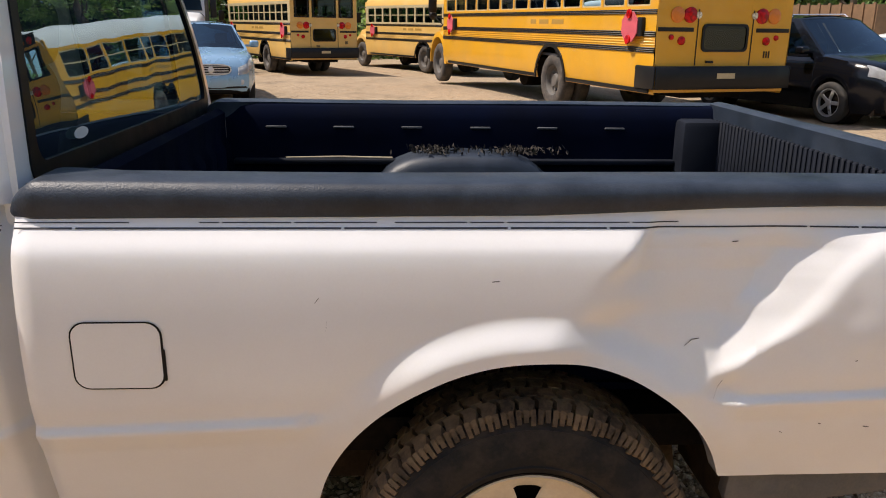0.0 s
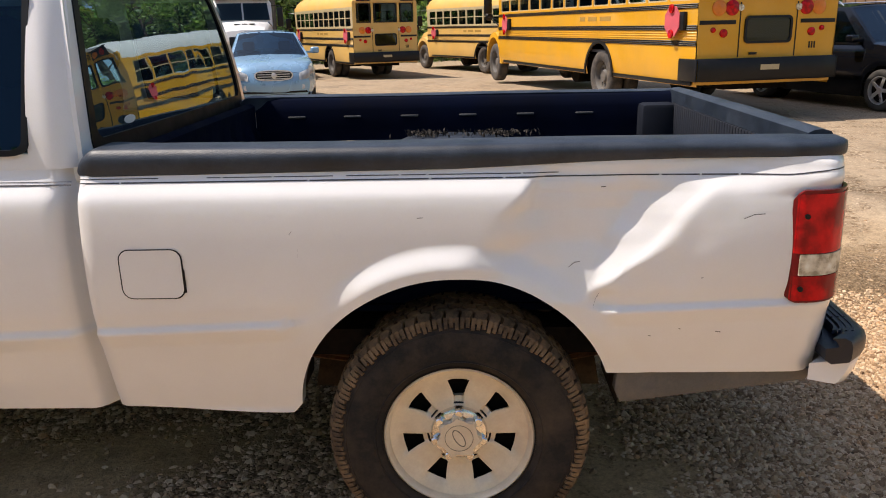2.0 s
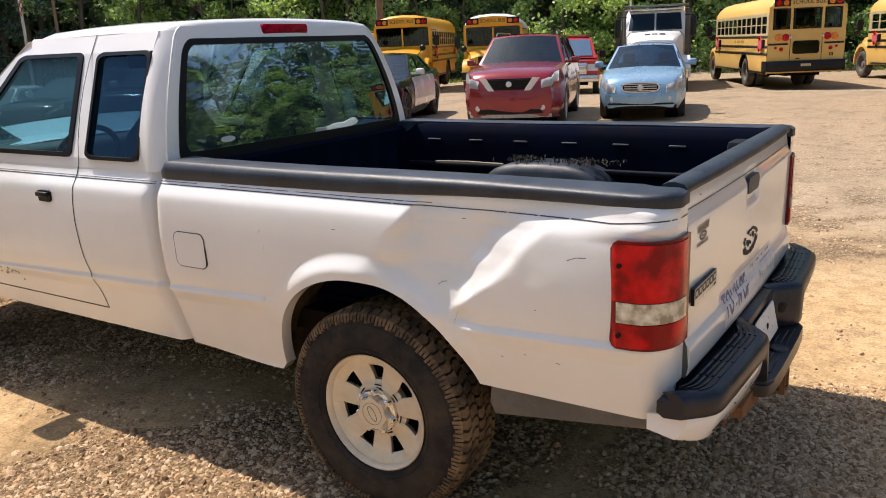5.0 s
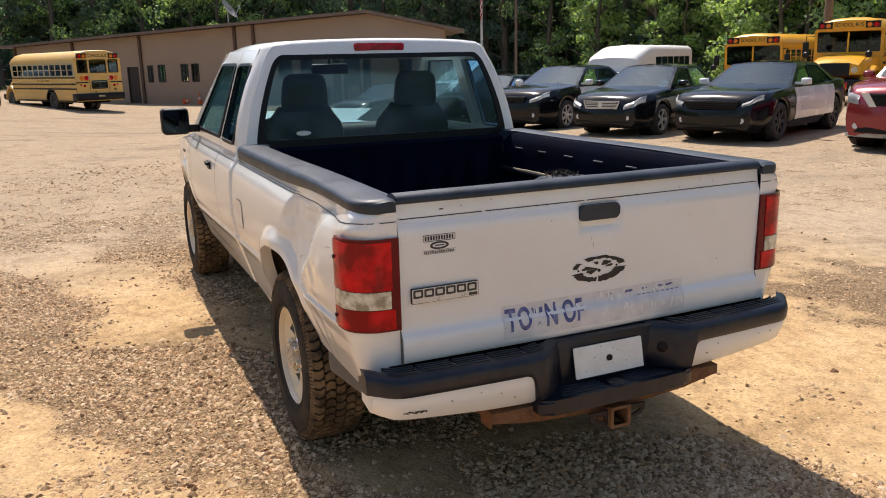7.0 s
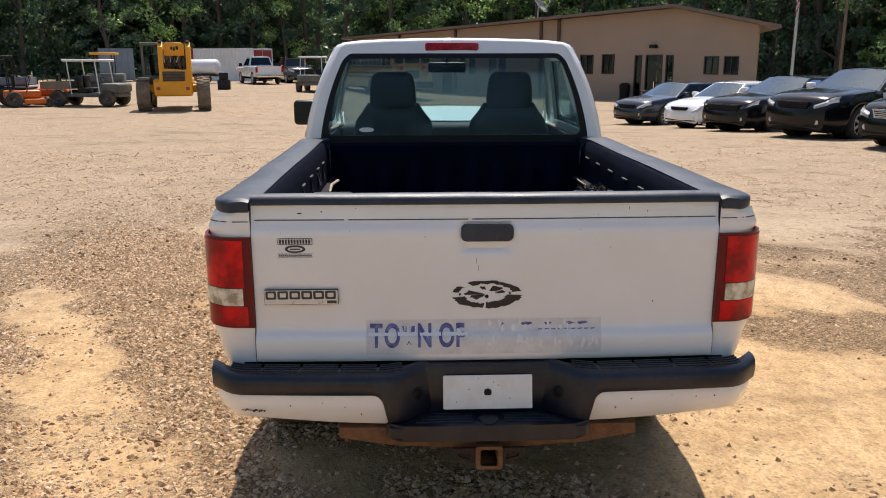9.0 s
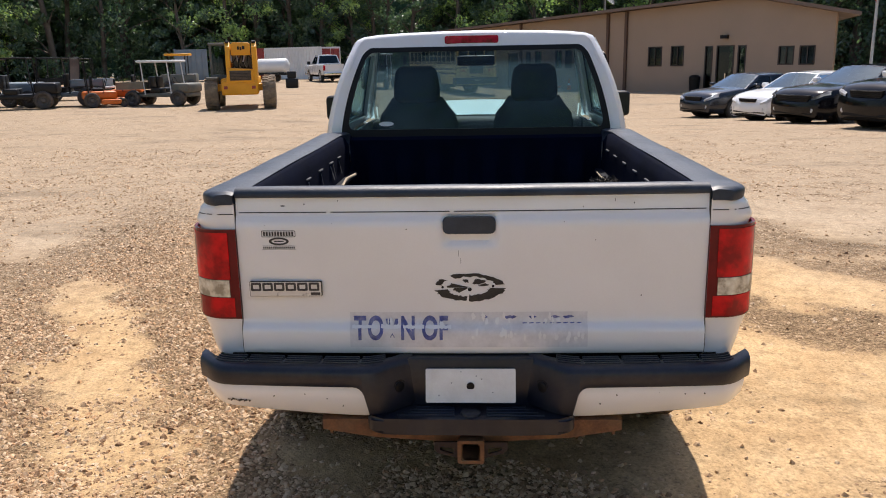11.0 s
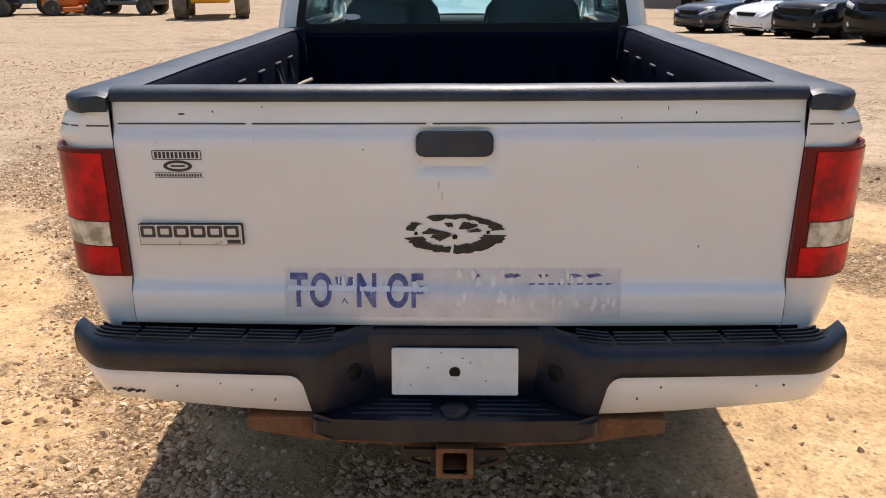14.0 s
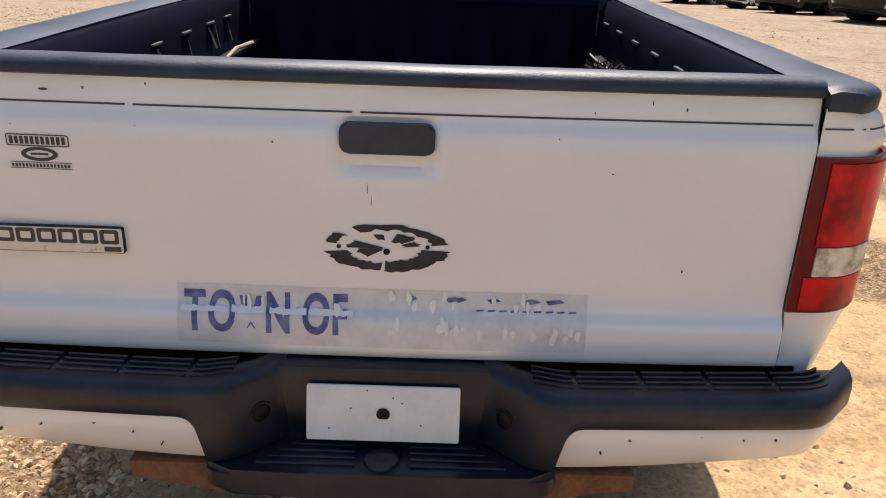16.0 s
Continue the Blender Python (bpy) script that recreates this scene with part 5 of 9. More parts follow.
# windscreen, hood, front end
b = bmesh.new()
grid(b, [[(-2.045 - 0.70 * k / 6 - 0.03 * math.sin(math.pi * k / 6) - 0.05 * (1 - u * u), u * (0.66 + 0.17 * k / 6), 1.69 - 0.53 * k / 6) for k in range(7)] for u in [-1 + i / 8 for i in range(17)]])
part("windscreen", b, SCREEN_GLASS, truck, "tinted windscreen", smooth=60)
for s in (-1, 1):
    b = bmesh.new()
    rows = [[(-2.03 - 0.72 * k / 6 - 0.03 * math.sin(math.pi * k / 6), s * (y + 0.17 * k / 6), 1.70 - 0.535 * k / 6) for y in (0.645, 0.70)] for k in range(7)]
    grid(b, rows)
    part("windscreen_pillar", b, WHITE_PAINT, truck)
b = bmesh.new()
rows = []
for i in range(19):
    x = -2.66 - 1.27 * i / 18
    z = curve([(-3.95, 1.0), (-3.85, 1.055), (-3.5, 1.11), (-3.1, 1.135), (-2.66, 1.155)], x)
    w = 0.882 - nose(x)
    rows.append([(x, u * w, z + 0.03 * (1 - u * u) - 0.035 * smooth(0.85, 1, abs(u))) for u in [-1 + k / 10 for k in range(21)]])
grid(b, rows)
part("hood", b, WHITE_PAINT, truck, "white hood", smooth=60)
b = bmesh.new()
box(b, -3.98, -3.90, -0.70, 0.70, 0.60, 1.01, 0.03)
part("front_grille", b, BLACK_TRIM, truck)
b = bmesh.new()
box(b, -4.06, -3.88, -0.80, 0.80, 0.46, 0.66, 0.05, 3)
part("front_bumper", b, CHROME, truck, "chrome front bumper")
# cabin
b = bmesh.new()
box(b, -2.75, -1.06, -0.80, -0.78, 0.55, 1.16)
box(b, -2.75, -1.06, 0.78, 0.80, 0.55, 1.16)
box(b, -2.75, -1.06, -0.80, 0.80, 0.53, 0.55)
box(b, -1.075, -1.055, -0.78, 0.78, 0.55, 1.20)
box(b, -2.80, -2.40, -0.78, 0.78, 0.85, 1.175, 0.05, 3)
box(b, -2.0, -1.12, -0.60, 0.60, 1.690, 1.698)
part("cabin_lining", b, CABIN, truck, "dark grey cabin lining and dashboard")
for y in (-0.36, 0.36):
    seat = new("seat")
    seat.parent = truck
    b = bmesh.new()
    box(b, -2.20, -1.62, y - 0.26, y + 0.26, 0.72, 0.86, 0.05, 3)
    part("cushion", b, CABIN, seat, smooth=60)
    b = bmesh.new()
    rows = []
    for k in range(13):
        v = k / 12
        half = 0.262 - 0.02 * v - 0.085 * smooth(0.72, 1.0, v) ** 2
        thick = 0.075 * math.sqrt(max(0.02, 1 - (2 * v - 1) ** 4))
        x, z = -1.63 + 0.13 * v, 0.74 + 0.64 * v
        rows.append([(x + thick * math.copysign(abs(math.cos(a)) ** 0.5, math.cos(a)), y + half * math.copysign(abs(math.sin(a)) ** 0.55, math.sin(a)), z) for a in [2 * math.pi * q / 24 for q in range(25)]])
    grid(b, rows)
    for row in (rows[0], rows[-1]):
        b.faces.new([b.verts.new(p) for p in row[:-1]])
    bmesh.ops.remove_doubles(b, verts=b.verts, dist=0.0005)
    part("backrest", b, CABIN, seat, smooth=70)
    b = bmesh.new()
    rows = []
    for k in range(11):
        v = k / 10
        round_off = max(0.0, 1 - abs(2 * v - 1) ** 3.2) ** 0.42
        half = (0.150 - 0.022 * v) * (0.70 + 0.30 * round_off)
        rows.append([(-1.475 + 0.03 * v + 0.062 * round_off * math.cos(a), y + half * math.copysign(abs(math.sin(a)) ** 0.6, math.sin(a)), 1.345 + 0.225 * v) for a in [2 * math.pi * q / 24 for q in range(25)]])
    grid(b, rows)
    bmesh.ops.remove_doubles(b, verts=b.verts, dist=0.0005)
    headrest = part("headrest", b, CABIN, seat, "grey cloth headrest", smooth=80)
    for s in (-0.05, 0.05):
        b = bmesh.new()
        tube(b, [(-1.50, y + s, 1.30), (-1.48, y + s, 1.38)], 0.007, 8)
        part("headrest_post", b, CHROME, headrest)
b = bmesh.new()
ringp = [Matrix.Translation((-2.22, -0.37, 1.10)) @ Euler((0, radians(-68), 0)).to_matrix().to_4x4() @ Vector((0.185 * math.cos(2 * math.pi * i / 32), 0.185 * math.sin(2 * math.pi * i / 32), 0)) for i in range(32)]
tube(b, ringp, 0.015, 8, closed=True)
tube(b, [(-2.22, -0.37, 1.10), (-2.45, -0.37, 1.0)], 0.03, 8)
tube(b, [ringp[0], (-2.23, -0.37, 1.10), ringp[16]], 0.014, 6)
part("steering_wheel", b, BLACK_TRIM, truck, "black steering wheel", smooth=60)
b = bmesh.new()
box(b, -2.12, -2.09, -0.13, 0.13, 1.555, 1.625, 0.015)
tube(b, [(-2.11, 0, 1.60), (-2.11, 0, 1.68)], 0.008, 6)
part("rear_view_mirror", b, BLACK_TRIM, truck)

# ---- ground ----
def patchy(x, y):
    return noise.noise(Vector((x * 0.45, y * 0.45, 2.0))) + 0.5 * noise.noise(Vector((x * 1.3, y * 1.3, 9.0)))


# bare sandy places beside the truck: middle, half length and half width
SAND = [(-0.35, -1.92, 0.95, 0.36), (-1.7, -1.2, 0.65, 0.22), (-2.6, -1.35, 0.6, 0.22), (-1.7, -2.8, 0.7, 0.3), (-0.3, 1.75, 1.0, 0.42), (-1.8, 2.5, 1.2, 0.45), (0.45, 2.3, 0.8, 0.35), (-4.0, -1.9, 0.9, 0.35), (-3.6, -4.0, 1.3, 0.4), (1.9, 1.9, 0.5, 0.3), (1.25, 1.15, 0.75, 0.36), (-1.3, -0.45, 0.9, 0.34), (0.6, -0.55, 0.35, 0.2)]


# thick gravel behind the truck
GATHERED = [(1.9, -0.7, 1.2, 0.9), (1.5, 0.4, 0.6, 0.5)]


def gravelled(x, y):
    """1 where gravel has gathered, 0 on bare sandy dirt; the side towards the cars is barer."""
    g = patchy(x, y) + 0.22 - 0.30 * smooth(1.0, 3.5, y)
    for sx, sy, rx, ry in SAND:
        dx, dy = x - sx, y - sy
        u, v = (dx * 0.9 + dy * 0.44) / rx, (dy * 0.9 - dx * 0.44) / ry
        g -= 0.88 * math.exp(-(u * u + v * v))
    for sx, sy, rx, ry in GATHERED:
        g += 0.7 * math.exp(-((x - sx) / rx) ** 2 - ((y - sy) / ry) ** 2)
    g += 0.42 * noise.noise(Vector((x * 3.1, y * 3.1, 6.0))) + 0.26 * noise.noise(Vector((x * 8.3, y * 8.3, 2.5)))
    return smooth(-0.42, 0.30, g)


def ground_material():
    """Sandy dirt with drifts of gravel: every cell of the gravel has its own colour, with shade painted dark in the
    gaps between.
    """
    m, nt, b = material("gravel_and_dirt")
    pos = nt.nodes.new("ShaderNodeNewGeometry").outputs["Position"]
    def math_node(op, x, y, z=None):
        n = nt.nodes.new("ShaderNodeMath")
        n.operation = op
        for k, value in enumerate((x, y, z)):
            if value is None:
                continue
            if hasattr(value, "is_output"):
                nt.links.new(value, n.inputs[k])
            else:
                n.inputs[k].default_value = value
        return n.outputs[0]
    def attribute(name):
        n = nt.nodes.new("ShaderNodeAttribute")
        n.attribute_name = name
        return n.outputs["Fac"]
    turn = nt.nodes.new("ShaderNodeMapping")
    turn.inputs["Rotation"].default_value = (0, 0, radians(8))
    turn.inputs["Scale"].default_value = (0.9, 0.35, 1)
    nt.links.new(pos, turn.inputs["Vector"])
    drift = tree_noise(nt, 0.9, 5, 0.65, turn.outputs[0]).outputs[0]
    mid = tree_noise(nt, 2.6, 6, 0.7, pos).outputs[0]
    clump = tree_noise(nt, 11, 5, 0.65, pos).outputs[0]
    fine = tree_noise(nt, 60, 4, 0.7, pos).outputs[0]
    warp = nt.nodes.new("ShaderNodeVectorMath")
    warp.operation = "MULTIPLY_ADD"
    bend = nt.nodes.new("ShaderNodeTexNoise")
    bend.inputs["Scale"].default_value = 30
    nt.links.new(pos, bend.inputs["Vector"])
    nt.links.new(bend.outputs["Color"], warp.inputs[0])
    warp.inputs[1].default_value = (0.022, 0.022, 0.0)
    nt.links.new(pos, warp.inputs[2])
    cells = []
    for scale, feature in ((40, "F1"), (40, "DISTANCE_TO_EDGE"), (85, "F1")):
        v = nt.nodes.new("ShaderNodeTexVoronoi")
        v.feature = feature
        v.inputs["Scale"].default_value = scale
        nt.links.new(warp.outputs[0], v.inputs["Vector"])
        cells.append(v)
    tone = nt.nodes.new("ShaderNodeRGBToBW")
    nt.links.new(cells[0].outputs["Color"], tone.inputs[0])
    tone_small = nt.nodes.new("ShaderNodeRGBToBW")
    nt.links.new(cells[2].outputs["Color"], tone_small.inputs[0])
    far_stones = ramp(nt, tone.outputs[0], [(0.15, (0.21, 0.132, 0.078)), (0.45, (0.43, 0.300, 0.185)), (0.70, (0.58, 0.43, 0.282)), (0.9, (0.75, 0.60, 0.43))]).outputs[0]
    # cell edges darkened to paint the shade between stones
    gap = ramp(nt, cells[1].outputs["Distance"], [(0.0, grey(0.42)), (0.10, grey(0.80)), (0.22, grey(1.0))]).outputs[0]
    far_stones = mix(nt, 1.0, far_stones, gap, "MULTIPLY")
    # soil under the loose stones kept dark, so gaps read as shade
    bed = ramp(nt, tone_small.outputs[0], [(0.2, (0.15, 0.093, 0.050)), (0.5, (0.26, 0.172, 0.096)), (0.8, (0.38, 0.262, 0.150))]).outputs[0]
    stones = mix(nt, attribute("stones_lie"), far_stones, bed)
    dirt = ramp(nt, mid, [(0.28, (0.41, 0.262, 0.130)), (0.50, (0.53, 0.358, 0.188)), (0.72, (0.60, 0.428, 0.242))]).outputs[0]
    crumbs = ramp(nt, tone_small.outputs[0], [(0.16, grey(0.50)), (0.24, grey(1.0))]).outputs[0]
    dirt = mix(nt, 0.55, dirt, mix(nt, 1.0, dirt, crumbs, "MULTIPLY"))
    trodden = ramp(nt, mid, [(0.28, (0.33, 0.242, 0.160)), (0.50, (0.43, 0.332, 0.228)), (0.72, (0.53, 0.420, 0.296))]).outputs[0]
    dirt = mix(nt, attribute("stones_lie"), trodden, dirt)
    share = math_node("MULTIPLY_ADD", mid, 1.5, math_node("MULTIPLY", attribute("gravel"), 0.75))
    share = math_node("MULTIPLY_ADD", clump, 1.0, share)
    share = math_node("MULTIPLY_ADD", drift, 0.5, share)
    mask = ramp(nt, math_node("MULTIPLY", share, 0.3), [(0.525, grey(0.0)), (0.615, grey(0.95))]).outputs[0]
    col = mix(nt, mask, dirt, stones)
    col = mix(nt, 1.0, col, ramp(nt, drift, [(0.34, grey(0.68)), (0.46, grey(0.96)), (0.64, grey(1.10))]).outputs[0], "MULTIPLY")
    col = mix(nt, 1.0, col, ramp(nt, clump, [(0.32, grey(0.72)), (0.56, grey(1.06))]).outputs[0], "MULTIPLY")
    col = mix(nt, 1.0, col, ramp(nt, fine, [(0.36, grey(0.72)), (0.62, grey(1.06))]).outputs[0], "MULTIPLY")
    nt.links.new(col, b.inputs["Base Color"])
    b.inputs["Roughness"].default_value = 0.95
    b.inputs["Specular IOR Level"].default_value = 0.15
    rise = math_node("MINIMUM", math_node("MULTIPLY", cells[1].outputs["Distance"], 2.5), 0.7)
    rise = math_node("MULTIPLY", rise, mask)
    rise = math_node("MULTIPLY_ADD", clump, 0.5, rise)
    bump(nt, b, math_node("MULTIPLY_ADD", fine, 0.45, rise), 0.9, 0.014)
    return m


GROUND = ground_material()
def ground_z(x, y):
    """Nearly level round the truck, falling gently towards the building."""
    fall = -0.62 * smooth(11, 27, -x) * smooth(-8, 3, y) if x < -11 else 0.0
    fall -= 0.30 * smooth(16, 28, y) * (1 - smooth(11, 20, -x))
    far = smooth(3, 14, math.hypot(x, y))
    return fall + 0.006 * noise.noise(Vector((x * 0.9, y * 0.9, 0))) + 0.035 * far * noise.noise(Vector((x * 0.25, y * 0.25, 5)))


b = bmesh.new()
edges = [-900, -400, -200, -120, -90, -70, -60] + [-52 + 1.5 * i for i in range(28)] + [-10 + 0.5 * i for i in range(6)] + [-7 + 0.25 * i for i in range(56)] + [7 + 1.6 * i for i in range(1, 24)] + [50, 60, 80, 120, 200, 400, 900]
grid(b, [[(x, y, ground_z(x, y)) for y in edges] for x in edges])
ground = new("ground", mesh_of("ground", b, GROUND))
shares = ground.data.attributes.new("gravel", "FLOAT", "POINT")
shares.data.foreach_set("value", [gravelled(v.co.x, v.co.y) + (0.46 - gravelled(v.co.x, v.co.y)) * smooth(3.5, 8.0, math.hypot(v.co.x, v.co.y)) for v in ground.data.vertices])
lies = ground.data.attributes.new("stones_lie", "FLOAT", "POINT")
lies.data.foreach_set("value", [1 - smooth(2.2, 5.5, math.hypot(v.co.x + 0.2, v.co.y)) for v in ground.data.vertices])
tagged(ground, "sunlit tan gravel and dirt lot", "ground", kind="structure")

# ---- school buses ----
BUS_YELLOW = surface("school_bus_yellow", (0.74, 0.36, 0.012), 0.35, vary=0.07, scale=1.5, fine=90, coat=0.25, dust=0.18, dust_colour=(0.6, 0.45, 0.25))
BUS_FADED = surface("faded_bus_yellow", (0.72, 0.44, 0.12), 0.45, vary=0.07, scale=1.5, fine=90, coat=0.1, dust=0.25, dust_colour=(0.66, 0.52, 0.34))
BUS_WHITE = surface("white_bus_roof", (0.72, 0.71, 0.68), 0.45, vary=0.06, scale=2, fine=60)
BUS_BLACK = surface("black_rub_rail", (0.010, 0.010, 0.011), 0.4, vary=0.25, scale=8, fine=100, spec=0.3)
BUS_GLASS = glass("dark_bus_glass", (0.22, 0.26, 0.27), 0.015, 1.0)
BUS_TYRE = surface("dusty_bus_tyre", (0.05, 0.045, 0.042), 0.9, vary=0.2, scale=6, fine=80, dust=0.6, dust_colour=(0.24, 0.19, 0.14))
BUS_RIM = surface("grey_bus_rim", (0.10, 0.095, 0.09), 0.7, vary=0.2, scale=6, fine=60, dust=0.4, dust_colour=(0.26, 0.2, 0.14))
STOP_PINK = surface("faded_stop_arm", (0.62, 0.10, 0.13), 0.6, vary=0.12, scale=8, fine=60)
AMBER_LENS = surface("amber_lens", (0.75, 0.20, 0.01), 0.2, vary=0.1, scale=10, fine=50, coat=0.4)
FRAME_PALE = surface("pale_window_frame", (0.52, 0.42, 0.24), 0.5, vary=0.1, scale=8, fine=60)
INSIDE_DARK = surface("dark_interior", (0.045, 0.045, 0.05), 0.9, vary=0.3, scale=3, fine=40)


def big_wheel(parent, x, y, side, r=0.50, wide=0.27, rubber=None):
    w = new("wheel")
    w.parent = parent
    w.matrix_basis = pose(x, y, r, 0, 0, 0 if side < 0 else 180)
    bb = bmesh.new()
    h = wide / 2
    lathe(bb, [(r * 0.56, -h * 0.8), (r * 0.62, -h), (r * 0.90, -h * 1.02), (r * 0.97, -h * 0.86), (r, -h * 0.6), (r, h * 0.6), (r * 0.97, h * 0.86), (r * 0.9, h), (r * 0.56, h)], (0, 0, 0), "y", 36)
    if rubber:
        # lugs across the tread
        for k in range(22):
            for t in (-1, 1):
                a = 2 * math.pi * (k + 0.25 * t) / 22
                q = [bb.verts.new((rr * math.cos(a + da + lag), yy, rr * math.sin(a + da + lag))) for rr in (r * 0.96, r * 1.035) for yy, lag in ((t * h * 0.05, 0.10), (t * h * 0.98, 0.0)) for da in (-0.045, 0.045)]
                for f in ((4, 5, 7, 6), (0, 1, 5, 4), (2, 6, 7, 3), (0, 4, 6, 2), (1, 3, 7, 5)):
                    bb.faces.new([q[n] for n in f])
    part("tyre", bb, rubber or BUS_TYRE, w, smooth=50)
    bb = bmesh.new()
    lathe(bb, [(r * 0.56, -h * 0.85), (r * 0.53, -h * 0.75), (r * 0.50, -h * 0.2), (r * 0.30, -h * 0.05), (r * 0.26, -h * 0.3), (r * 0.20, -h * 0.55), (0, -h * 0.6)], (0, 0, 0), "y", 28)
    for k in range(8):
        a = 2 * math.pi * k / 8
        cyl(bb, (r * 0.37 * math.cos(a), -h * 0.15, r * 0.37 * math.sin(a)), "y", 0.018, 0.05, 8)
    part("rim", bb, BUS_RIM, w)
    return w


def school_bus(label, yellow, roof_mat, bays=11, wb=5.4, stop_arms=True, ov=2.9):
    """Rear centre on the ground at the origin, nose towards -x, driver's side at -y."""
    bus = thing("school_bus", label, "school bus", "school buses in the lot")
    cowl = ov + wb - 0.55
    half = [(1.15, 0.52), (1.195, 0.58), (1.20, 1.0), (1.20, 1.70), (1.19, 2.46), (1.165, 2.60), (1.08, 2.78), (0.90, 2.92), (0.55, 3.01), (0.0, 3.04)]
    ring = half + [(-y, z) for y, z in half[-2::-1]]
    # lower body
    bb = bmesh.new()
    low = [p for p in half if p[1] <= 1.75]
    for s in (-1, 1):
        xs = [0.0, -0.4]
        a0, a1 = -ov + 0.60, -ov - 0.60
        cols = [(0.0, 0.52), (-0.05, 0.52), (a0 + 0.001, 0.52)]
        for k in range(13):
            a = math.pi * k / 12
            cols.append((-ov + 0.60 * math.cos(a), 0.52 + 0.60 * math.sin(a)))
        cols += [(a1 - 0.001, 0.52), (-cowl + 0.9, 0.52), (-cowl, 0.52)]
        rows = []
        for x, zl in cols:
            zz = [zl + (1.76 - zl) * k / 6 for k in range(7)]
            rows.append([(x, s * lerp([(0.52, 1.15), (0.60, 1.195), (1.0, 1.20), (1.8, 1.20)], z), z) for z in zz])
        grid(bb, rows)
    bb.faces.new([bb.verts.new(p) for p in [(0.0, -1.17, 0.55), (0.0, 1.17, 0.55), (0.0, 1.20, 1.76), (0.0, -1.20, 1.76)]])
    bb.faces.new([bb.verts.new(p) for p in [(-cowl, -1.17, 0.55), (-cowl, 1.17, 0.55), (-cowl, 1.20, 1.76), (-cowl, -1.20, 1.76)]])
    body = part("body", bb, yellow, bus, smooth=30)
    # roof: from above the windows
    bb = bmesh.new()
    top = [(y, z) for y, z in ring if z >= 2.44]
    rows = []
    for x, dz, sc in ((0.02, -0.10, 0.97), (0.0, -0.03, 0.99), (-0.10, 0, 1), (-cowl + 0.25, 0, 1), (-cowl - 0.02, -0.03, 0.99), (-cowl - 0.12, -0.12, 0.96)):
        rows.append([(x, y * sc, z + (dz if z > 2.6 else 0)) for y, z in top])
    grid(bb, rows)
    part("roof", bb, roof_mat, bus, smooth=50)
    # roof ends: headers
    for x, nm in ((0.025, "rear_header"), (-cowl - 0.125, "front_header")):
        bb = bmesh.new()
        pts = [(y * 0.965, max(2.60, z - 0.10)) for y, z in top]
        prism(bb, [(y, z) for y, z in pts], "x", x - 0.02, x + 0.02)
        hd = part(nm, bb, yellow, bus)
        side = 1 if x > 0 else -1
        for s in (-1, 1):
            bb = bmesh.new()
            box(bb, x + side * 0.02, x + side * 0.05, s * 0.56, s * 1.06, 2.64, 2.86 if True else 0, 0.02)
            box(bb, x + side * 0.02, x + side * 0.11, s * 0.55, s * 1.07, 2.86, 2.88, 0.005)
            lb = part("warning_lamp_box", bb, BUS_BLACK, hd)
            for k, mt in ((0.70, AMBER_LENS), (0.92, RED_LENS)):
                bb = bmesh.new()
                cyl(bb, (x + side * 0.055, s * k, 2.75), "x", 0.085, 0.02, 20, bevel=0.005)
                part("warning_lamp", bb, mt, lb)
        m = Matrix.Translation((x + side * 0.024, 0, 2.76)) @ Euler((radians(90), 0, radians(90 if side > 0 else -90))).to_matrix().to_4x4()
        lettering("header_letters", "SCHOOL BUS", 0.20, BUS_BLACK, hd, m, thick=0.004, stretch=0.82)
    # window band on the sides
    span = cowl - 0.35
    step_w = span / bays
    for s in (-1, 1):
        post_mat = FRAME_PALE if yellow is BUS_FADED else yellow
        bb = bmesh.new()
        box(bb, -cowl, 0.0, s * 1.172, s * 1.192, 2.38, 2.46)
        part("window_header", bb, post_mat, bus)
        bb = bmesh.new()
        box(bb, -cowl, 0.0, s * 1.172, s * 1.198, 1.755, 1.80)
        part("window_sill", bb, post_mat, bus)
        for k in range(bays + 1):
            x = -0.18 - step_w * k
            x0, x1 = (-0.215, 0.0) if k == 0 else (-cowl, x + 0.035) if k == bays else (x - 0.035, x + 0.035)
            bb = bmesh.new()
            box(bb, x0, x1, s * 1.168, s * 1.194, 1.80, 2.38)
            part("window_post", bb, post_mat, bus)
        for k in range(bays):
            x = -0.18 - step_w * (k + 0.5)
            bb = bmesh.new()
            ring_plate(bb, rounded(x - step_w / 2 + 0.035, x + step_w / 2 - 0.035, 1.80, 2.38, 0.03, 2), rounded(x - step_w / 2 + 0.06, x + step_w / 2 - 0.06, 1.825, 2.355, 0.03, 2), lambda u, v, w: (u, s * (1.188 - w), v), 0.02)
            box(bb, x - step_w / 2 + 0.05, x + step_w / 2 - 0.05, s * 1.170, s * 1.188, 2.08, 2.11)
            win = part("side_window", bb, FRAME_PALE, bus)
            bb = bmesh.new()
            slab(bb, [(x - step_w / 2 + 0.05, 1.815), (x + step_w / 2 - 0.05, 1.815), (x + step_w / 2 - 0.05, 2.365), (x - step_w / 2 + 0.05, 2.365)], lambda u, v, w: (u, s * 1.176, v))
            part("pane", bb, BUS_GLASS, win)
        # rub rails and skirt
        for z, h in ((1.685, 0.075), (1.36, 0.085), (1.13, 0.085)):
            bb = bmesh.new()
            for q in range(3):
                box(bb, -cowl, 0.0 if z > 1 else 0, s * 1.198, s * (1.214 + 0.004 * (q == 1)), z + h * q / 3, z + h * (q + 1) / 3 - 0.006, 0.006, 1)
            part("rub_rail", bb, BUS_BLACK, bus, "black ribbed rub rail")
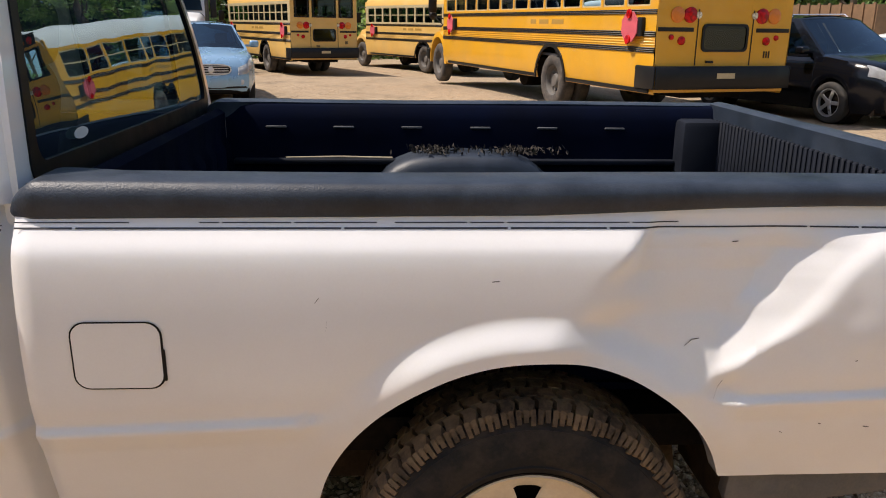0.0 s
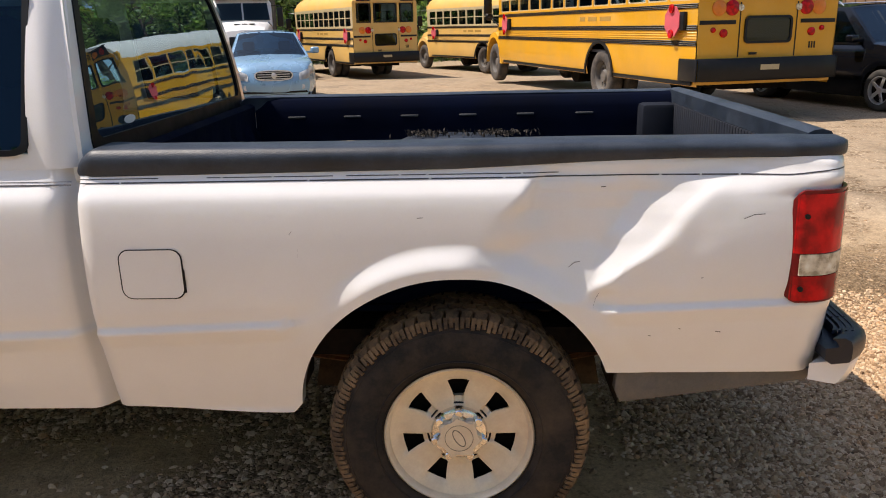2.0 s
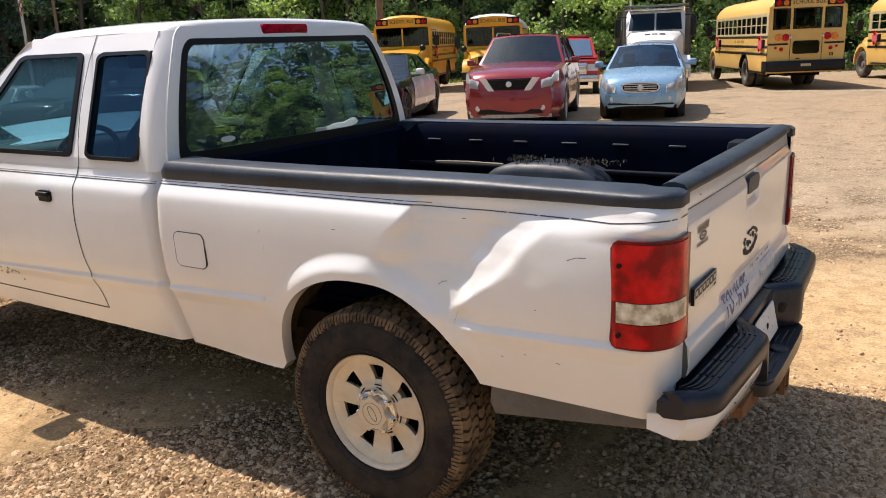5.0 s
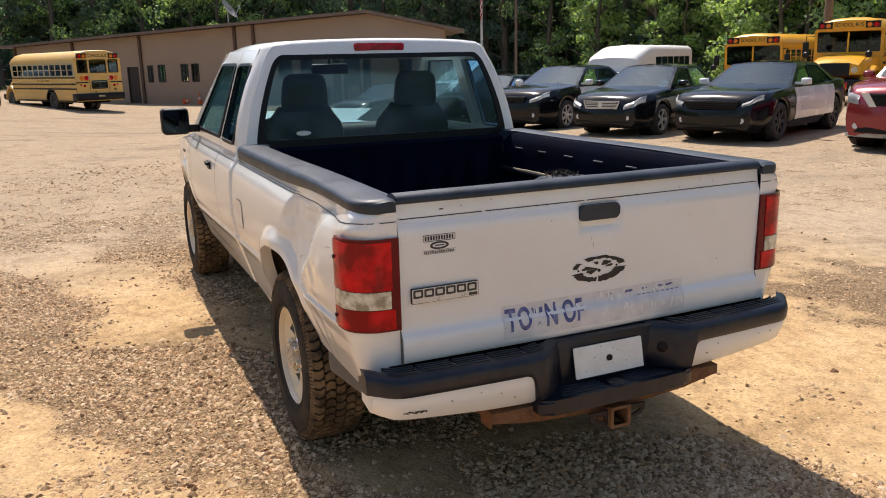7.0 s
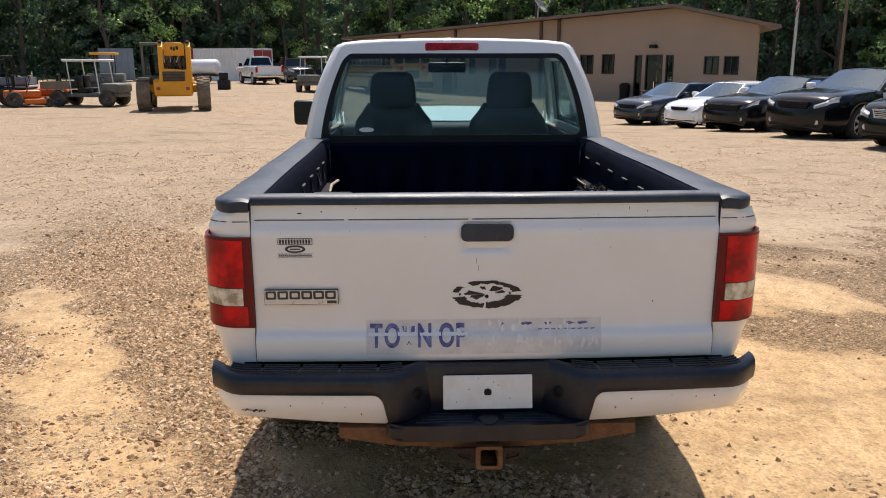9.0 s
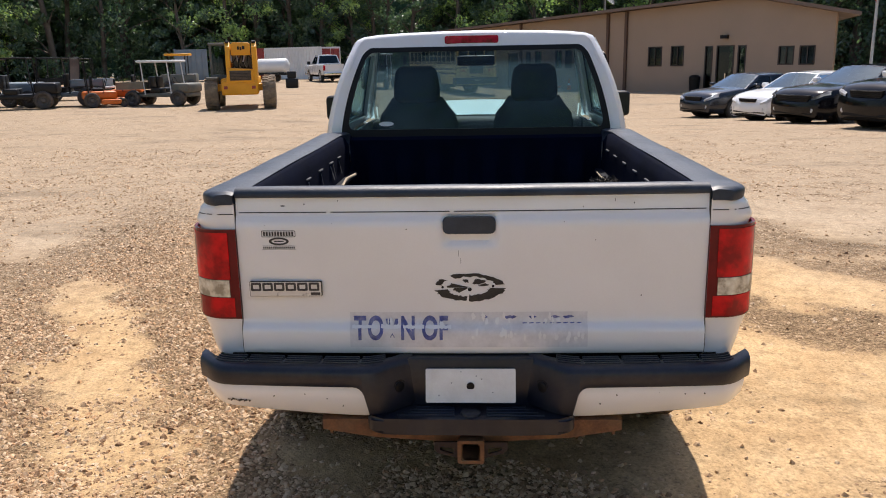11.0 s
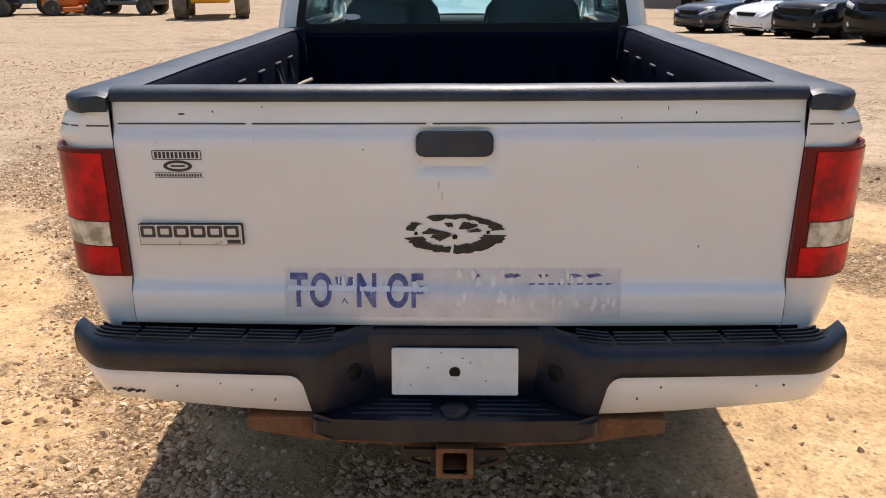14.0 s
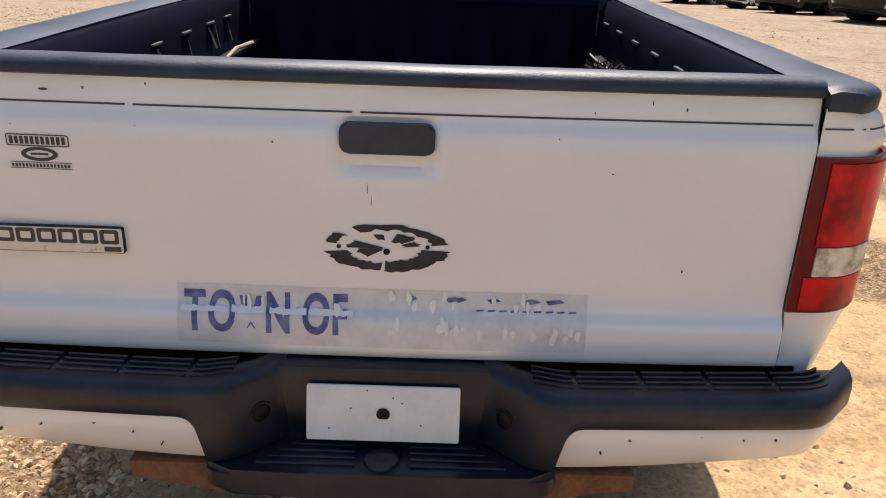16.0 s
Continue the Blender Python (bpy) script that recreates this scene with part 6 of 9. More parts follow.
        for z in (1.235, 1.275, 1.315):
            bb = bmesh.new()
            box(bb, -cowl, 0.0, s * 1.198, s * 1.207, z, z + 0.018, 0.004, 1)
            part("body_rib", bb, yellow, body)
        bb = bmesh.new()
        box(bb, -ov + 0.62, -0.10, s * 1.175, s * 1.205, 0.535, 0.60, 0.01)
        box(bb, -cowl + 0.4, -ov - 0.62, s * 1.175, s * 1.205, 0.535, 0.60, 0.01)
        part("skirt_rail", bb, BUS_BLACK, bus)
        bb = bmesh.new()
        rows = []
        for k in range(17):
            a = math.pi * k / 16
            rows.append([(-ov + r * math.cos(a), s * y, 0.52 + r * math.sin(a)) for r, y in ((0.60, 1.2), (0.60, 1.222), (0.66, 1.222), (0.66, 1.2))])
        grid(bb, rows)
        part("wheel_arch", bb, BUS_BLACK, bus)
        # name on the side, unreadable
        bb = bmesh.new()
        for x0, x1 in ((-4.45, -4.20), (-4.05, -3.65), (-3.50, -3.02)):
            box(bb, x0, x1, s * 1.199, s * 1.2035, 1.53, 1.61)
        part("side_name", bb, surface("dim_name_paint", (0.42, 0.24, 0.05), 0.6), body)
        # dual rear wheels and the front wheel
        big_wheel(bus, -ov, s * 1.02, s)
        big_wheel(bus, -ov, s * 0.70, s)
        big_wheel(bus, -ov - wb, s * 1.02, s)
    # stop arms on the driver's side
    if stop_arms:
        for x, sz in ((-0.62, 0.24), (-cowl + 0.75, 0.22)):
            arm = new("stop_arm")
            arm.parent = bus
            arm["label"] = "faded red folded stop arm"
            bb = bmesh.new()
            slab(bb, [(x + sz * math.cos(math.pi / 8 + math.pi * k / 4), 1.50 + sz * math.sin(math.pi / 8 + math.pi * k / 4)) for k in range(8)], lambda u, v, w: (u, -1.285 + w, v), 0.02)
            part("stop_sign", bb, STOP_PINK, arm)
            for dz in (-0.19, 0.19):
                bb = bmesh.new()
                cyl(bb, (x, -1.298, 1.50 + dz), "y", 0.07, 0.03, 18, bevel=0.006)
                part("stop_lamp", bb, RED_LENS, arm)
            bb = bmesh.new()
            box(bb, x + 0.18, x + 0.32, -1.27, -1.19, 1.36, 1.64, 0.02)
            part("hinge", bb, BUS_BLACK, arm)
    # rear end
    rear = new("rear_end")
    rear.parent = bus
    bb = bmesh.new()
    for y0, y1 in ((-1.19, -1.06), (-0.52, -0.44), (0.44, 0.52), (1.06, 1.19)):
        box(bb, -0.02, 0.012, y0, y1, 1.76, 2.62)
    box(bb, -0.02, 0.010, -1.19, 1.19, 1.76, 1.93)
    box(bb, -0.02, 0.010, -1.17, 1.17, 2.58, 2.66)
    part("rear_frame", bb, yellow, rear)
    def pane(y0, y1, z0, z1, r):
        bb = bmesh.new()
        ring_plate(bb, rounded(y0, y1, z0, z1, r, 4), rounded(y0 + 0.035, y1 - 0.035, z0 + 0.035, z1 - 0.035, r * 0.8, 4), lambda u, v, w: (0.030 - w, u, v), 0.03)
        fr = part("rear_window", bb, BUS_BLACK, rear)
        bb = bmesh.new()
        slab(bb, rounded(y0 + 0.03, y1 - 0.03, z0 + 0.03, z1 - 0.03, r * 0.8, 4), lambda u, v, w: (0.016, u, v))
        part("pane", bb, BUS_GLASS, fr)
    pane(-1.02, -0.56, 1.93, 2.58, 0.08)
    pane(0.56, 1.02, 1.93, 2.58, 0.08)
    pane(-0.41, 0.41, 1.93, 2.58, 0.08)
    pane(-0.41, 0.41, 1.15, 1.56, 0.08)
    bb = bmesh.new()
    for y in (-0.49, 0.49):
        box(bb, 0.0, 0.008, y - 0.008, y + 0.008, 0.95, 2.64)
    box(bb, 0.0, 0.03, -0.30, -0.18, 0.985, 1.02)
    part("door_seam", bb, BUS_BLACK, rear)
    for s in (-1, 1):
        for y, z, r, mt in ((0.86, 1.68, 0.10, AMBER_LENS), (0.64, 1.68, 0.10, RED_LENS), (0.94, 1.36, 0.035, RED_LENS), (0.76, 1.31, 0.055, RED_LENS)):
            bb = bmesh.new()
            lathe(bb, [(r * 1.15, 0.0), (r * 1.15, 0.02), (r, 0.03), (r * 0.7, 0.04), (0, 0.045)], (0.0, s * y, z), "x", 22)
            part("tail_lamp", bb, mt, rear)
        bb = bmesh.new()
        cyl(bb, (0.015, s * 0.50 * 1.0, 1.68), "x", 0.05, 0.03, 14)
        part("reverse_lamp", bb, CLEAR_LENS, rear)
        bb = bmesh.new()
        box(bb, 0.0, 0.012, s * 0.56, s * 1.17, 1.44, 1.50, 0.004)
        part("rear_rail", bb, BUS_BLACK, rear)
    for k in range(3):
        bb = bmesh.new()
        box(bb, 0.0, 0.006, 0.74 + 0.045 * k, 0.765 + 0.045 * k, 1.06, 1.16)
        part("number_bar", bb, BUS_BLACK, rear)
    bb = bmesh.new()
    rows = []
    for y in [-1.20 + 0.1 * k for k in range(25)]:
        o = -0.05 * smooth(0.9, 1.2, abs(y))
        rows.append([(-0.1, y, 0.60), (0.10 + o, y, 0.60), (0.13 + o, y, 0.64), (0.13 + o, y, 0.90), (0.10 + o, y, 0.94), (-0.1, y, 0.94)])
    grid(bb, rows)
    for s in (-1, 1):
        box(bb, -0.45, 0.08, s * 1.20, s * 1.235, 0.60, 0.94, 0.02)
    bmp = part("rear_bumper", bb, BUS_BLACK, bus, "black steel rear bumper")
    bb = bmesh.new()
    box(bb, 0.13, 0.136, -0.16, 0.16, 0.76, 0.84)
    part("plate", bb, FRAME_PALE, bmp)
    # inside, so that the windows do not look into an empty shell
    bb = bmesh.new()
    box(bb, -cowl + 0.05, -0.05, -1.15, 1.15, 0.95, 1.0)
    for k in range(bays):
        x = -0.5 - step_w * k
        for s in (-1, 1):
            box(bb, x - 0.08, x + 0.02, s * 0.35, s * 1.1, 1.0, 1.98, 0.03)
    box(bb, -cowl + 0.02, -cowl + 0.08, -1.15, 1.15, 1.0, 1.75)
    part("interior", bb, INSIDE_DARK, bus)
    bb = bmesh.new()
    box(bb, -ov - wb + 0.3, -0.2, -0.55, 0.55, 0.45, 0.85)
    box(bb, -ov - 0.08, -ov + 0.08, -1.0, 1.0, 0.42, 0.60, 0.05)
    cyl(bb, (-ov - 2.2, 0, 0.5), "y", 0.26, 1.5, 16)
    part("chassis", bb, DARK_VOID, bus)
    # nose
    nose_x = ov + wb + 0.95
    bb = bmesh.new()
    rows = []
    for k in range(13):
        t = k / 12
        x = -cowl - (nose_x - cowl) * t
        w = 1.05 - 0.22 * t
        z = 1.72 - 0.20 * t - 0.10 * smooth(0.8, 1, t)
        rows.append([(x, -w, 1.02), (x, -w, z - 0.22), (x, -w * 0.93, z - 0.08), (x, -w * 0.6, z), (x, 0, z + 0.03), (x, w * 0.6, z), (x, w * 0.93, z - 0.08), (x, w, z - 0.22), (x, w, 1.02)])
    grid(bb, rows)
    bb.faces.new([bb.verts.new(p) for p in rows[-1]])
    part("hood", bb, yellow, bus, smooth=45)
    for s in (-1, 1):
        bb = bmesh.new()
        rows = []
        for k in range(15):
            a = math.pi * (k / 14) * 1.05 - 0.08
            c, sn = math.cos(a), math.sin(a)
            rows.append([(-ov - wb + 0.60 * c, s * 0.80, 0.55 + 0.62 * sn), (-ov - wb + 0.60 * c, s * 1.19, 0.55 + 0.62 * sn), (-ov - wb + 0.70 * c, s * 1.17, 0.55 + 0.75 * sn), (-ov - wb + 0.72 * c, s * 0.95, 0.55 + 0.80 * sn), (-ov - wb + 0.72 * c, s * 0.78, 0.55 + 0.80 * sn)])
        grid(bb, rows)
        part("front_fender", bb, yellow, bus, smooth=50)
        bb = bmesh.new()
        cyl(bb, (-nose_x - 0.0, s * 0.66, 1.18), "x", 0.11, 0.06, 18, bevel=0.01)
        part("headlamp", bb, CLEAR_LENS, bus)
        # mirrors
        bb = bmesh.new()
        box(bb, -cowl - 0.28, -cowl - 0.20, s * 1.32, s * 1.54, 1.78, 2.20, 0.03)
        tube(bb, [(-cowl, s * 1.18, 2.4), (-cowl - 0.24, s * 1.42, 2.42), (-cowl - 0.24, s * 1.42, 1.70), (-cowl, s * 1.18, 1.62)], 0.018, 6)
        part("mirror", bb, BUS_BLACK, bus)
        bb = bmesh.new()
        lathe(bb, [(0.0, -0.06), (0.08, -0.045), (0.12, 0.0), (0.08, 0.045), (0.0, 0.06)], (-nose_x + 0.1, s * 1.05, 1.72), "x", 14)
        tube(bb, [(-nose_x + 0.1, s * 1.05, 1.70), (-nose_x + 0.35, s * 0.8, 1.45)], 0.015, 6)
        part("crossover_mirror", bb, BUS_BLACK, bus)
    bb = bmesh.new()
    box(bb, -nose_x - 0.03, -nose_x + 0.02, -0.50, 0.50, 0.98, 1.42, 0.02)
    for k in range(7):
        box(bb, -nose_x - 0.045, -nose_x - 0.028, -0.46, 0.46, 1.02 + 0.055 * k, 1.045 + 0.055 * k)
    part("grille", bb, BUS_BLACK, bus)
    bb = bmesh.new()
    box(bb, -nose_x - 0.16, -nose_x + 0.02, -1.15, 1.15, 0.55, 0.85, 0.04, 3)
    part("front_bumper", bb, BUS_BLACK, bus)
    # windscreen
    bb = bmesh.new()
    ring_plate(bb, rounded(-1.18, 1.18, 1.72, 2.62, 0.06, 3), rounded(-1.08, 1.08, 1.80, 2.54, 0.06, 3), lambda u, v, w: (-cowl - 0.02 - 0.10 * (v - 1.72) + w, u, v), 0.05)
    box(bb, -cowl - 0.09, -cowl - 0.03, -0.03, 0.03, 1.76, 2.58)
    wf = part("windscreen_frame", bb, yellow, bus)
    bb = bmesh.new()
    slab(bb, rounded(-1.09, 1.09, 1.79, 2.55, 0.06, 3), lambda u, v, w: (-cowl - 0.012 - 0.10 * (v - 1.72), u, v))
    part("windscreen", bb, BUS_GLASS, wf)
    return bus


def set_down(ob, x, y, yaw, dz=0.0):
    ob.matrix_basis = pose(x, y, ground_z(x, y) + dz, 0, 0, yaw)
    return ob


bus_near = school_bus("bright yellow school bus with black rails and folded stop arms", BUS_YELLOW, BUS_WHITE, bays=13, wb=7.0, ov=3.5)
set_down(bus_near, 4.66, 9.8, -75)
bus_pale = school_bus("sun-faded yellow school bus with pale sides, parked before the trees", BUS_FADED, BUS_FADED, bays=11, wb=5.4)
set_down(bus_pale, -2.75, 25.7, -64)
tagged(copy_thing(bus_pale, pose(3.1, 26.2, ground_z(3.1, 26.2), 0, 0, -62)), "sun-faded yellow school bus standing behind a brighter bus")
bus_plain = school_bus("old yellow school bus parked before the tan building", BUS_FADED, BUS_FADED, bays=11, wb=5.4, stop_arms=False)
set_down(bus_plain, -40.95, -0.3, 24)
bus_front = school_bus("yellow school bus facing the lot, nose forward before the trees", BUS_YELLOW, BUS_YELLOW, bays=11, wb=4.9)
set_down(bus_front, -24.4, 30.4, 113)
tagged(copy_thing(bus_front, pose(-20.8, 31.2, ground_z(-15, 21), 0, 0, 114)), "yellow school bus facing the lot behind the patrol car")
bus_white_top = school_bus("yellow school bus with a white roof behind the red car", BUS_YELLOW, BUS_WHITE, bays=11, wb=4.9)
set_down(bus_white_top, -17.5, 32.6, 115)

# ---- parked cars ----
CAR_GLASS = glass("car_glass", (0.13, 0.21, 0.25), 0.01, 1.5, 0.002, (0.70, 0.88, 1.0))
CAR_SIDE_GLASS = glass("car_side_glass", (0.09, 0.13, 0.16), 0.01, 0.55, 0.002, (0.70, 0.88, 1.0))
CAR_DARK_GLASS = glass("dark_car_glass", (0.05, 0.08, 0.10), 0.01, 0.5, 0.004)
CAR_TYRE = surface("car_tyre", (0.03, 0.029, 0.028), 0.85, vary=0.2, scale=8, fine=90, dust=0.3, dust_colour=(0.2, 0.16, 0.12))
CAR_RIM = surface("silver_car_rim", (0.55, 0.55, 0.55), 0.3, metal=0.6, vary=0.1, scale=8, fine=60, dust=0.2)
STEEL_RIM = surface("black_steel_rim", (0.03, 0.03, 0.03), 0.5, vary=0.2, scale=8, fine=60)
LAMP_GLASS = surface("headlamp", (0.60, 0.61, 0.62), 0.12, vary=0.15, scale=14, fine=60, coat=0.8)
PAINTS = {
    "blue": surface("light_blue_metallic", (0.22, 0.40, 0.58), 0.28, metal=0.25, vary=0.04, scale=2, fine=150, coat=0.6, dust=0.15),
    "red": surface("deep_red_metallic", (0.24, 0.006, 0.018), 0.22, metal=0.2, vary=0.05, scale=2, fine=150, coat=0.8),
    "bright_red": surface("bright_red_paint", (0.50, 0.02, 0.025), 0.3, vary=0.05, scale=2, fine=150, coat=0.5),
    "black": surface("black_car_paint", (0.004, 0.0045, 0.007), 0.16, vary=0.15, scale=2, fine=150, coat=0.22, spec=0.25),
    "navy": surface("dark_blue_grey_paint", (0.014, 0.019, 0.030), 0.22, metal=0.2, vary=0.1, scale=2, fine=150, coat=0.35),
    "white": surface("white_car_paint", (0.80, 0.80, 0.79), 0.25, vary=0.03, scale=2, fine=150, coat=0.7, dust=0.1),
}


def car_wheel(parent, x, y, side, r, style):
    w = new("wheel")
    w.parent = parent
    w.matrix_basis = pose(x, y, r, 0, 0, 0 if side < 0 else 180)
    bb = bmesh.new()
    lathe(bb, [(r * 0.66, -0.085), (r * 0.72, -0.105), (r * 0.92, -0.105), (r * 0.985, -0.085), (r, -0.06), (r, 0.07), (r * 0.97, 0.10), (r * 0.66, 0.10)], (0, 0, 0), "y", 36)
    part("tyre", bb, CAR_TYRE, w, smooth=50)
    bb = bmesh.new()
    mat = STEEL_RIM if style == "steel" else CAR_RIM
    lathe(bb, [(r * 0.67, -0.085), (r * 0.69, -0.098), (r * 0.64, -0.095), (r * 0.61, -0.06), (r * 0.60, 0.05)], (0, 0, 0), "y", 36)
    n = 5 if style == "five" else 10 if style == "ten" else 7
    for k in range(n):
        a = 2 * math.pi * k / n
        m = Euler((0, a, 0)).to_matrix().to_4x4()
        box(bb, 0.03, r * 0.64, -0.085, -0.06, -0.030 if n < 10 else -0.016, 0.030 if n < 10 else 0.016, 0.008, 1, m=m)
    cyl(bb, (0, -0.075, 0), "y", r * 0.17, 0.035, 16, bevel=0.006)
    part("rim", bb, mat, w, smooth=40)
    bb = bmesh.new()
    cyl(bb, (0, -0.02, 0), "y", r * 0.6, 0.05, 20)
    part("brake_disc", bb, DARK_VOID, w)


def car(name, label, category, paint, L=4.7, W=1.82, H=1.47, wb=2.8, r=0.33, hood=0.92, belt=0.95, deck=1.02, cowl=-0.95, roof_f=-0.15, roof_r=0.95, tail=1.75,
        front_over=0.92, glass_mat=None, rims="five", grille=(0.42, 0.62, 0.48), chrome=False, lamp=(0.30, 0.66, 0.14), doors=None, roof_paint=None, rails=False, low_bar=None, face=""):
    """Middle of the wheelbase on the ground at the origin; nose towards -x."""
    c = thing(name, label, category, "cars parked in the lot")
    glass_mat = glass_mat or CAR_GLASS
    xf = -wb / 2 - front_over
    xr = xf + L
    hw = W / 2
    def top(x):
        return curve([(xf, hood - 0.26), (xf + 0.10, hood - 0.14), (xf + 0.40, hood - 0.06), (cowl, hood + 0.04), (cowl + 0.3, belt), (0.6, belt + 0.02), (tail, deck), (xr - 0.25, deck - 0.02), (xr, deck - 0.10)], x)
    def plan(x):
        f = 1 - 0.20 * (1 - smooth(xf, xf + 0.75, x)) ** 2 - 0.14 * smooth(xr - 0.7, xr, x) ** 2
        return hw * f
    def low(x):
        z = 0.20 + 0.05 * (1 - smooth(xf, xf + 0.4, x)) + 0.08 * smooth(xr - 0.5, xr, x)
        for cx in (-wb / 2, wb / 2):
            u = (x - cx) / (r * 1.17)
            if abs(u) < 1:
                z = max(z, r + r * 1.17 * math.sqrt(1 - u * u))
        return z
    xs = [xf, xf + 0.03, xf + 0.08, xf + 0.18]
    for cx in (-wb / 2, wb / 2):
        xs += [cx - r * 1.168 * math.cos(math.pi * k / 14) for k in range(15)]
    xs += [x for x in [xf + 0.3 + 0.22 * k for k in range(int(L / 0.22))] if all(abs(x - cx) > r * 1.2 for cx in (-wb / 2, wb / 2))]
    xs += [xr - 0.15, xr - 0.06, xr]
    xs = sorted({round(x, 4) for x in xs if xf <= x <= xr})
    bb = bmesh.new()
    rows = []
    for x in xs:
        w, z1, z0 = plan(x), top(x), low(x)
        zm = 0.20 + (z1 - 0.20) * 0.58
        prof = lambda z: w * (0.93 + 0.07 * smooth(0.20, 0.45, z)) * (1 - 0.07 * smooth(zm, z1, z) ** 2)
        side = [z0 + (z1 - 0.035 - z0) * k / 6 for k in range(7)]
        rows.append([(x, -prof(z) * (0.97 if k == 0 else 1), z) for k, z in enumerate(side)] + [(x, -w * 0.86, z1 - 0.005), (x, -w * 0.55, z1 + 0.02), (x, 0, z1 + 0.035), (x, w * 0.55, z1 + 0.02), (x, w * 0.86, z1 - 0.005)] + [(x, prof(z) * (0.97 if k == 6 else 1), z) for k, z in zip(range(7), side[::-1])])
    grid(bb, rows)
    bow = 0.13
    for row, way in ((rows[0], -1), (rows[-1], 1)):
        cap = []
        for k in range(7):
            l, q = row[k], row[18 - k]
            tuck = 0.06 * (1 - smooth(0, 2, k)) + 0.05 * smooth(4, 6, k)
            cap.append([(l[0] + way * (bow * (1 - u * u) - tuck * (1 - u * u)), l[1] + (q[1] - l[1]) * (u + 1) / 2, l[2] + (q[2] - l[2]) * (u + 1) / 2) for u in [-1 + j / 6 for j in range(13)]])
        top_w = abs(row[7][1])
        cap.append([(row[7][0] + way * 0.035 * (1 - u * u), u * top_w, row[7][2] + 0.035 * (1 - u * u)) for u in [-1 + j / 6 for j in range(13)]])
        grid(bb, cap)
    bmesh.ops.remove_doubles(bb, verts=bb.verts, dist=0.0005)
    part("body", bb, paint, c, smooth=50)
    def front_x(y):
        u = min(1.0, abs(y) / (plan(xf) * 0.97))
        return xf - (bow - 0.02) * (1 - u * u)
    bb = bmesh.new()
    box(bb, xf + 0.15, xr - 0.15, -hw * 0.80, hw * 0.80, 0.19, 0.45)
    for cx in (-wb / 2, wb / 2):
        for s in (-1, 1):
            cyl(bb, (cx, s * hw * 0.68, r + 0.04), "y", r * 1.22, hw * 0.30, 20)
    part("underbody", bb, DARK_VOID, c)
    # greenhouse
    wB, wR = hw * 0.93, hw * 0.70
    zB, zR = belt - 0.02, H
    bA, bD = cowl, tail
    def side_pt(s):
        def f(u, v, w):
            x0, x1 = bA + (roof_f - bA) * v, bD + (roof_r - bD) * v
            y = wB + (wR - wB) * (v ** 1.4)
            return (x0 + (x1 - x0) * u, s * (y - w), zB + (zR - 0.06 - zB) * v)
        return f
    split = (0.04 - bA) / (bD - bA) + 0.06
    for s in (-1, 1):
        for u0, u1 in ((0.0, split), (split, 1.0)):
            bb = bmesh.new()
            ring_plate(bb, [(u0, 0), (u1, 0), (u1, 1), (u0, 1)], [(u0 + (0.075 if u0 == 0 else 0.018), 0.06), (u1 - (0.11 if u1 == 1 else 0.018), 0.06), (u1 - (0.13 if u1 == 1 else 0.018), 0.90), (u0 + (0.075 if u0 == 0 else 0.018), 0.90)], side_pt(s), 0.03)
            fr = part("window_frame", bb, roof_paint or paint, c)
            bb = bmesh.new()
            slab(bb, [(u0 + 0.02, 0.03), (u1 - 0.03, 0.03), (u1 - 0.05, 0.93), (u0 + 0.03, 0.93)], lambda u, v, w: side_pt(s)(u, v, 0.012))
            part("side_glass", bb, CAR_SIDE_GLASS if glass_mat is CAR_GLASS else glass_mat, fr)
        bb = bmesh.new()
        box(bb, cowl + 0.22, cowl + 0.40, s * (hw + 0.02), s * (hw + 0.19), belt + 0.02, belt + 0.15, 0.04, 3)
        box(bb, cowl + 0.26, cowl + 0.36, s * (hw - 0.10), s * (hw + 0.05), belt + 0.03, belt + 0.07)
        part("door_mirror", bb, doors or paint, c)
        bb = bmesh.new()
        for x in (split * (bD - bA) + bA, cowl + 0.12, bD - 0.42):
            rows = []
            for k in range(9):
                z = 0.32 + (belt - 0.10 - 0.32) * k / 8
                zm = 0.20 + (top(x) - 0.20) * 0.58
                y = plan(x) * (0.93 + 0.07 * smooth(0.20, 0.45, z)) * (1 - 0.07 * smooth(zm, top(x), z) ** 2) + 0.003
                rows.append([(x - 0.004, s * y, z), (x + 0.004, s * y, z)])
            grid(bb, rows)
        part("door_gap", bb, BLACK_TRIM, c)
        if doors:
            bb = bmesh.new()
            rows = []
            for x in [cowl + 0.14 + (bD - 0.45 - cowl - 0.14) * k / 10 for k in range(11)]:
                row = []
                for k in range(9):
                    z = 0.36 + (belt - 0.03 - 0.36) * k / 8
                    zm = 0.20 + (top(x) - 0.20) * 0.58
                    y = plan(x) * (0.93 + 0.07 * smooth(0.20, 0.45, z)) * (1 - 0.07 * smooth(zm, top(x), z) ** 2) + 0.006
                    row.append((x, s * y, z))
                rows.append(row)
            grid(bb, rows)
            part("door_panel", bb, doors, c, "white door panel")
    # windscreen and rear window
    for xa, xb_, nm in ((bA, roof_f, "windscreen"), (bD, roof_r, "rear_window")):
        sgnx = -1 if xa < xb_ else 1
        def scr(u, v, w):
            half = wB + (wR - wB) * (v ** 1.4)
            bow = 0.10 * (1 - u * u) * (1 - 0.5 * v)
            return (xa + (xb_ - xa) * v + sgnx * (bow - w), u * half, zB + (zR - 0.06 - zB) * v + 0.04 * v * (1 - u * u))
        bb = bmesh.new()
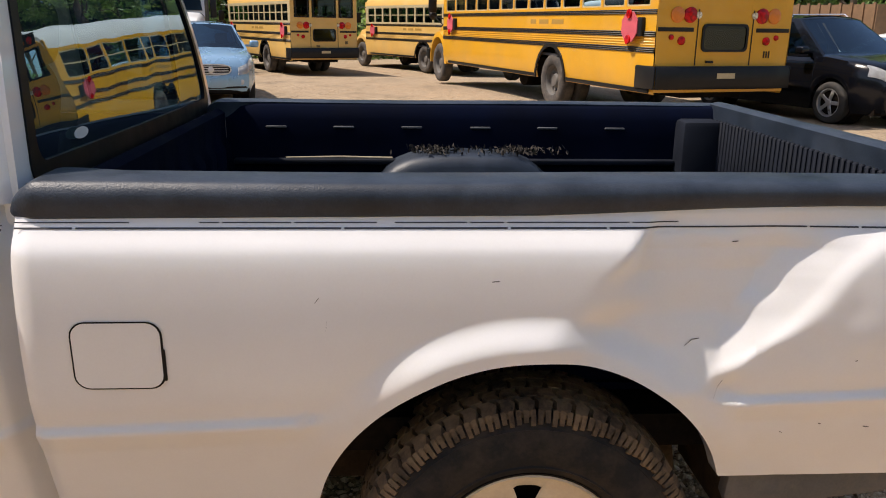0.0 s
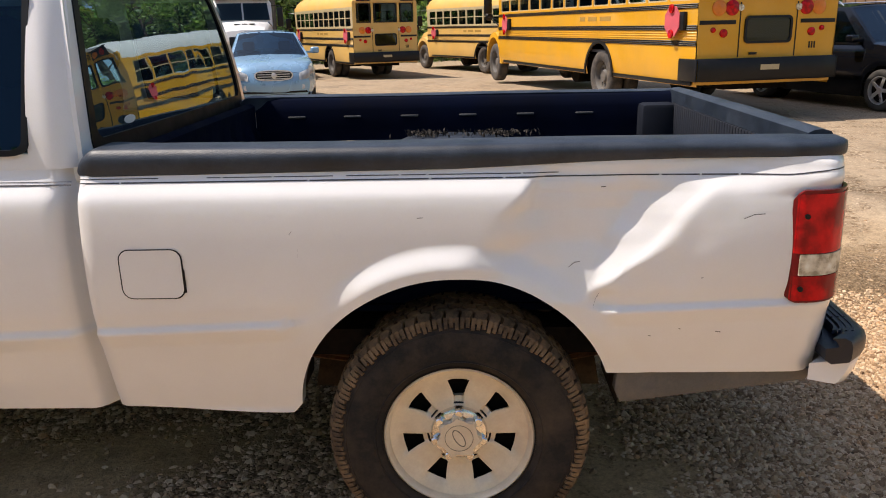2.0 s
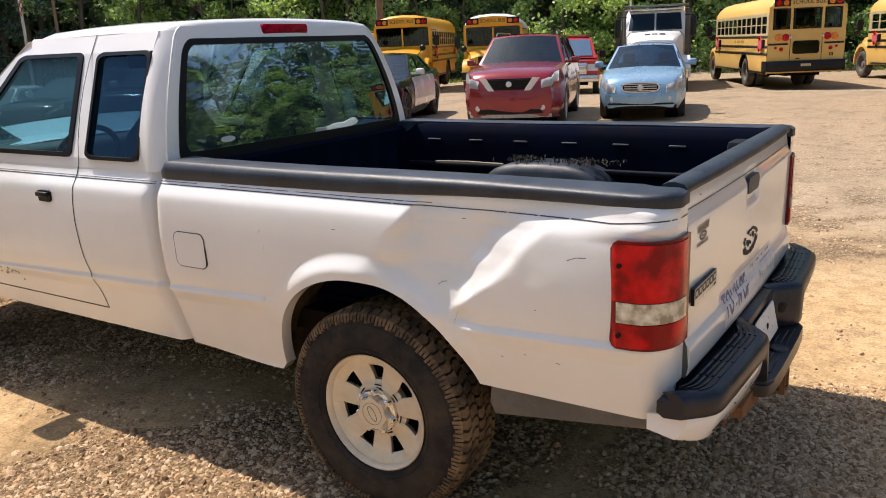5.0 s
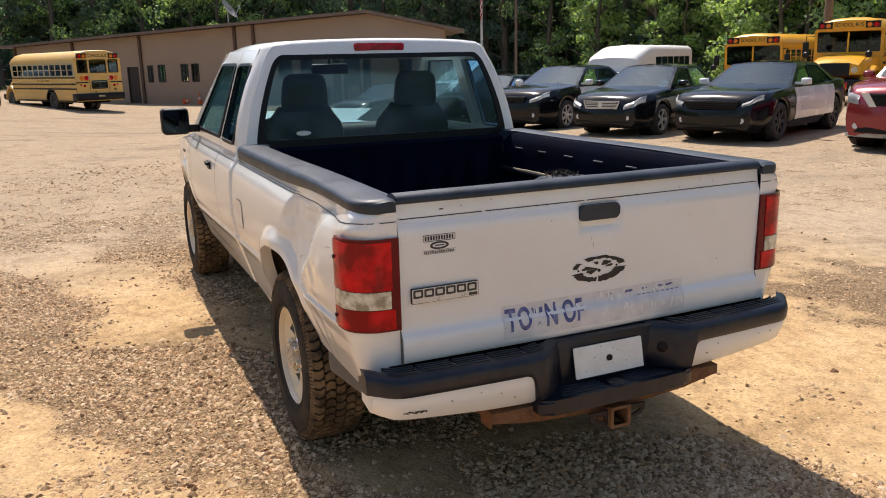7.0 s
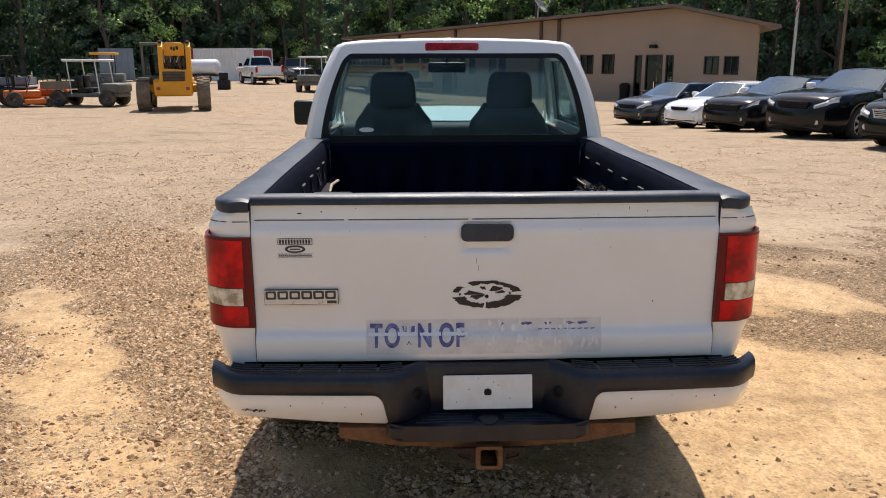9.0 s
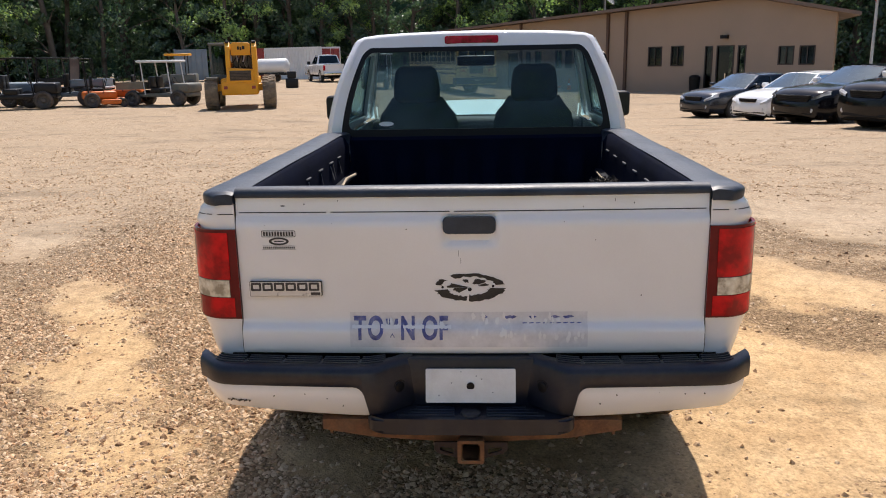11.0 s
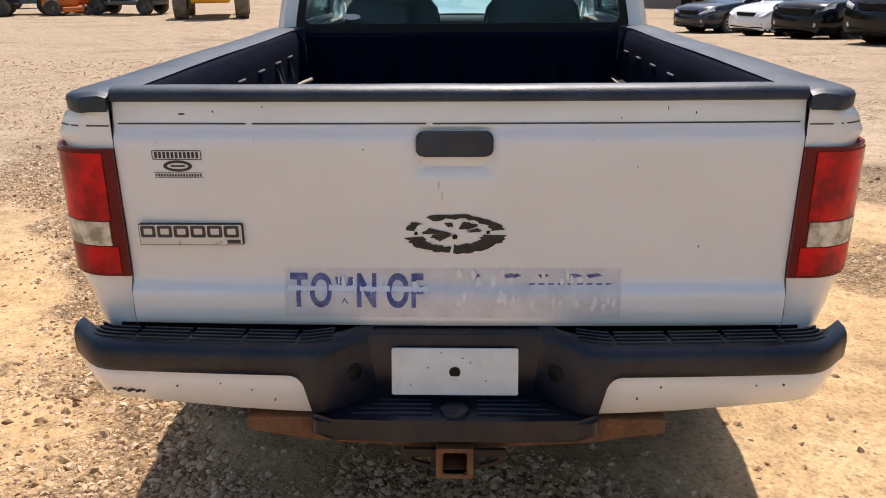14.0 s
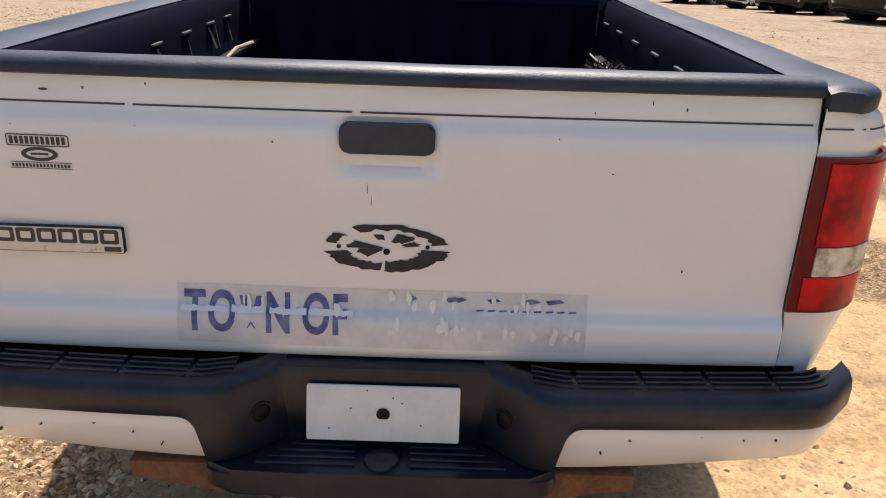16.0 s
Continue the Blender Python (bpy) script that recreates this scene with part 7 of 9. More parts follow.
        ring_plate(bb, [(-1, 0), (-0.5, 0), (0, 0), (0.5, 0), (1, 0), (1, 1), (0.5, 1), (0, 1), (-0.5, 1), (-1, 1)], [(-0.93, 0.04), (-0.5, 0.04), (0, 0.04), (0.5, 0.04), (0.93, 0.04), (0.92, 0.95), (0.5, 0.95), (0, 0.95), (-0.5, 0.95), (-0.92, 0.95)], scr, 0.02)
        fr = part(nm + "_frame", bb, roof_paint or paint, c)
        bb = bmesh.new()
        grid(bb, [[scr(-0.96 + 0.24 * i, 0.01 + 0.97 * k / 5, 0.006) for k in range(6)] for i in range(9)])
        part(nm, bb, glass_mat, fr, smooth=60)
        if nm == "windscreen":
            bb = bmesh.new()
            for y in (-0.5, 0.1):
                tube(bb, [scr((y - 0.1) / wB, 0.02, -0.012), scr((y + 0.42) / wB, 0.10, -0.012)], 0.008, 5)
            part("wiper", bb, BLACK_TRIM, fr)
    bb = bmesh.new()
    rows = []
    for k in range(9):
        t = k / 8
        x = roof_f + (roof_r - roof_f) * t
        crown = 0.05 * math.sin(math.pi * (0.15 + 0.7 * t))
        rows.append([(x, u * (wR + 0.0), zR - 0.062 + (crown + 0.02) * (1 - abs(u) ** 3) + (0.04 * (1 - u * u) if k in (0, 8) else 0) * 0.4) for u in (-1, -0.93, -0.7, -0.35, 0, 0.35, 0.7, 0.93, 1)])
    grid(bb, rows)
    part("roof", bb, roof_paint or paint, c, smooth=60)
    if rails:
        for s in (-1, 1):
            bb = bmesh.new()
            tube(bb, [(roof_f + 0.2, s * wR * 0.93, zR - 0.04), (roof_f + 0.3, s * wR * 0.93, zR + 0.03), (roof_r - 0.1, s * wR * 0.93, zR + 0.03), (roof_r, s * wR * 0.93, zR - 0.04)], 0.015, 6)
            part("roof_rail", bb, CHROME, c)
    # seats and dash
    bb = bmesh.new()
    for s in (-1, 1):
        box(bb, 0.05, 0.20, s * 0.15, s * 0.62, 0.45, 1.05, 0.04)
        box(bb, 0.10, 0.20, s * 0.25, s * 0.50, 1.05, 1.24, 0.04)
    box(bb, cowl - 0.05, cowl + 0.35, -hw * 0.8, hw * 0.8, 0.6, belt - 0.04)
    box(bb, 1.0, 1.15, -0.62, 0.62, 0.5, 1.05, 0.04)
    box(bb, bA + 0.2, bD - 0.1, -hw * 0.8, hw * 0.8, 0.42, 0.48)
    part("interior", bb, CABIN, c)
    # front: grille, lamps, lower intake
    zg = hood - 0.27
    gz0, gz1 = zg - grille[2] * 0.5 + 0.05, zg + 0.07
    bb = bmesh.new()
    gw = grille[0]
    if face == "oval":
        gz0, gz1 = zg - 0.10, zg + 0.07
        out = [(gw * math.copysign(abs(math.cos(a)) ** 0.55, math.cos(a)), (gz0 + gz1) / 2 + (gz1 - gz0) / 2 * math.copysign(abs(math.sin(a)) ** 0.8, math.sin(a))) for a in [2 * math.pi * j / 30 for j in range(30)]]
    else:
        foot = 0.66 if face == "vee" else 0.86
        out = [(gw * (-1 + j / 5), gz1) for j in range(11)] + [(gw * foot * (1 - j / 5), gz0) for j in range(11)]
    slab(bb, out, lambda u, v, w: (front_x(u) - 0.012 + w, u, v), 0.06)
    part("grille", bb, BLACK_TRIM, c)
    n = 4
    for k in range(n):
        bb = bmesh.new()
        z = gz0 + (gz1 - gz0) * (k + 0.5) / n
        reach = 0.9 if face != "vee" else 0.60 + 0.28 * (k + 0.5) / n
        tube(bb, [(front_x(gw * reach * u) - 0.018, gw * reach * u, z) for u in (-1, -0.5, 0, 0.5, 1)], 0.010 if chrome else 0.006, 5)
        part("grille_bar", bb, SILVER_TRIM if chrome and face != "vee" else BLACK_TRIM, c)
    mid = (gz0 + gz1) / 2
    if face == "vee":
        for s in (-1, 1):
            bb = bmesh.new()
            slab(bb, [(s * gw * 1.30, gz1 + 0.01), (s * gw * 0.98, gz1 + 0.01), (s * gw * 0.64, gz0 - 0.02), (s * gw * 0.90, gz0 - 0.02)], lambda u, v, w: (front_x(u) - 0.026 + w, u, v), 0.03)
            part("grille_strut", bb, SILVER_TRIM, c, "bright slanting grille strut")
    elif chrome:
        bb = bmesh.new()
        ring_plate(bb, [(u * 1.06, mid + (v - mid) * 1.16) for u, v in out], [(u * 0.99, mid + (v - mid) * 0.98) for u, v in out], lambda u, v, w: (front_x(u) - 0.022 + w, u, v), 0.02)
        part("grille_surround", bb, SILVER_TRIM, c, "bright grille surround")
    if chrome:
        bb = bmesh.new()
        lathe(bb, [(0, -0.020), (0.040, -0.018), (0.055, -0.008), (0.040, 0.0), (0, 0.0)], (front_x(0) - 0.020, 0, mid), "x", 20)
        part("emblem", bb, SILVER_TRIM, c)
    for s in (-1, 1):
        bb = bmesh.new()
        y0, y1, hh = lamp[0] * hw * 2 * 0.9, hw * 0.90, lamp[2]
        rows = []
        for k in range(9):
            y = y0 + (y1 - y0) * k / 8
            x = None
            for j in range(200):
                xx = xf + j * 0.01
                if plan(xx) * 0.985 >= y:
                    x = xx
                    break
            x = (x if x is not None else xf + 0.6)
            if y < plan(xf) * 0.97:
                x = front_x(y) + 0.012
            z1 = min(top(x + 0.06) - 0.02, hood - 0.10 + 0.05 * k / 8)
            rows.append([(x - 0.012, s * (y + 0.006), z1 - hh * (0.75 + 0.25 * k / 8)), (x - 0.03, s * (y + 0.008), z1 - hh * 0.4), (x + 0.035, s * (y + 0.004), z1)])
        grid(bb, rows)
        bmesh.ops.solidify(bb, geom=bb.faces[:], thickness=0.02)
        part("headlamp", bb, LAMP_GLASS, c, smooth=60)
        bb = bmesh.new()
        cyl(bb, (front_x(hw * 0.62) + 0.04, s * hw * 0.62, 0.42), "x", 0.055, 0.10, 16, bevel=0.01)
        part("fog_lamp", bb, LAMP_GLASS, c)
        bb = bmesh.new()
        box(bb, xr - 0.10, xr + 0.005, s * hw * 0.48, s * hw * 0.88, deck - 0.30, deck - 0.12, 0.02)
        part("tail_lamp", bb, RED_LENS, c)
    bb = bmesh.new()
    out = [(0.50 * (-1 + j / 5), 0.45) for j in range(11)] + [(0.64 * (1 - j / 5), 0.31) for j in range(11)]
    slab(bb, out, lambda u, v, w: (front_x(u) - 0.004 + w, u, v), 0.06)
    part("lower_intake", bb, BLACK_TRIM, c)
    bb = bmesh.new()
    rows = [[(front_x(u * hw * 0.80) + 0.02, u * hw * 0.80, z) for z in (0.235, 0.27, 0.30)] for u in [-1 + k / 6 for k in range(13)]]
    grid(bb, rows)
    bmesh.ops.solidify(bb, geom=bb.faces[:], thickness=0.03)
    part("lower_lip", bb, low_bar or BLACK_TRIM, c)
    for x in (-wb / 2, wb / 2):
        for s in (-1, 1):
            car_wheel(c, x, s * (hw - 0.115), s, r, rims)
    return c


blue_car = car("sedan", "light blue compact sedan with its nose to the truck", "car", PAINTS["blue"], L=4.28, W=1.69, H=1.47, wb=2.5, r=0.29, hood=0.93, belt=0.97, deck=1.04, cowl=-0.90, roof_f=-0.20, roof_r=0.80, tail=1.45, front_over=0.83, grille=(0.34, 0.3, 0.20), chrome=True, lamp=(0.31, 0.66, 0.19), face="oval")
set_down(blue_car, -4.2, 14.4, 106)
red_suv = car("suv", "deep red crossover with chrome side grille struts", "car", PAINTS["red"], L=5.0, W=1.96, H=1.78, wb=2.9, r=0.37, hood=1.16, belt=1.14, deck=1.22, cowl=-0.95, roof_f=-0.25, roof_r=1.85, tail=2.20, front_over=0.98, grille=(0.44, 0.4, 0.36), chrome=True, lamp=(0.33, 0.66, 0.19), rails=True, low_bar=SILVER_TRIM, face="vee")
set_down(red_suv, -6.3, 12.85, 109)
patrol = car("sedan", "black patrol sedan with white doors and steel wheels", "car", PAINTS["black"], L=5.05, W=1.90, H=1.48, wb=3.05, r=0.36, hood=0.98, belt=1.0, deck=1.08, cowl=-0.95, roof_f=-0.15, roof_r=0.95, tail=1.85, front_over=0.95, grille=(0.55, 0.4, 0.28), rims="steel", lamp=(0.34, 0.66, 0.10), doors=PAINTS["white"])
set_down(patrol, -9.35, 11.65, 112)
black_sedan = car("sedan", "black sedan with a chrome-edged grille and bright rims", "car", PAINTS["black"], L=4.86, W=1.83, H=1.47, wb=2.78, r=0.33, hood=0.95, belt=0.98, deck=1.06, cowl=-0.98, roof_f=-0.20, roof_r=0.90, tail=1.75, front_over=0.95, grille=(0.40, 0.4, 0.24), chrome=True, rims="five", lamp=(0.30, 0.66, 0.14))
set_down(black_sedan, -11.65, 10.6, 115)
patrol_tall = car("sedan", "tall black patrol sedan with white doors and silver rims", "car", PAINTS["black"], L=5.1, W=1.93, H=1.56, wb=2.87, r=0.37, hood=1.06, belt=1.06, deck=1.14, cowl=-0.95, roof_f=-0.15, roof_r=1.10, tail=1.90, front_over=1.0, grille=(0.42, 0.4, 0.26), rims="seven", lamp=(0.30, 0.66, 0.12), doors=PAINTS["white"])
set_down(patrol_tall, -15.0, 10.4, 115)
tagged(set_down(copy_thing(patrol, Matrix()), -18.2, 10.1, 115), "black patrol sedan with white doors standing between two cars")
white_sedan = car("sedan", "white compact sedan with a black grille", "car", PAINTS["white"], L=4.56, W=1.78, H=1.45, wb=2.70, r=0.32, hood=0.92, belt=0.96, deck=1.05, cowl=-1.0, roof_f=-0.25, roof_r=0.90, tail=1.70, front_over=0.90, grille=(0.34, 0.3, 0.16), lamp=(0.30, 0.66, 0.14))
set_down(white_sedan, -21.6, 9.9, 116)
dark_sedan = car("sedan", "dark blue-grey sedan with many-spoked bright rims", "car", PAINTS["navy"], L=4.9, W=1.85, H=1.47, wb=2.83, r=0.34, hood=0.95, belt=0.99, deck=1.06, cowl=-0.98, roof_f=-0.20, roof_r=0.95, tail=1.80, front_over=0.95, grille=(0.40, 0.4, 0.22), rims="ten", lamp=(0.30, 0.66, 0.13))
set_down(dark_sedan, -25.2, 9.3, 117)
tagged(set_down(copy_thing(white_sedan, Matrix()), -27.0, 15.5, 120), "white sedan parked behind the row of patrol cars")
dark_suv = car("suv", "dark roofed wagon behind the row of cars", "car", PAINTS["navy"], L=4.9, W=1.95, H=1.80, wb=2.85, r=0.37, hood=1.14, belt=1.12, deck=1.2, cowl=-0.9, roof_f=-0.2, roof_r=1.9, tail=2.15, front_over=0.95, grille=(0.40, 0.4, 0.28), glass_mat=CAR_DARK_GLASS, rails=True, roof_paint=PAINTS["black"])
set_down(dark_suv, -23.0, 15.2, 118)
minivan = car("minivan", "black minivan with five-spoke bright rims on gravel", "car", PAINTS["black"], L=5.09, W=1.99, H=1.75, wb=3.03, r=0.34, hood=1.07, belt=1.08, deck=1.15, cowl=-1.25, roof_f=-0.35, roof_r=1.95, tail=2.25, front_over=0.93, grille=(0.38, 0.3, 0.18), rims="five", lamp=(0.30, 0.66, 0.18), rails=True)
set_down(minivan, 7.35, 12.35, 107)

# ---- tan metal building ----
TAN_WALL = surface("tan_ribbed_steel", (0.34, 0.248, 0.180), 0.6, vary=0.06, scale=0.6, fine=20, dust=0.10, dust_colour=(0.36, 0.28, 0.20))
LIGHT_GREY = surface("pale_grey_metal", (0.45, 0.46, 0.46), 0.5, vary=0.08, scale=5, fine=60)
FRAME_DARK = surface("dark_window_frame", (0.035, 0.026, 0.022), 0.5, vary=0.15, scale=4, fine=40)
BROWN_TRIM = surface("brown_trim", (0.10, 0.055, 0.035), 0.6, vary=0.15, scale=4, fine=40)
ROOF_STEEL = surface("brown_roof_steel", (0.16, 0.11, 0.085), 0.5, vary=0.12, scale=1, fine=30)
PLASTER_WHITE = surface("white_frame", (0.6, 0.58, 0.54), 0.6, vary=0.08, scale=4, fine=40)
WB_, WC_ = Vector((-36.9, 17.0, 0)), Vector((-61.0, -5.0, 0))
along = (WC_ - WB_).normalized()
inward = Vector((along.y, -along.x, 0))
if inward.x > 0:
    inward = -inward
wall_len = (WC_ - WB_).length
BASE = -0.66
DEEP = Vector((-0.965, 0.26, 0))
WALL_TOP = [(0.0, 3.36), (4.4, 4.32), (wall_len, 3.20)]


def on_wall(u, v, w):
    p = WB_ + along * u + inward * w
    return (p.x, p.y, v)


building = thing("metal_building", "low tan ribbed-steel building with brown roof edge and window blinds", "building")
holes = [(5.28, 6.28, -0.62, 1.88, "door"), (6.57, 6.99, -0.5, 1.86, "strip"), (4.60, 5.02, -0.5, 1.86, "strip"), (1.99, 2.76, 0.90, 1.78, "win"), (0.91, 1.66, 0.90, 1.78, "win"), (9.85, 10.75, 0.84, 1.90, "win"), (8.39, 9.19, 0.85, 1.92, "win"),
         (16.69, 17.22, 0.76, 1.82, "win"), (17.53, 18.06, 0.76, 1.82, "win"), (19.36, 19.90, 0.75, 1.80, "win"), (20.35, 20.75, 0.75, 1.77, "win"), (21.58, 22.45, -0.55, 1.70, "gate"), (24.6, 26.9, -0.6, 1.9, "gate")]
cuts = sorted({0.0, 4.4, wall_len} | {h[0] for h in holes} | {h[1] for h in holes})
for u0, u1 in zip(cuts, cuts[1:]):
    t0, t1 = lerp(WALL_TOP, u0), lerp(WALL_TOP, u1)
    here = [h for h in holes if h[0] <= u0 + 1e-6 and h[1] >= u1 - 1e-6]
    bands = [(BASE - 0.4, None)] if not here else [(BASE - 0.4, here[0][2]), (here[0][3], None)]
    for z0, z1 in bands:
        if z1 is not None and z1 <= z0 + 0.05:
            continue
        q = [(u0, z0), (u1, z0), (u1, z1 if z1 is not None else t1), (u0, z1 if z1 is not None else t0)]
        b = bmesh.new()
        slab(b, q, on_wall, 0.22)
        part("wall_panel", b, TAN_WALL, building)
b = bmesh.new()
for q0, q1 in ((WB_, WB_ + DEEP * 22), (WC_, WC_ + DEEP * 22)):
    zt = 3.42 if q0 is WB_ else 3.20
    vs = [b.verts.new(p) for p in ((q0.x, q0.y, BASE - 0.4), (q1.x, q1.y, BASE - 0.4), (q1.x, q1.y, zt), (q0.x, q0.y, zt))]
    b.faces.new(vs)
part("end_wall", b, TAN_WALL, building)
# roof slopes with an overhang
for (ua, za), (ub, zb_) in (((-1.45, 3.10), (4.4, 4.34)), ((4.4, 4.34), (wall_len + 0.5, 3.19))):
    b = bmesh.new()
    corners = [(ua, za, -0.7), (ub, zb_, -0.7), (ub, zb_, 22.5), (ua, za, 22.5)]
    def roof_at(a, z, w):
        p = WB_ + along * a + (inward * w if w < 0 else DEEP * w)
        return (p.x, p.y, z)
    lo = [b.verts.new(roof_at(a, z, w)) for a, z, w in corners]
    hi = [b.verts.new(roof_at(a, z + 0.16, w)) for a, z, w in corners]
    b.faces.new(lo)
    b.faces.new(hi)
    for k in range(4):
        b.faces.new((lo[k], lo[(k + 1) % 4], hi[(k + 1) % 4], hi[k]))
    part("roof", b, ROOF_STEEL, building)
for u in (12.38, 13.75, 21.2, 27.0, 32.4):
    b = bmesh.new()
    slab(b, [(u - 0.09, BASE), (u + 0.09, BASE), (u + 0.09, lerp(WALL_TOP, u)), (u - 0.09, lerp(WALL_TOP, u))], lambda a, v, w: on_wall(a, v, w - 0.13), 0.12)
    part("downpipe", b, BROWN_TRIM, building, "brown downpipe")
for u0, u1, z0, z1, kind in holes:
    b = bmesh.new()
    ring_plate(b, [(u0 - 0.03, z0 - 0.03), (u1 + 0.03, z0 - 0.03), (u1 + 0.03, z1 + 0.03), (u0 - 0.03, z1 + 0.03)], [(u0 + 0.03, z0 + 0.03), (u1 - 0.03, z0 + 0.03), (u1 - 0.03, z1 - 0.03), (u0 + 0.03, z1 - 0.03)], lambda a, v, w: on_wall(a, v, w - 0.03), 0.12)
    if kind == "win":
        slab(b, [((u0 + u1) / 2 - 0.025, z0), ((u0 + u1) / 2 + 0.025, z0), ((u0 + u1) / 2 + 0.025, z1), ((u0 + u1) / 2 - 0.025, z1)], lambda a, v, w: on_wall(a, v, w - 0.01), 0.05)
    fr = part("door_frame" if kind in ("door", "gate") else "window_frame", b, FRAME_DARK, building)
    b = bmesh.new()
    slab(b, [(u0, z0), (u1, z0), (u1, z1), (u0, z1)], lambda a, v, w: on_wall(a, v, 0.06))
    part("pane", b, BUS_GLASS if kind != "gate" else FRAME_DARK, fr)
    if kind == "win":
        b = bmesh.new()
        for k in range(int((z1 - z0) / 0.06)):
            z = z0 + 0.06 * k
            slab(b, [(u0, z), (u1, z), (u1, z + 0.052), (u0, z + 0.052)], lambda a, v, w: on_wall(a, v, 0.075 + (v - z) * 0.3))
        part("blind", b, PLASTER_WHITE, fr, "pale slatted blind")
    if kind == "door":
        b = bmesh.new()
        slab(b, [(u0 + 0.42, -0.1), (u0 + 0.47, -0.1), (u0 + 0.47, 0.45), (u0 + 0.42, 0.45)], lambda a, v, w: on_wall(a, v, w - 0.02), 0.03)
        part("door_handle", b, CHROME, fr)
b = bmesh.new()
slab(b, [(5.62, 2.26), (6.0, 2.26), (6.0, 2.44), (5.62, 2.44)], lambda a, v, w: on_wall(a, v, w - 0.25), 0.25)
part("wall_lamp", b, BLACK_TRIM, building, "dark wall lamp over the door")
b = bmesh.new()
p = WB_ + along * 9.7 + inward * 6
box(b, p.x - 12, p.x - 11.8, p.y - 4, p.y + 4, BASE, 2.5)
part("inner_wall", b, INSIDE_DARK, building)

# bin beside the entrance
b = bmesh.new()
q = WB_ + along * 7.3 - inward * 0.45
lathe(b, [(0.26, 0), (0.30, 0.7), (0.31, 0.85), (0.2, 0.95), (0, 0.97)], (q.x, q.y, ground_z(q.x, q.y)), "z", 20, cap=False)
bin_ = new("waste_bin", mesh_of("waste_bin", b, BLACK_TRIM))
tagged(bin_, "dark round waste bin beside the building entrance", "bin")

# traffic cones and a post before the wall
ORANGE = surface("cone_orange", (0.70, 0.13, 0.02), 0.6, vary=0.08)
cone = thing("traffic_cone", "small orange traffic cone standing before the building", "traffic cone", "cones before the building")
b = bmesh.new()
box(b, -0.18, 0.18, -0.18, 0.18, 0, 0.03, 0.01)
part("base", b, ORANGE, cone)
b = bmesh.new()
lathe(b, [(0.14, 0.03), (0.03, 0.70), (0.0, 0.71)], (0, 0, 0), "z", 16)
part("body", b, ORANGE, cone)
b = bmesh.new()
lathe(b, [(0.098, 0.30), (0.074, 0.45)], (0, 0, 0), "z", 16)
part("band", b, PLASTER_WHITE, cone)
p = WB_ + along * 15.1 - inward * 0.8
set_down(cone, p.x, p.y, 0)
p = WB_ + along * 16.15 - inward * 0.8
copy_thing(cone, pose(p.x, p.y, ground_z(p.x, p.y)))
p = WB_ + along * 17.3 - inward * 0.8
tagged(copy_thing(cone, pose(p.x, p.y, ground_z(p.x, p.y) + 0.13, 0, 84, 20)), "small orange traffic cone fallen over before the building")

# satellite dish on the roof edge
dish = thing("satellite_dish", "pale grey satellite dish on a short mast on the roof", "satellite dish")
b = bmesh.new()
rows = []
for q in range(7):
    r = 0.62 * q / 6
    rows.append([(0.22 * (r / 0.62) ** 2, r * math.cos(2 * math.pi * k / 28), r * 1.1 * math.sin(2 * math.pi * k / 28)) for k in range(29)])
grid(b, rows)
bmesh.ops.solidify(b, geom=b.faces[:], thickness=0.02)
bmesh.ops.transform(b, matrix=pose(0, 0, 1.0, 0, -35, 60), verts=b.verts)
part("reflector", b, LIGHT_GREY, dish, smooth=60)
b = bmesh.new()
tube(b, [(0, 0, -0.3), (0, 0, 0.9)], 0.04, 10)
part("mast", b, LIGHT_GREY, dish)
b = bmesh.new()
aim = pose(0, 0, 1.0, 0, -35, 60)
tube(b, [aim @ Vector((0.10, 0, -0.55)), aim @ Vector((0.75, 0, -0.30))], 0.025, 8)
part("feed_arm", b, LIGHT_GREY, dish)
b = bmesh.new()
cyl(b, aim @ Vector((0.75, 0, -0.26)), "z", 0.06, 0.14, 12, bevel=0.01)
part("feed_horn", b, LIGHT_GREY, dish)
dish.matrix_basis = pose(-48.9, 7.75, 4.0)

# flagpole and utility poles
POLE_STEEL = surface("grey_pole_steel", (0.45, 0.45, 0.44), 0.4, metal=0.4, vary=0.1)
POLE_WOOD = surface("weathered_pole_wood", (0.17, 0.12, 0.085), 0.9, vary=0.25, scale=5, fine=60, relief=0.002)
FLAG_RED = surface("flag_red", (0.45, 0.03, 0.04), 0.8, vary=0.1)
FLAG_WHITE = surface("flag_white", (0.7, 0.7, 0.68), 0.8, vary=0.05)
FLAG_BLUE = surface("flag_blue", (0.03, 0.045, 0.16), 0.8, vary=0.1)
flag = thing("flagpole", "tall grey flagpole with a limp striped flag", "flagpole")
b = bmesh.new()
tube(b, [(0, 0, 0), (0, 0, 4), (0, 0, 6.4)], [0.06, 0.055, 0.045], 12)
part("pole", b, POLE_STEEL, flag)
b = bmesh.new()
lathe(b, [(0, -0.1), (0.08, -0.06), (0.1, 0), (0.08, 0.06), (0, 0.1)], (0, 0, 6.45), "z", 12)
part("finial", b, CHROME, flag)
for k in range(7):
    b = bmesh.new()
    rows = [[(0.06 + 0.34 * s + 0.03 * math.sin(s * 9 + v * 3), 0.05 * math.sin(s * 12 + v), 5.6 - 1.5 * (s * 0.4) - 0.16 * (k + v)) for s in [i / 6 for i in range(7)]] for v in (0, 0.5, 1)]
    grid(b, rows)
    part("stripe", b, FLAG_RED if k % 2 == 0 else FLAG_WHITE, flag)
b = bmesh.new()
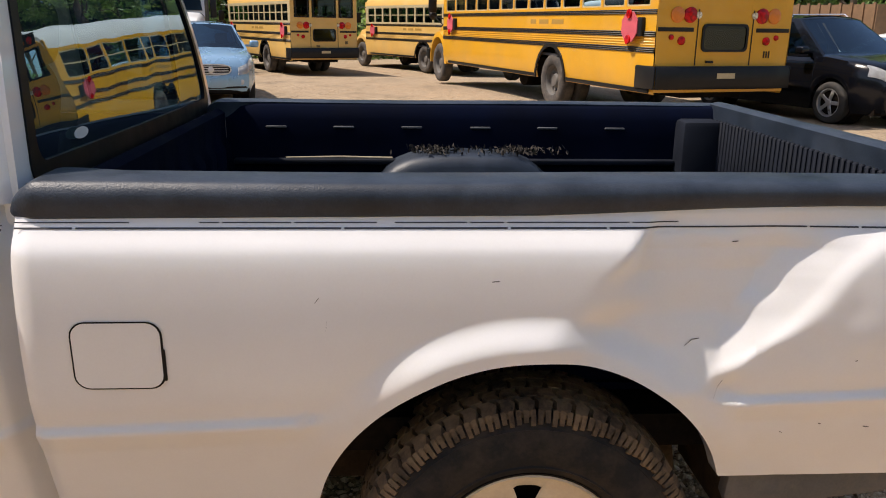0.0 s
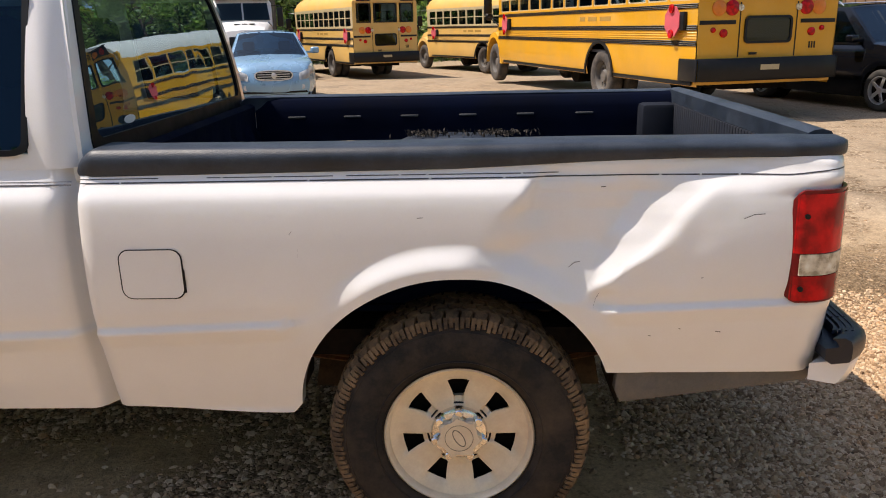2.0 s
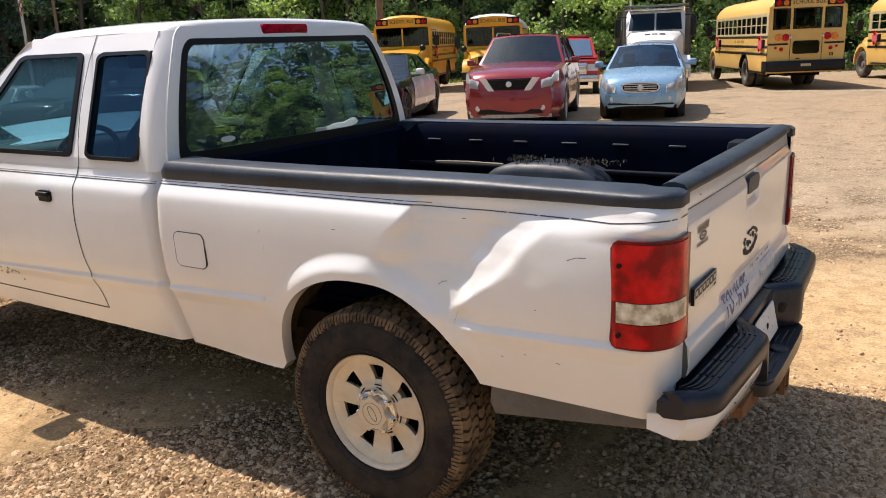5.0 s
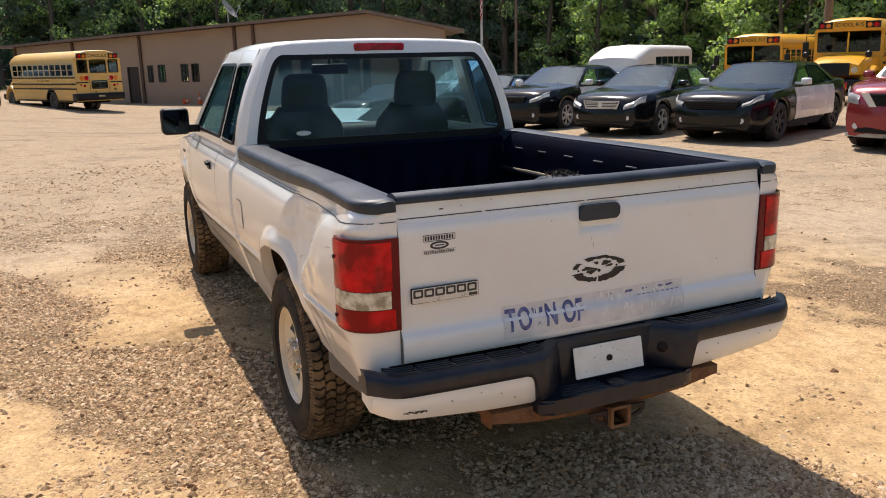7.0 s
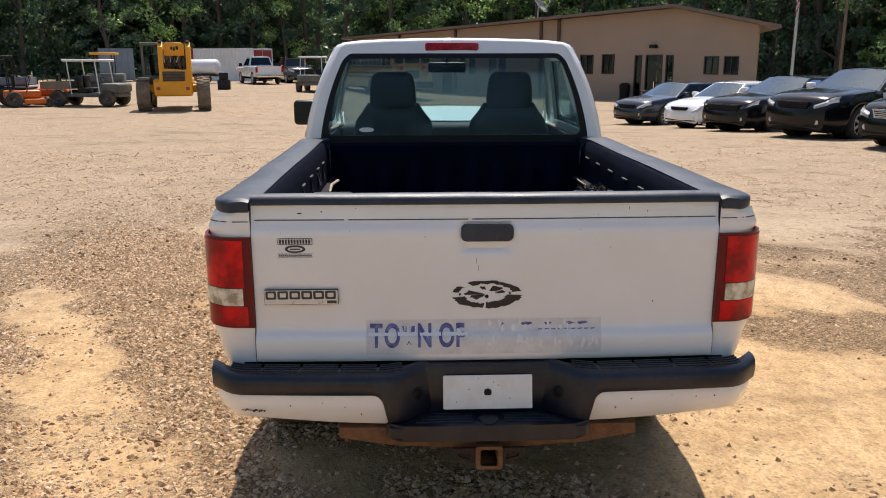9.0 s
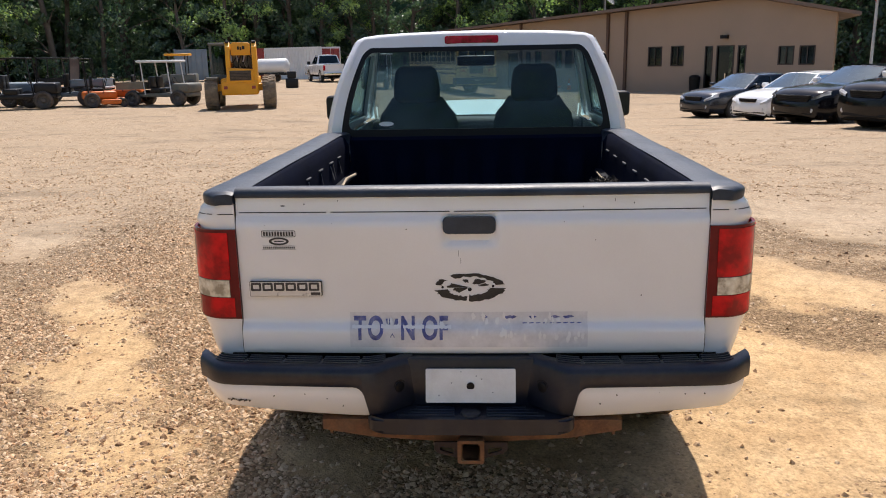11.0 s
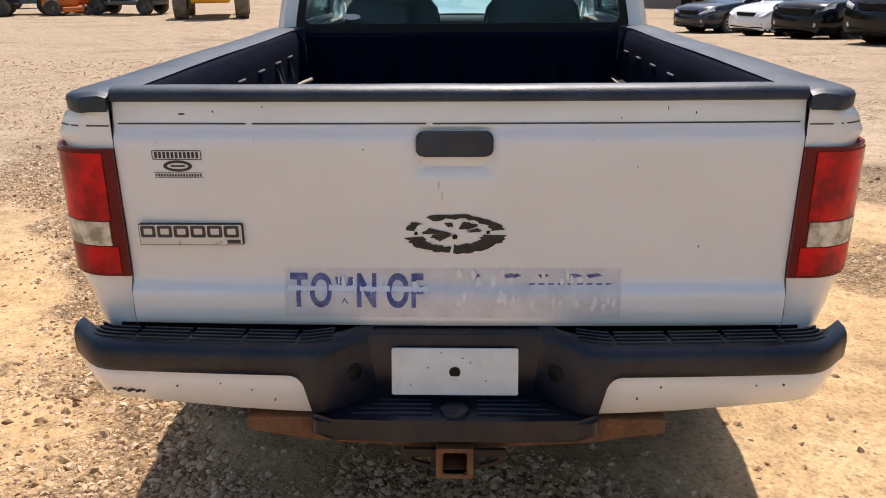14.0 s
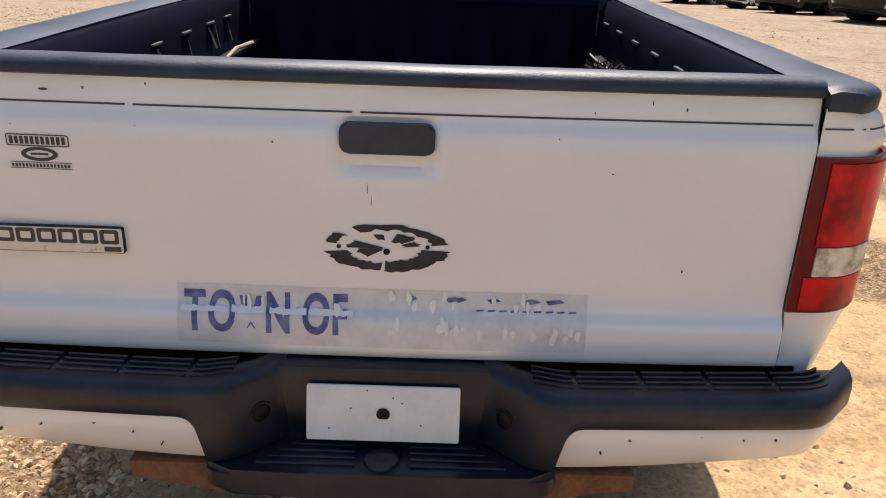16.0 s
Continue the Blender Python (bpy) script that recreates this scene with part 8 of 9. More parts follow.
grid(b, [[(0.055 + 0.14 * s, 0.02 + 0.05 * math.sin(s * 12), 5.63 - 0.6 * s * 0.4 - 0.6 * v) for s in [i / 4 for i in range(5)]] for v in (0, 0.5, 1)])
part("canton", b, FLAG_BLUE, flag)
set_down(flag, -28.85, 15.08, -30)
pole = thing("utility_pole", "weathered wooden utility pole at the edge of the trees", "utility pole", "utility poles")
b = bmesh.new()
tube(b, [(0, 0, 0), (0, 0, 5), (0, 0, 11)], [0.17, 0.15, 0.11], 12)
part("post", b, POLE_WOOD, pole)
b = bmesh.new()
box(b, -0.06, 0.06, -1.1, 1.1, 10.2, 10.35, 0.01)
part("crossarm", b, POLE_WOOD, pole)
for y in (-0.9, -0.4, 0.4, 0.9):
    b = bmesh.new()
    lathe(b, [(0.03, 0), (0.05, 0.04), (0.03, 0.08), (0.045, 0.12), (0, 0.15)], (0, y, 10.35), "z", 10)
    part("insulator", b, POLE_STEEL, pole)
set_down(pole, -19.8, 25.7, 40)
tagged(copy_thing(pole, pose(-35.1, 20.4, ground_z(-35.1, 20.4), 0, 0, 20) @ Matrix.Diagonal((0.45, 0.45, 1, 1))), "slim weathered wooden pole before the dark trees")
copy_thing(pole, pose(3.8, 31.5, ground_z(3.8, 31.5), 0, 0, 60))

# ---- far vehicles, machines and stores ----
GRILLE_BROWN = surface("dusty_grille", (0.10, 0.075, 0.055), 0.8, vary=0.3, scale=8, fine=80, dust=0.5, dust_colour=(0.22, 0.16, 0.11))
MUDDY_TYRE = surface("muddy_lugged_tyre", (0.16, 0.125, 0.09), 0.95, vary=0.3, scale=6, fine=60, dust=0.8, dust_colour=(0.34, 0.26, 0.17))
MACHINE_YELLOW = surface("machine_yellow", (0.78, 0.34, 0.006), 0.4, vary=0.08, scale=2, fine=40, dust=0.06)
GREEN_GREY = surface("grey_green_body", (0.10, 0.11, 0.10), 0.6, vary=0.15, scale=3, fine=40, dust=0.3)
WHITE_SHEET = surface("white_sheet_metal", (0.70, 0.70, 0.69), 0.45, vary=0.06, scale=1.5, fine=40, dust=0.12)
BLUE_GREY = surface("blue_grey_container", (0.16, 0.21, 0.25), 0.55, vary=0.1, scale=2, fine=40, dust=0.2)
RED_STEEL = surface("red_container_steel", (0.33, 0.045, 0.04), 0.55, vary=0.12, scale=2, fine=40, dust=0.2)
WOOD_CRATE = surface("brown_crate_wood", (0.22, 0.13, 0.07), 0.85, vary=0.2, scale=6, fine=60)

# telehandler: tyres, chassis, cab, boom
tele = thing("telehandler", "yellow telescopic handler with muddy tyres, boom towards the lot", "construction machine")
for x in (-1.35, 1.35):
    for s in (-1, 1):
        big_wheel(tele, x, s * 0.95, s, 0.54, 0.42, MUDDY_TYRE)
b = bmesh.new()
box(b, -1.9, 1.75, -0.62, 0.62, 0.55, 1.05, 0.06)
box(b, 1.1, 1.92, -0.60, 0.60, 0.50, 0.98, 0.06, 3)
box(b, 1.0, 1.60, -0.95, 0.95, 0.62, 0.86, 0.05)
part("chassis", b, MACHINE_YELLOW, tele)
b = bmesh.new()
prism(b, [(-0.44, 0.90), (0.50, 0.90), (0.46, 1.34), (-0.36, 1.40)], "x", 1.2, 1.96, 0.03)
part("engine_cover", b, MACHINE_YELLOW, tele)
b = bmesh.new()
box(b, 1.955, 1.985, -0.30, 0.40, 0.98, 1.30, 0.012)
part("rear_grille", b, GRILLE_BROWN, tele, "dusty brown radiator grille")
for k in range(6):
    b = bmesh.new()
    box(b, 1.982, 1.992, -0.29, 0.39, 1.01 + 0.048 * k, 1.022 + 0.048 * k)
    part("grille_bar", b, BUS_BLACK, tele)
b = bmesh.new()
box(b, -2.6, 1.40, -0.16, 0.36, 1.35, 1.85, 0.04)
part("boom", b, MACHINE_YELLOW, tele, "yellow telescopic boom")
for y in (-0.40, 0.46):
    b = bmesh.new()
    prism(b, [(0.85, 0.9), (1.90, 0.88), (1.94, 1.5), (1.86, 2.08), (1.66, 2.24), (1.10, 2.18), (0.80, 1.6)], "y", y, y + 0.15, 0.012)
    part("tower_plate", b, MACHINE_YELLOW, tele)
for y in (-0.325, 0.535):
    for x, z in ((1.72, 2.23), (1.45, 2.22)):
        b = bmesh.new()
        cyl(b, (x, y, z), "y", 0.045, 0.12, 12, bevel=0.006)
        part("pin", b, BUS_BLACK, tele)
b = bmesh.new()
prism(b, [(-0.22, 1.80), (0.42, 1.80), (0.42, 2.16), (0.34, 2.22), (-0.14, 2.22), (-0.22, 2.16)], "x", 1.60, 1.76, 0.02)
part("boom_head", b, MACHINE_YELLOW, tele, "yellow boom head")
for y0, y1, z0, z1 in ((0.00, 0.06, 1.98, 2.09), (0.08, 0.14, 1.96, 2.07), (0.16, 0.24, 1.99, 2.10)):
    b = bmesh.new()
    box(b, 1.758, 1.765, y0, y1, z0, z1)
    part("mark", b, BUS_BLACK, tele, "small dark mark")
b = bmesh.new()
box(b, 1.42, 1.50, -0.25, 0.46, 1.36, 1.82, 0.02)
part("boom_end", b, GREEN_GREY, tele, "dark end of the boom")
hr = random.Random(8)
for k in range(9):
    y = -0.16 + 0.07 * k
    b = bmesh.new()
    tube(b, [(1.56, y, 1.40), (1.74, y + hr.uniform(-0.12, 0.12), 1.52 + hr.uniform(0, 0.12)), (1.66, y + hr.uniform(-0.1, 0.1), 1.82)], hr.uniform(0.016, 0.028), 7)
    part("hose", b, BUS_BLACK if k % 3 else LIGHT_GREY, tele)
for y in (-0.20, 0.40):
    b = bmesh.new()
    tube(b, [(1.60, y, 1.36), (1.66, y, 2.0)], 0.045, 10)
    part("lift_ram", b, GRILLE_BROWN, tele)
for s_ in (-1, 1):
    b = bmesh.new()
    box(b, 1.91, 1.95, s_ * 0.40, s_ * 0.52, 0.70, 0.80, 0.01)
    part("rear_lamp", b, RED_STEEL, tele)
b = bmesh.new()
box(b, 1.0, 1.7, -1.10, -0.72, 1.02, 1.10, 0.02)
part("mudguard", b, GREEN_GREY, tele)
cabin = new("cabin")
cabin.parent = tele
b = bmesh.new()
for x in (-0.5, 0.85):
    for y in (-0.95, -0.12):
        box(b, x - 0.04, x + 0.04, y - 0.04, y + 0.04, 1.0, 2.16)
box(b, -0.6, 0.95, -1.02, -0.05, 2.14, 2.23, 0.03)
box(b, -0.55, 0.9, -1.0, -0.1, 0.75, 1.15, 0.03)
part("cabin_frame", b, GREEN_GREY, cabin)
b = bmesh.new()
slab(b, [(-0.95, 1.15), (-0.12, 1.15), (-0.12, 2.14), (-0.95, 2.14)], lambda u, v, w: (0.86, u, v))
slab(b, [(-0.5, 1.15), (0.85, 1.15), (0.85, 2.14), (-0.5, 2.14)], lambda u, v, w: (u, -0.96, v))
part("cabin_glass", b, BUS_GLASS, cabin)
b = bmesh.new()
box(b, 0.0, 0.35, -0.75, -0.3, 1.15, 1.85, 0.05)
part("seat", b, BUS_BLACK, cabin)
set_down(tele, -25.15, -8.57, 14)


def utility_cart(label, body_mat, roof_mat, bed=True, net=False):
    c = thing("utility_cart", label, "utility cart", "carts and mowers")
    for x in (-1.05, 1.05):
        for s in (-1, 1):
            big_wheel(c, x, s * 0.62, s, 0.33, 0.24)
    bb = bmesh.new()
    box(bb, -1.5, 1.45, -0.55, 0.55, 0.38, 0.55, 0.04)
    box(bb, -1.55, -0.75, -0.62, 0.62, 0.55, 0.95, 0.10, 3)
    part("body", bb, body_mat, c)
    for x in (-0.75, 0.45):
        for s in (-1, 1):
            bb = bmesh.new()
            tube(bb, [(x, s * 0.62, 0.5), (x + 0.12, s * 0.58, 1.85)], 0.025, 8)
            part("cage_post", bb, BUS_BLACK if net else roof_mat, c)
    if net:
        bb = bmesh.new()
        tube(bb, [(-0.63, -0.58, 1.85), (-0.63, 0.58, 1.85), (0.57, 0.58, 1.85), (0.57, -0.58, 1.85)], 0.025, 8, closed=True)
        part("cage_top", bb, BUS_BLACK, c)
        bb = bmesh.new()
        slab(bb, rounded(-0.56, 0.56, 1.02, 1.80, 0.06, 3), lambda u, v, w: (0.46 + 0.08 * (v - 0.5) - w, u, v), 0.012)
        part("net_panel", bb, NET_BROWN, c, "dusty brown net behind the seats")
        bb = bmesh.new()
        box(bb, 1.76, 1.80, -0.66, 0.66, 0.66, 0.74, 0.015)
        part("tail_bar", bb, WHITE_SHEET, c)
    else:
        bb = bmesh.new()
        box(bb, -0.85, 0.75, -0.66, 0.66, 1.83, 1.93, 0.04, 3)
        part("canopy", bb, roof_mat, c)
    for y in (-0.3, 0.3):
        bb = bmesh.new()
        box(bb, -0.2, 0.25, y - 0.25, y + 0.25, 0.55, 0.75, 0.04)
        box(bb, 0.22, 0.34, y - 0.25, y + 0.25, 0.75, 1.25, 0.04)
        part("seat", bb, BUS_BLACK, c)
    bb = bmesh.new()
    tube(bb, [(-0.45 + 0.16 * math.cos(a) * 0.4, -0.3 + 0.16 * math.sin(a), 1.05 + 0.16 * math.cos(a)) for a in [2 * math.pi * k / 16 for k in range(16)]], 0.015, 6, closed=True)
    part("steering_wheel", bb, BUS_BLACK, c)
    if bed:
        bb = bmesh.new()
        box(bb, 0.50, 1.75, -0.68, 0.68, 0.72, 0.78)
        for y in (-0.68, 0.64):
            box(bb, 0.50, 1.75, y, y + 0.04, 0.72, 1.02)
        box(bb, 0.50, 0.54, -0.68, 0.68, 0.72, 1.02)
        box(bb, 1.71, 1.75, -0.68, 0.68, 0.72, 1.02)
        part("cargo_bed", bb, body_mat if net else BED_OLIVE, c)
    return c


NET_BROWN = surface("dusty_brown_net", (0.10, 0.062, 0.045), 0.9, vary=0.35, scale=9, fine=90)
BED_OLIVE = surface("olive_grey_cargo_bed", (0.17, 0.155, 0.12), 0.7, vary=0.15, scale=4, fine=50, dust=0.3)
cart = utility_cart("grey utility cart with a white canopy and cargo bed", GREEN_GREY, WHITE_SHEET)
set_down(cart, -27.1, -12.3, -98)
cart.scale = (0.9, 0.9, 0.88)
cart_dark = utility_cart("dark utility cart with a brown net behind its seats", BUS_BLACK, BUS_BLACK, net=True)
set_down(cart_dark, -25.6, -17.3, -70)
cart_blue = utility_cart("pale blue utility cart with a low bed and a brown net", BLUE_GREY, BUS_BLACK, net=True)
set_down(cart_blue, -27.6, -19.6, -80)
tagged(set_down(copy_thing(cart_dark, Matrix()), -33.0, -18.6, -60), "dark utility cart farther back in the yard")
tagged(set_down(copy_thing(cart_blue, Matrix()), -27.4, -16.4, 100), "pale blue utility cart parked beside an orange mower")


def mower(label, mat):
    c = thing("mower", label, "mower", "carts and mowers")
    for x, r in ((-0.6, 0.16), (0.5, 0.28)):
        for s in (-1, 1):
            big_wheel(c, x, s * 0.5, s, r, 0.2)
    bb = bmesh.new()
    box(bb, -0.4, 0.8, -0.4, 0.4, 0.3, 0.6, 0.08, 3)
    box(bb, -0.5, 0.2, -0.7, 0.7, 0.12, 0.3, 0.05)
    part("deck", bb, mat, c)
    bb = bmesh.new()
    box(bb, 0.05, 0.45, -0.25, 0.25, 0.6, 0.72, 0.05)
    box(bb, 0.4, 0.5, -0.25, 0.25, 0.7, 1.15, 0.05)
    part("seat", bb, BUS_BLACK, c)
    bb = bmesh.new()
    tube(bb, [(0.6, -0.45, 0.5), (0.65, -0.45, 1.7), (0.65, 0.45, 1.7), (0.6, 0.45, 0.5)], 0.025, 8)
    for s in (-1, 1):
        tube(bb, [(0.1, s * 0.4, 0.5), (-0.1, s * 0.3, 1.05), (-0.12, s * 0.05, 1.08)], 0.015, 6)
    part("roll_bar", bb, BUS_BLACK, c)
    return c


mow = mower("orange ride-on mower beside the carts", surface("mower_orange", (0.62, 0.14, 0.015), 0.4, vary=0.1))
set_down(mow, -26.5, -14.3, -60)
tagged(set_down(copy_thing(mow, Matrix()), -28.3, -14.4, 100), "orange ride-on mower behind another mower")
# small tracked loader with a yellow canopy behind the carts
loader = thing("mini_loader", "small loader with a yellow canopy in the yard", "construction machine")
for x in (-0.8, 0.8):
    for s in (-1, 1):
        big_wheel(loader, x, s * 0.7, s, 0.42, 0.3)
b = bmesh.new()
box(b, -1.2, 1.3, -0.6, 0.6, 0.5, 1.3, 0.08)
part("body", b, GREEN_GREY, loader)
for x in (-0.5, 0.7):
    for s in (-1, 1):
        b = bmesh.new()
        tube(b, [(x, s * 0.6, 1.2), (x, s * 0.6, 2.65)], 0.035, 8)
        part("post", b, BUS_BLACK, loader)
b = bmesh.new()
box(b, -0.8, 0.95, -0.75, 0.75, 2.62, 2.78, 0.06, 3)
part("canopy", b, MACHINE_YELLOW, loader)
set_down(loader, -40.5, -16.6, -80)
loader.scale = (0.74, 0.74, 0.74)


def container(label, mat, L, W=2.4, H=2.55, end=None):
    c = thing("storage_container", label, "container")
    bb = bmesh.new()
    box(bb, -L / 2, L / 2, -W / 2, W / 2, 0.12, H)
    shell = part("shell", bb, mat, c)
    n = int(L / 0.28)
    for k in range(n):
        x = -L / 2 + (k + 0.5) * L / n
        for s in (-1, 1):
            bb = bmesh.new()
            box(bb, x - 0.06, x + 0.06, s * W / 2, s * (W / 2 + 0.03), 0.25, H - 0.12)
            part("rib", bb, mat, shell)
    bb = bmesh.new()
    for x in (-L / 2, L / 2):
        for s in (-1, 1):
            box(bb, x - 0.06, x + 0.06, s * W / 2 - 0.06, s * W / 2 + 0.06, 0.0, H + 0.02)
    for z in (0.06, H - 0.02):
        for s in (-1, 1):
            box(bb, -L / 2, L / 2, s * W / 2 - 0.05, s * W / 2 + 0.05, z - 0.06, z + 0.06)
    part("frame", bb, mat, c)
    for s in (-1, 1):
        bb = bmesh.new()
        y = s * W / 4
        box(bb, L / 2, L / 2 + 0.04, y - W / 4 + 0.06, y + W / 4 - 0.03, 0.2, H - 0.12, 0.01)
        for d in (-0.25, 0.25):
            tube(bb, [(L / 2 + 0.06, y + d, 0.2), (L / 2 + 0.06, y + d, H - 0.12)], 0.02, 6)
        part("door", bb, end or mat, c)
    return c


set_down(container("blue-grey storage container at the edge of the woods", BLUE_GREY, 3.0), -62.4, -23.9, 20)
set_down(container("long white storage container with a red door end", WHITE_SHEET, 6.1, end=RED_STEEL), -64.8, -15.2, 62)
set_down(container("red storage container beside a white one", RED_STEEL, 3.0), -67.2, -18.4, 70)
# trailer tank beside the handler
tank = thing("fuel_trailer", "small white tank trailer in the yard", "trailer")
b = bmesh.new()
cyl(b, (0, 0, 1.15), "x", 0.55, 2.4, 24, bevel=0.12)
part("tank", b, WHITE_SHEET, tank, smooth=50)
b = bmesh.new()
box(b, -1.6, 1.2, -0.5, 0.5, 0.5, 0.65)
box(b, -1.0, 1.0, -0.3, 0.3, 0.6, 0.75)
part("frame", b, BUS_BLACK, tank)
for s in (-1, 1):
    big_wheel(tank, 0, s * 0.62, s, 0.33, 0.2)
set_down(tank, -56.5, -15.6, 80)
b = bmesh.new()
box(b, -0.4, 0.4, -0.35, 0.35, 0.0, 0.55, 0.05)
box(b, -0.25, 0.25, -0.25, 0.25, 0.5, 0.95, 0.05)
pump = new("pump_unit", mesh_of("pump_unit", b, BUS_BLACK))
tagged(pump, "dark pump unit on the ground by the container", "pump")
set_down(pump, -43.47, -11.12, 10)


def pickup(label, paint, L=5.8, crew=True, ladder=False):
    c = thing("pickup_truck", label, "pickup truck")
    bb = bmesh.new()
    W = 1.98
    rows = []
    for x in [-L / 2, -L / 2 + 0.1, -2.25, -2.0, -1.75, -1.5, -1.25, -0.9, 0.4, 1.25, 1.5, 1.75, 2.0, 2.25, L / 2 - 0.05, L / 2]:
        zl = 0.52
        for cx in (-1.75, 1.75):
            if abs(x - cx) < 0.46:
                zl = max(zl, 0.42 + math.sqrt(0.46**2 - (x - cx) ** 2))
        zt = 1.16 if x < -0.85 else 1.24
        pw = W / 2 * (0.93 if abs(x) > L / 2 - 0.08 else 1)
        rows.append([(x, -pw * 0.97, zl), (x, -pw, (zl + zt) / 2), (x, -pw * 0.97, zt - 0.05), (x, -pw * 0.9, zt), (x, pw * 0.9, zt), (x, pw * 0.97, zt - 0.05), (x, pw, (zl + zt) / 2), (x, pw * 0.97, zl)])
    grid(bb, rows)
    for row in (rows[0], rows[-1]):
        bb.faces.new([bb.verts.new(p) for p in row])
    part("body", bb, paint, c, smooth=45)
    bb = bmesh.new()
    box(bb, 0.75, L / 2 - 0.1, -0.78, 0.78, 1.243, 1.25)
    part("bed_opening", bb, BUS_BLACK, c)
    bb = bmesh.new()
    rows = []
    for x, z in ((-1.15, 1.20), (-0.45, 1.86), (0.0, 1.90), (0.45, 1.86), (0.70, 1.22)):
        h = 0.88 if z < 1.3 else 0.70
        rows.append([(x, -h, z), (x, 0, z + 0.03), (x, h, z)])
    grid(bb, rows)
    for s in (-1, 1):
        bb.faces.new([bb.verts.new((x, s * (0.88 if z < 1.3 else 0.70), z)) for x, z in ((-1.15, 1.20), (-0.45, 1.86), (0.0, 1.90), (0.45, 1.86), (0.70, 1.22))])
    cabp = part("cab", bb, paint, c, smooth=30)
    for x0, z0, x1, z1, nm in ((-1.10, 1.27, -0.52, 1.82, "windscreen"), (0.69, 1.30, 0.51, 1.80, "rear_window")):
        bb = bmesh.new()
        d = -0.015 if nm == "windscreen" else 0.015
        slab(bb, [(-0.74, 0), (0.74, 0), (0.62, 1), (-0.62, 1)], lambda u, v, w: (x0 + (x1 - x0) * v + d, u, z0 + (z1 - z0) * v + 0.02))
        part(nm, bb, CAR_DARK_GLASS, cabp)
    for s in (-1, 1):
        for ua, ub in ((-0.72, -0.05), (0.02, 0.52)):
            bb = bmesh.new()
            slab(bb, [(ua - (0.22 if ua < -0.5 else 0), 1.28), (ub, 1.28), (ub - (0.06 if ub > 0.3 else 0), 1.76), (ua + (0.28 if ua < -0.5 else 0), 1.76)], lambda u, v, w: (u, s * (0.876 - (v - 1.22) * 0.28 + 0.012), v))
            part("side_window", bb, CAR_DARK_GLASS, cabp)
        bb = bmesh.new()
        box(bb, L / 2 - 0.08, L / 2 + 0.015, s * 0.82, s * 0.97, 0.82, 1.18, 0.02)
        part("tail_lamp", bb, RED_LENS, c)
        bb = bmesh.new()
        box(bb, -L / 2 - 0.02, -L / 2 + 0.1, s * 0.58, s * 0.93, 0.82, 1.05, 0.02)
        part("headlamp", bb, LAMP_GLASS, c)
        for x in (-1.75, 1.75):
            car_wheel(c, x, s * 0.85, s, 0.40, "five")
        bb = bmesh.new()
        box(bb, -1.05, -0.92, s * 0.98, s * 1.20, 1.22, 1.45, 0.03)
        part("door_mirror", bb, BLACK_TRIM, c)
    bb = bmesh.new()
    box(bb, -L / 2 - 0.05, -L / 2 + 0.02, -0.56, 0.56, 0.72, 1.10, 0.02)
    for k in range(3):
        box(bb, -L / 2 - 0.07, -L / 2 - 0.04, -0.52, 0.52, 0.76 + 0.11 * k, 0.80 + 0.11 * k, 0.01)
    part("grille", bb, CHROME, c)
    for x, sx in ((-L / 2 - 0.08, -1), (L / 2 + 0.06, 1)):
        bb = bmesh.new()
        box(bb, x - 0.08, x + 0.08, -0.95, 0.95, 0.48, 0.70, 0.04, 3)
        part("bumper", bb, CHROME, c)
    bb = bmesh.new()
    box(bb, -2.4, 2.4, -0.6, 0.6, 0.35, 0.6)
    part("chassis", bb, DARK_VOID, c)
    if ladder:
        bb = bmesh.new()
        box(bb, -0.35, 0.35, -0.62, 0.62, 1.90, 1.99, 0.03)
        part("light_bar", bb, RED_STEEL, c)
    return c


set_down(pickup("bright red pickup truck with a chrome grille and roof light bar", PAINTS["bright_red"], ladder=True), -10.4, 24.6, 112, 0.0)
set_down(pickup("white pickup truck with a black load in its bed", PAINTS["white"]), -55.65, -11.39, 25)
tagged(set_down(copy_thing(dark_suv, Matrix()), -58.2, -9.2, 200), "dark wagon far off beside the yard")
tagged(set_down(copy_thing(cart, Matrix()), -42.1, -5.8, 175), "pale utility cart far off near the building")

# shuttle bus
shuttle = thing("shuttle_bus", "white shuttle bus with dark side windows behind the cars", "bus")
b = bmesh.new()
half = [(1.05, 0.45), (1.12, 0.6), (1.15, 1.6), (1.13, 2.58), (1.07, 2.72), (0.92, 2.80), (0.0, 2.86)]
ring = half + [(-y, z) for y, z in half[-2::-1]]
rows = []
for x, dz, sc in ((-2.85, -1.0, 0.92), (-2.82, -0.52, 0.96), (-2.70, -0.40, 0.98), (-2.2, -0.24, 0.995), (-1.5, -0.06, 1), (-1.1, 0, 1), (4.3, 0, 1), (4.4, -0.04, 0.99)):
    rows.append([(x, y * sc, max(0.45, z + (dz if z > 1.9 else 0))) for y, z in ring])
grid(b, rows)
for row in (rows[0], rows[-1]):
    b.faces.new([b.verts.new(p) for p in row])
part("body", b, WHITE_SHEET, shuttle, smooth=40)
b = bmesh.new()
box(b, -4.1, -2.5, -0.9, 0.9, 0.5, 1.15, 0.10, 3)
box(b, -3.3, -2.5, -0.85, 0.85, 1.1, 1.75, 0.15, 3)
part("nose", b, WHITE_SHEET, shuttle)
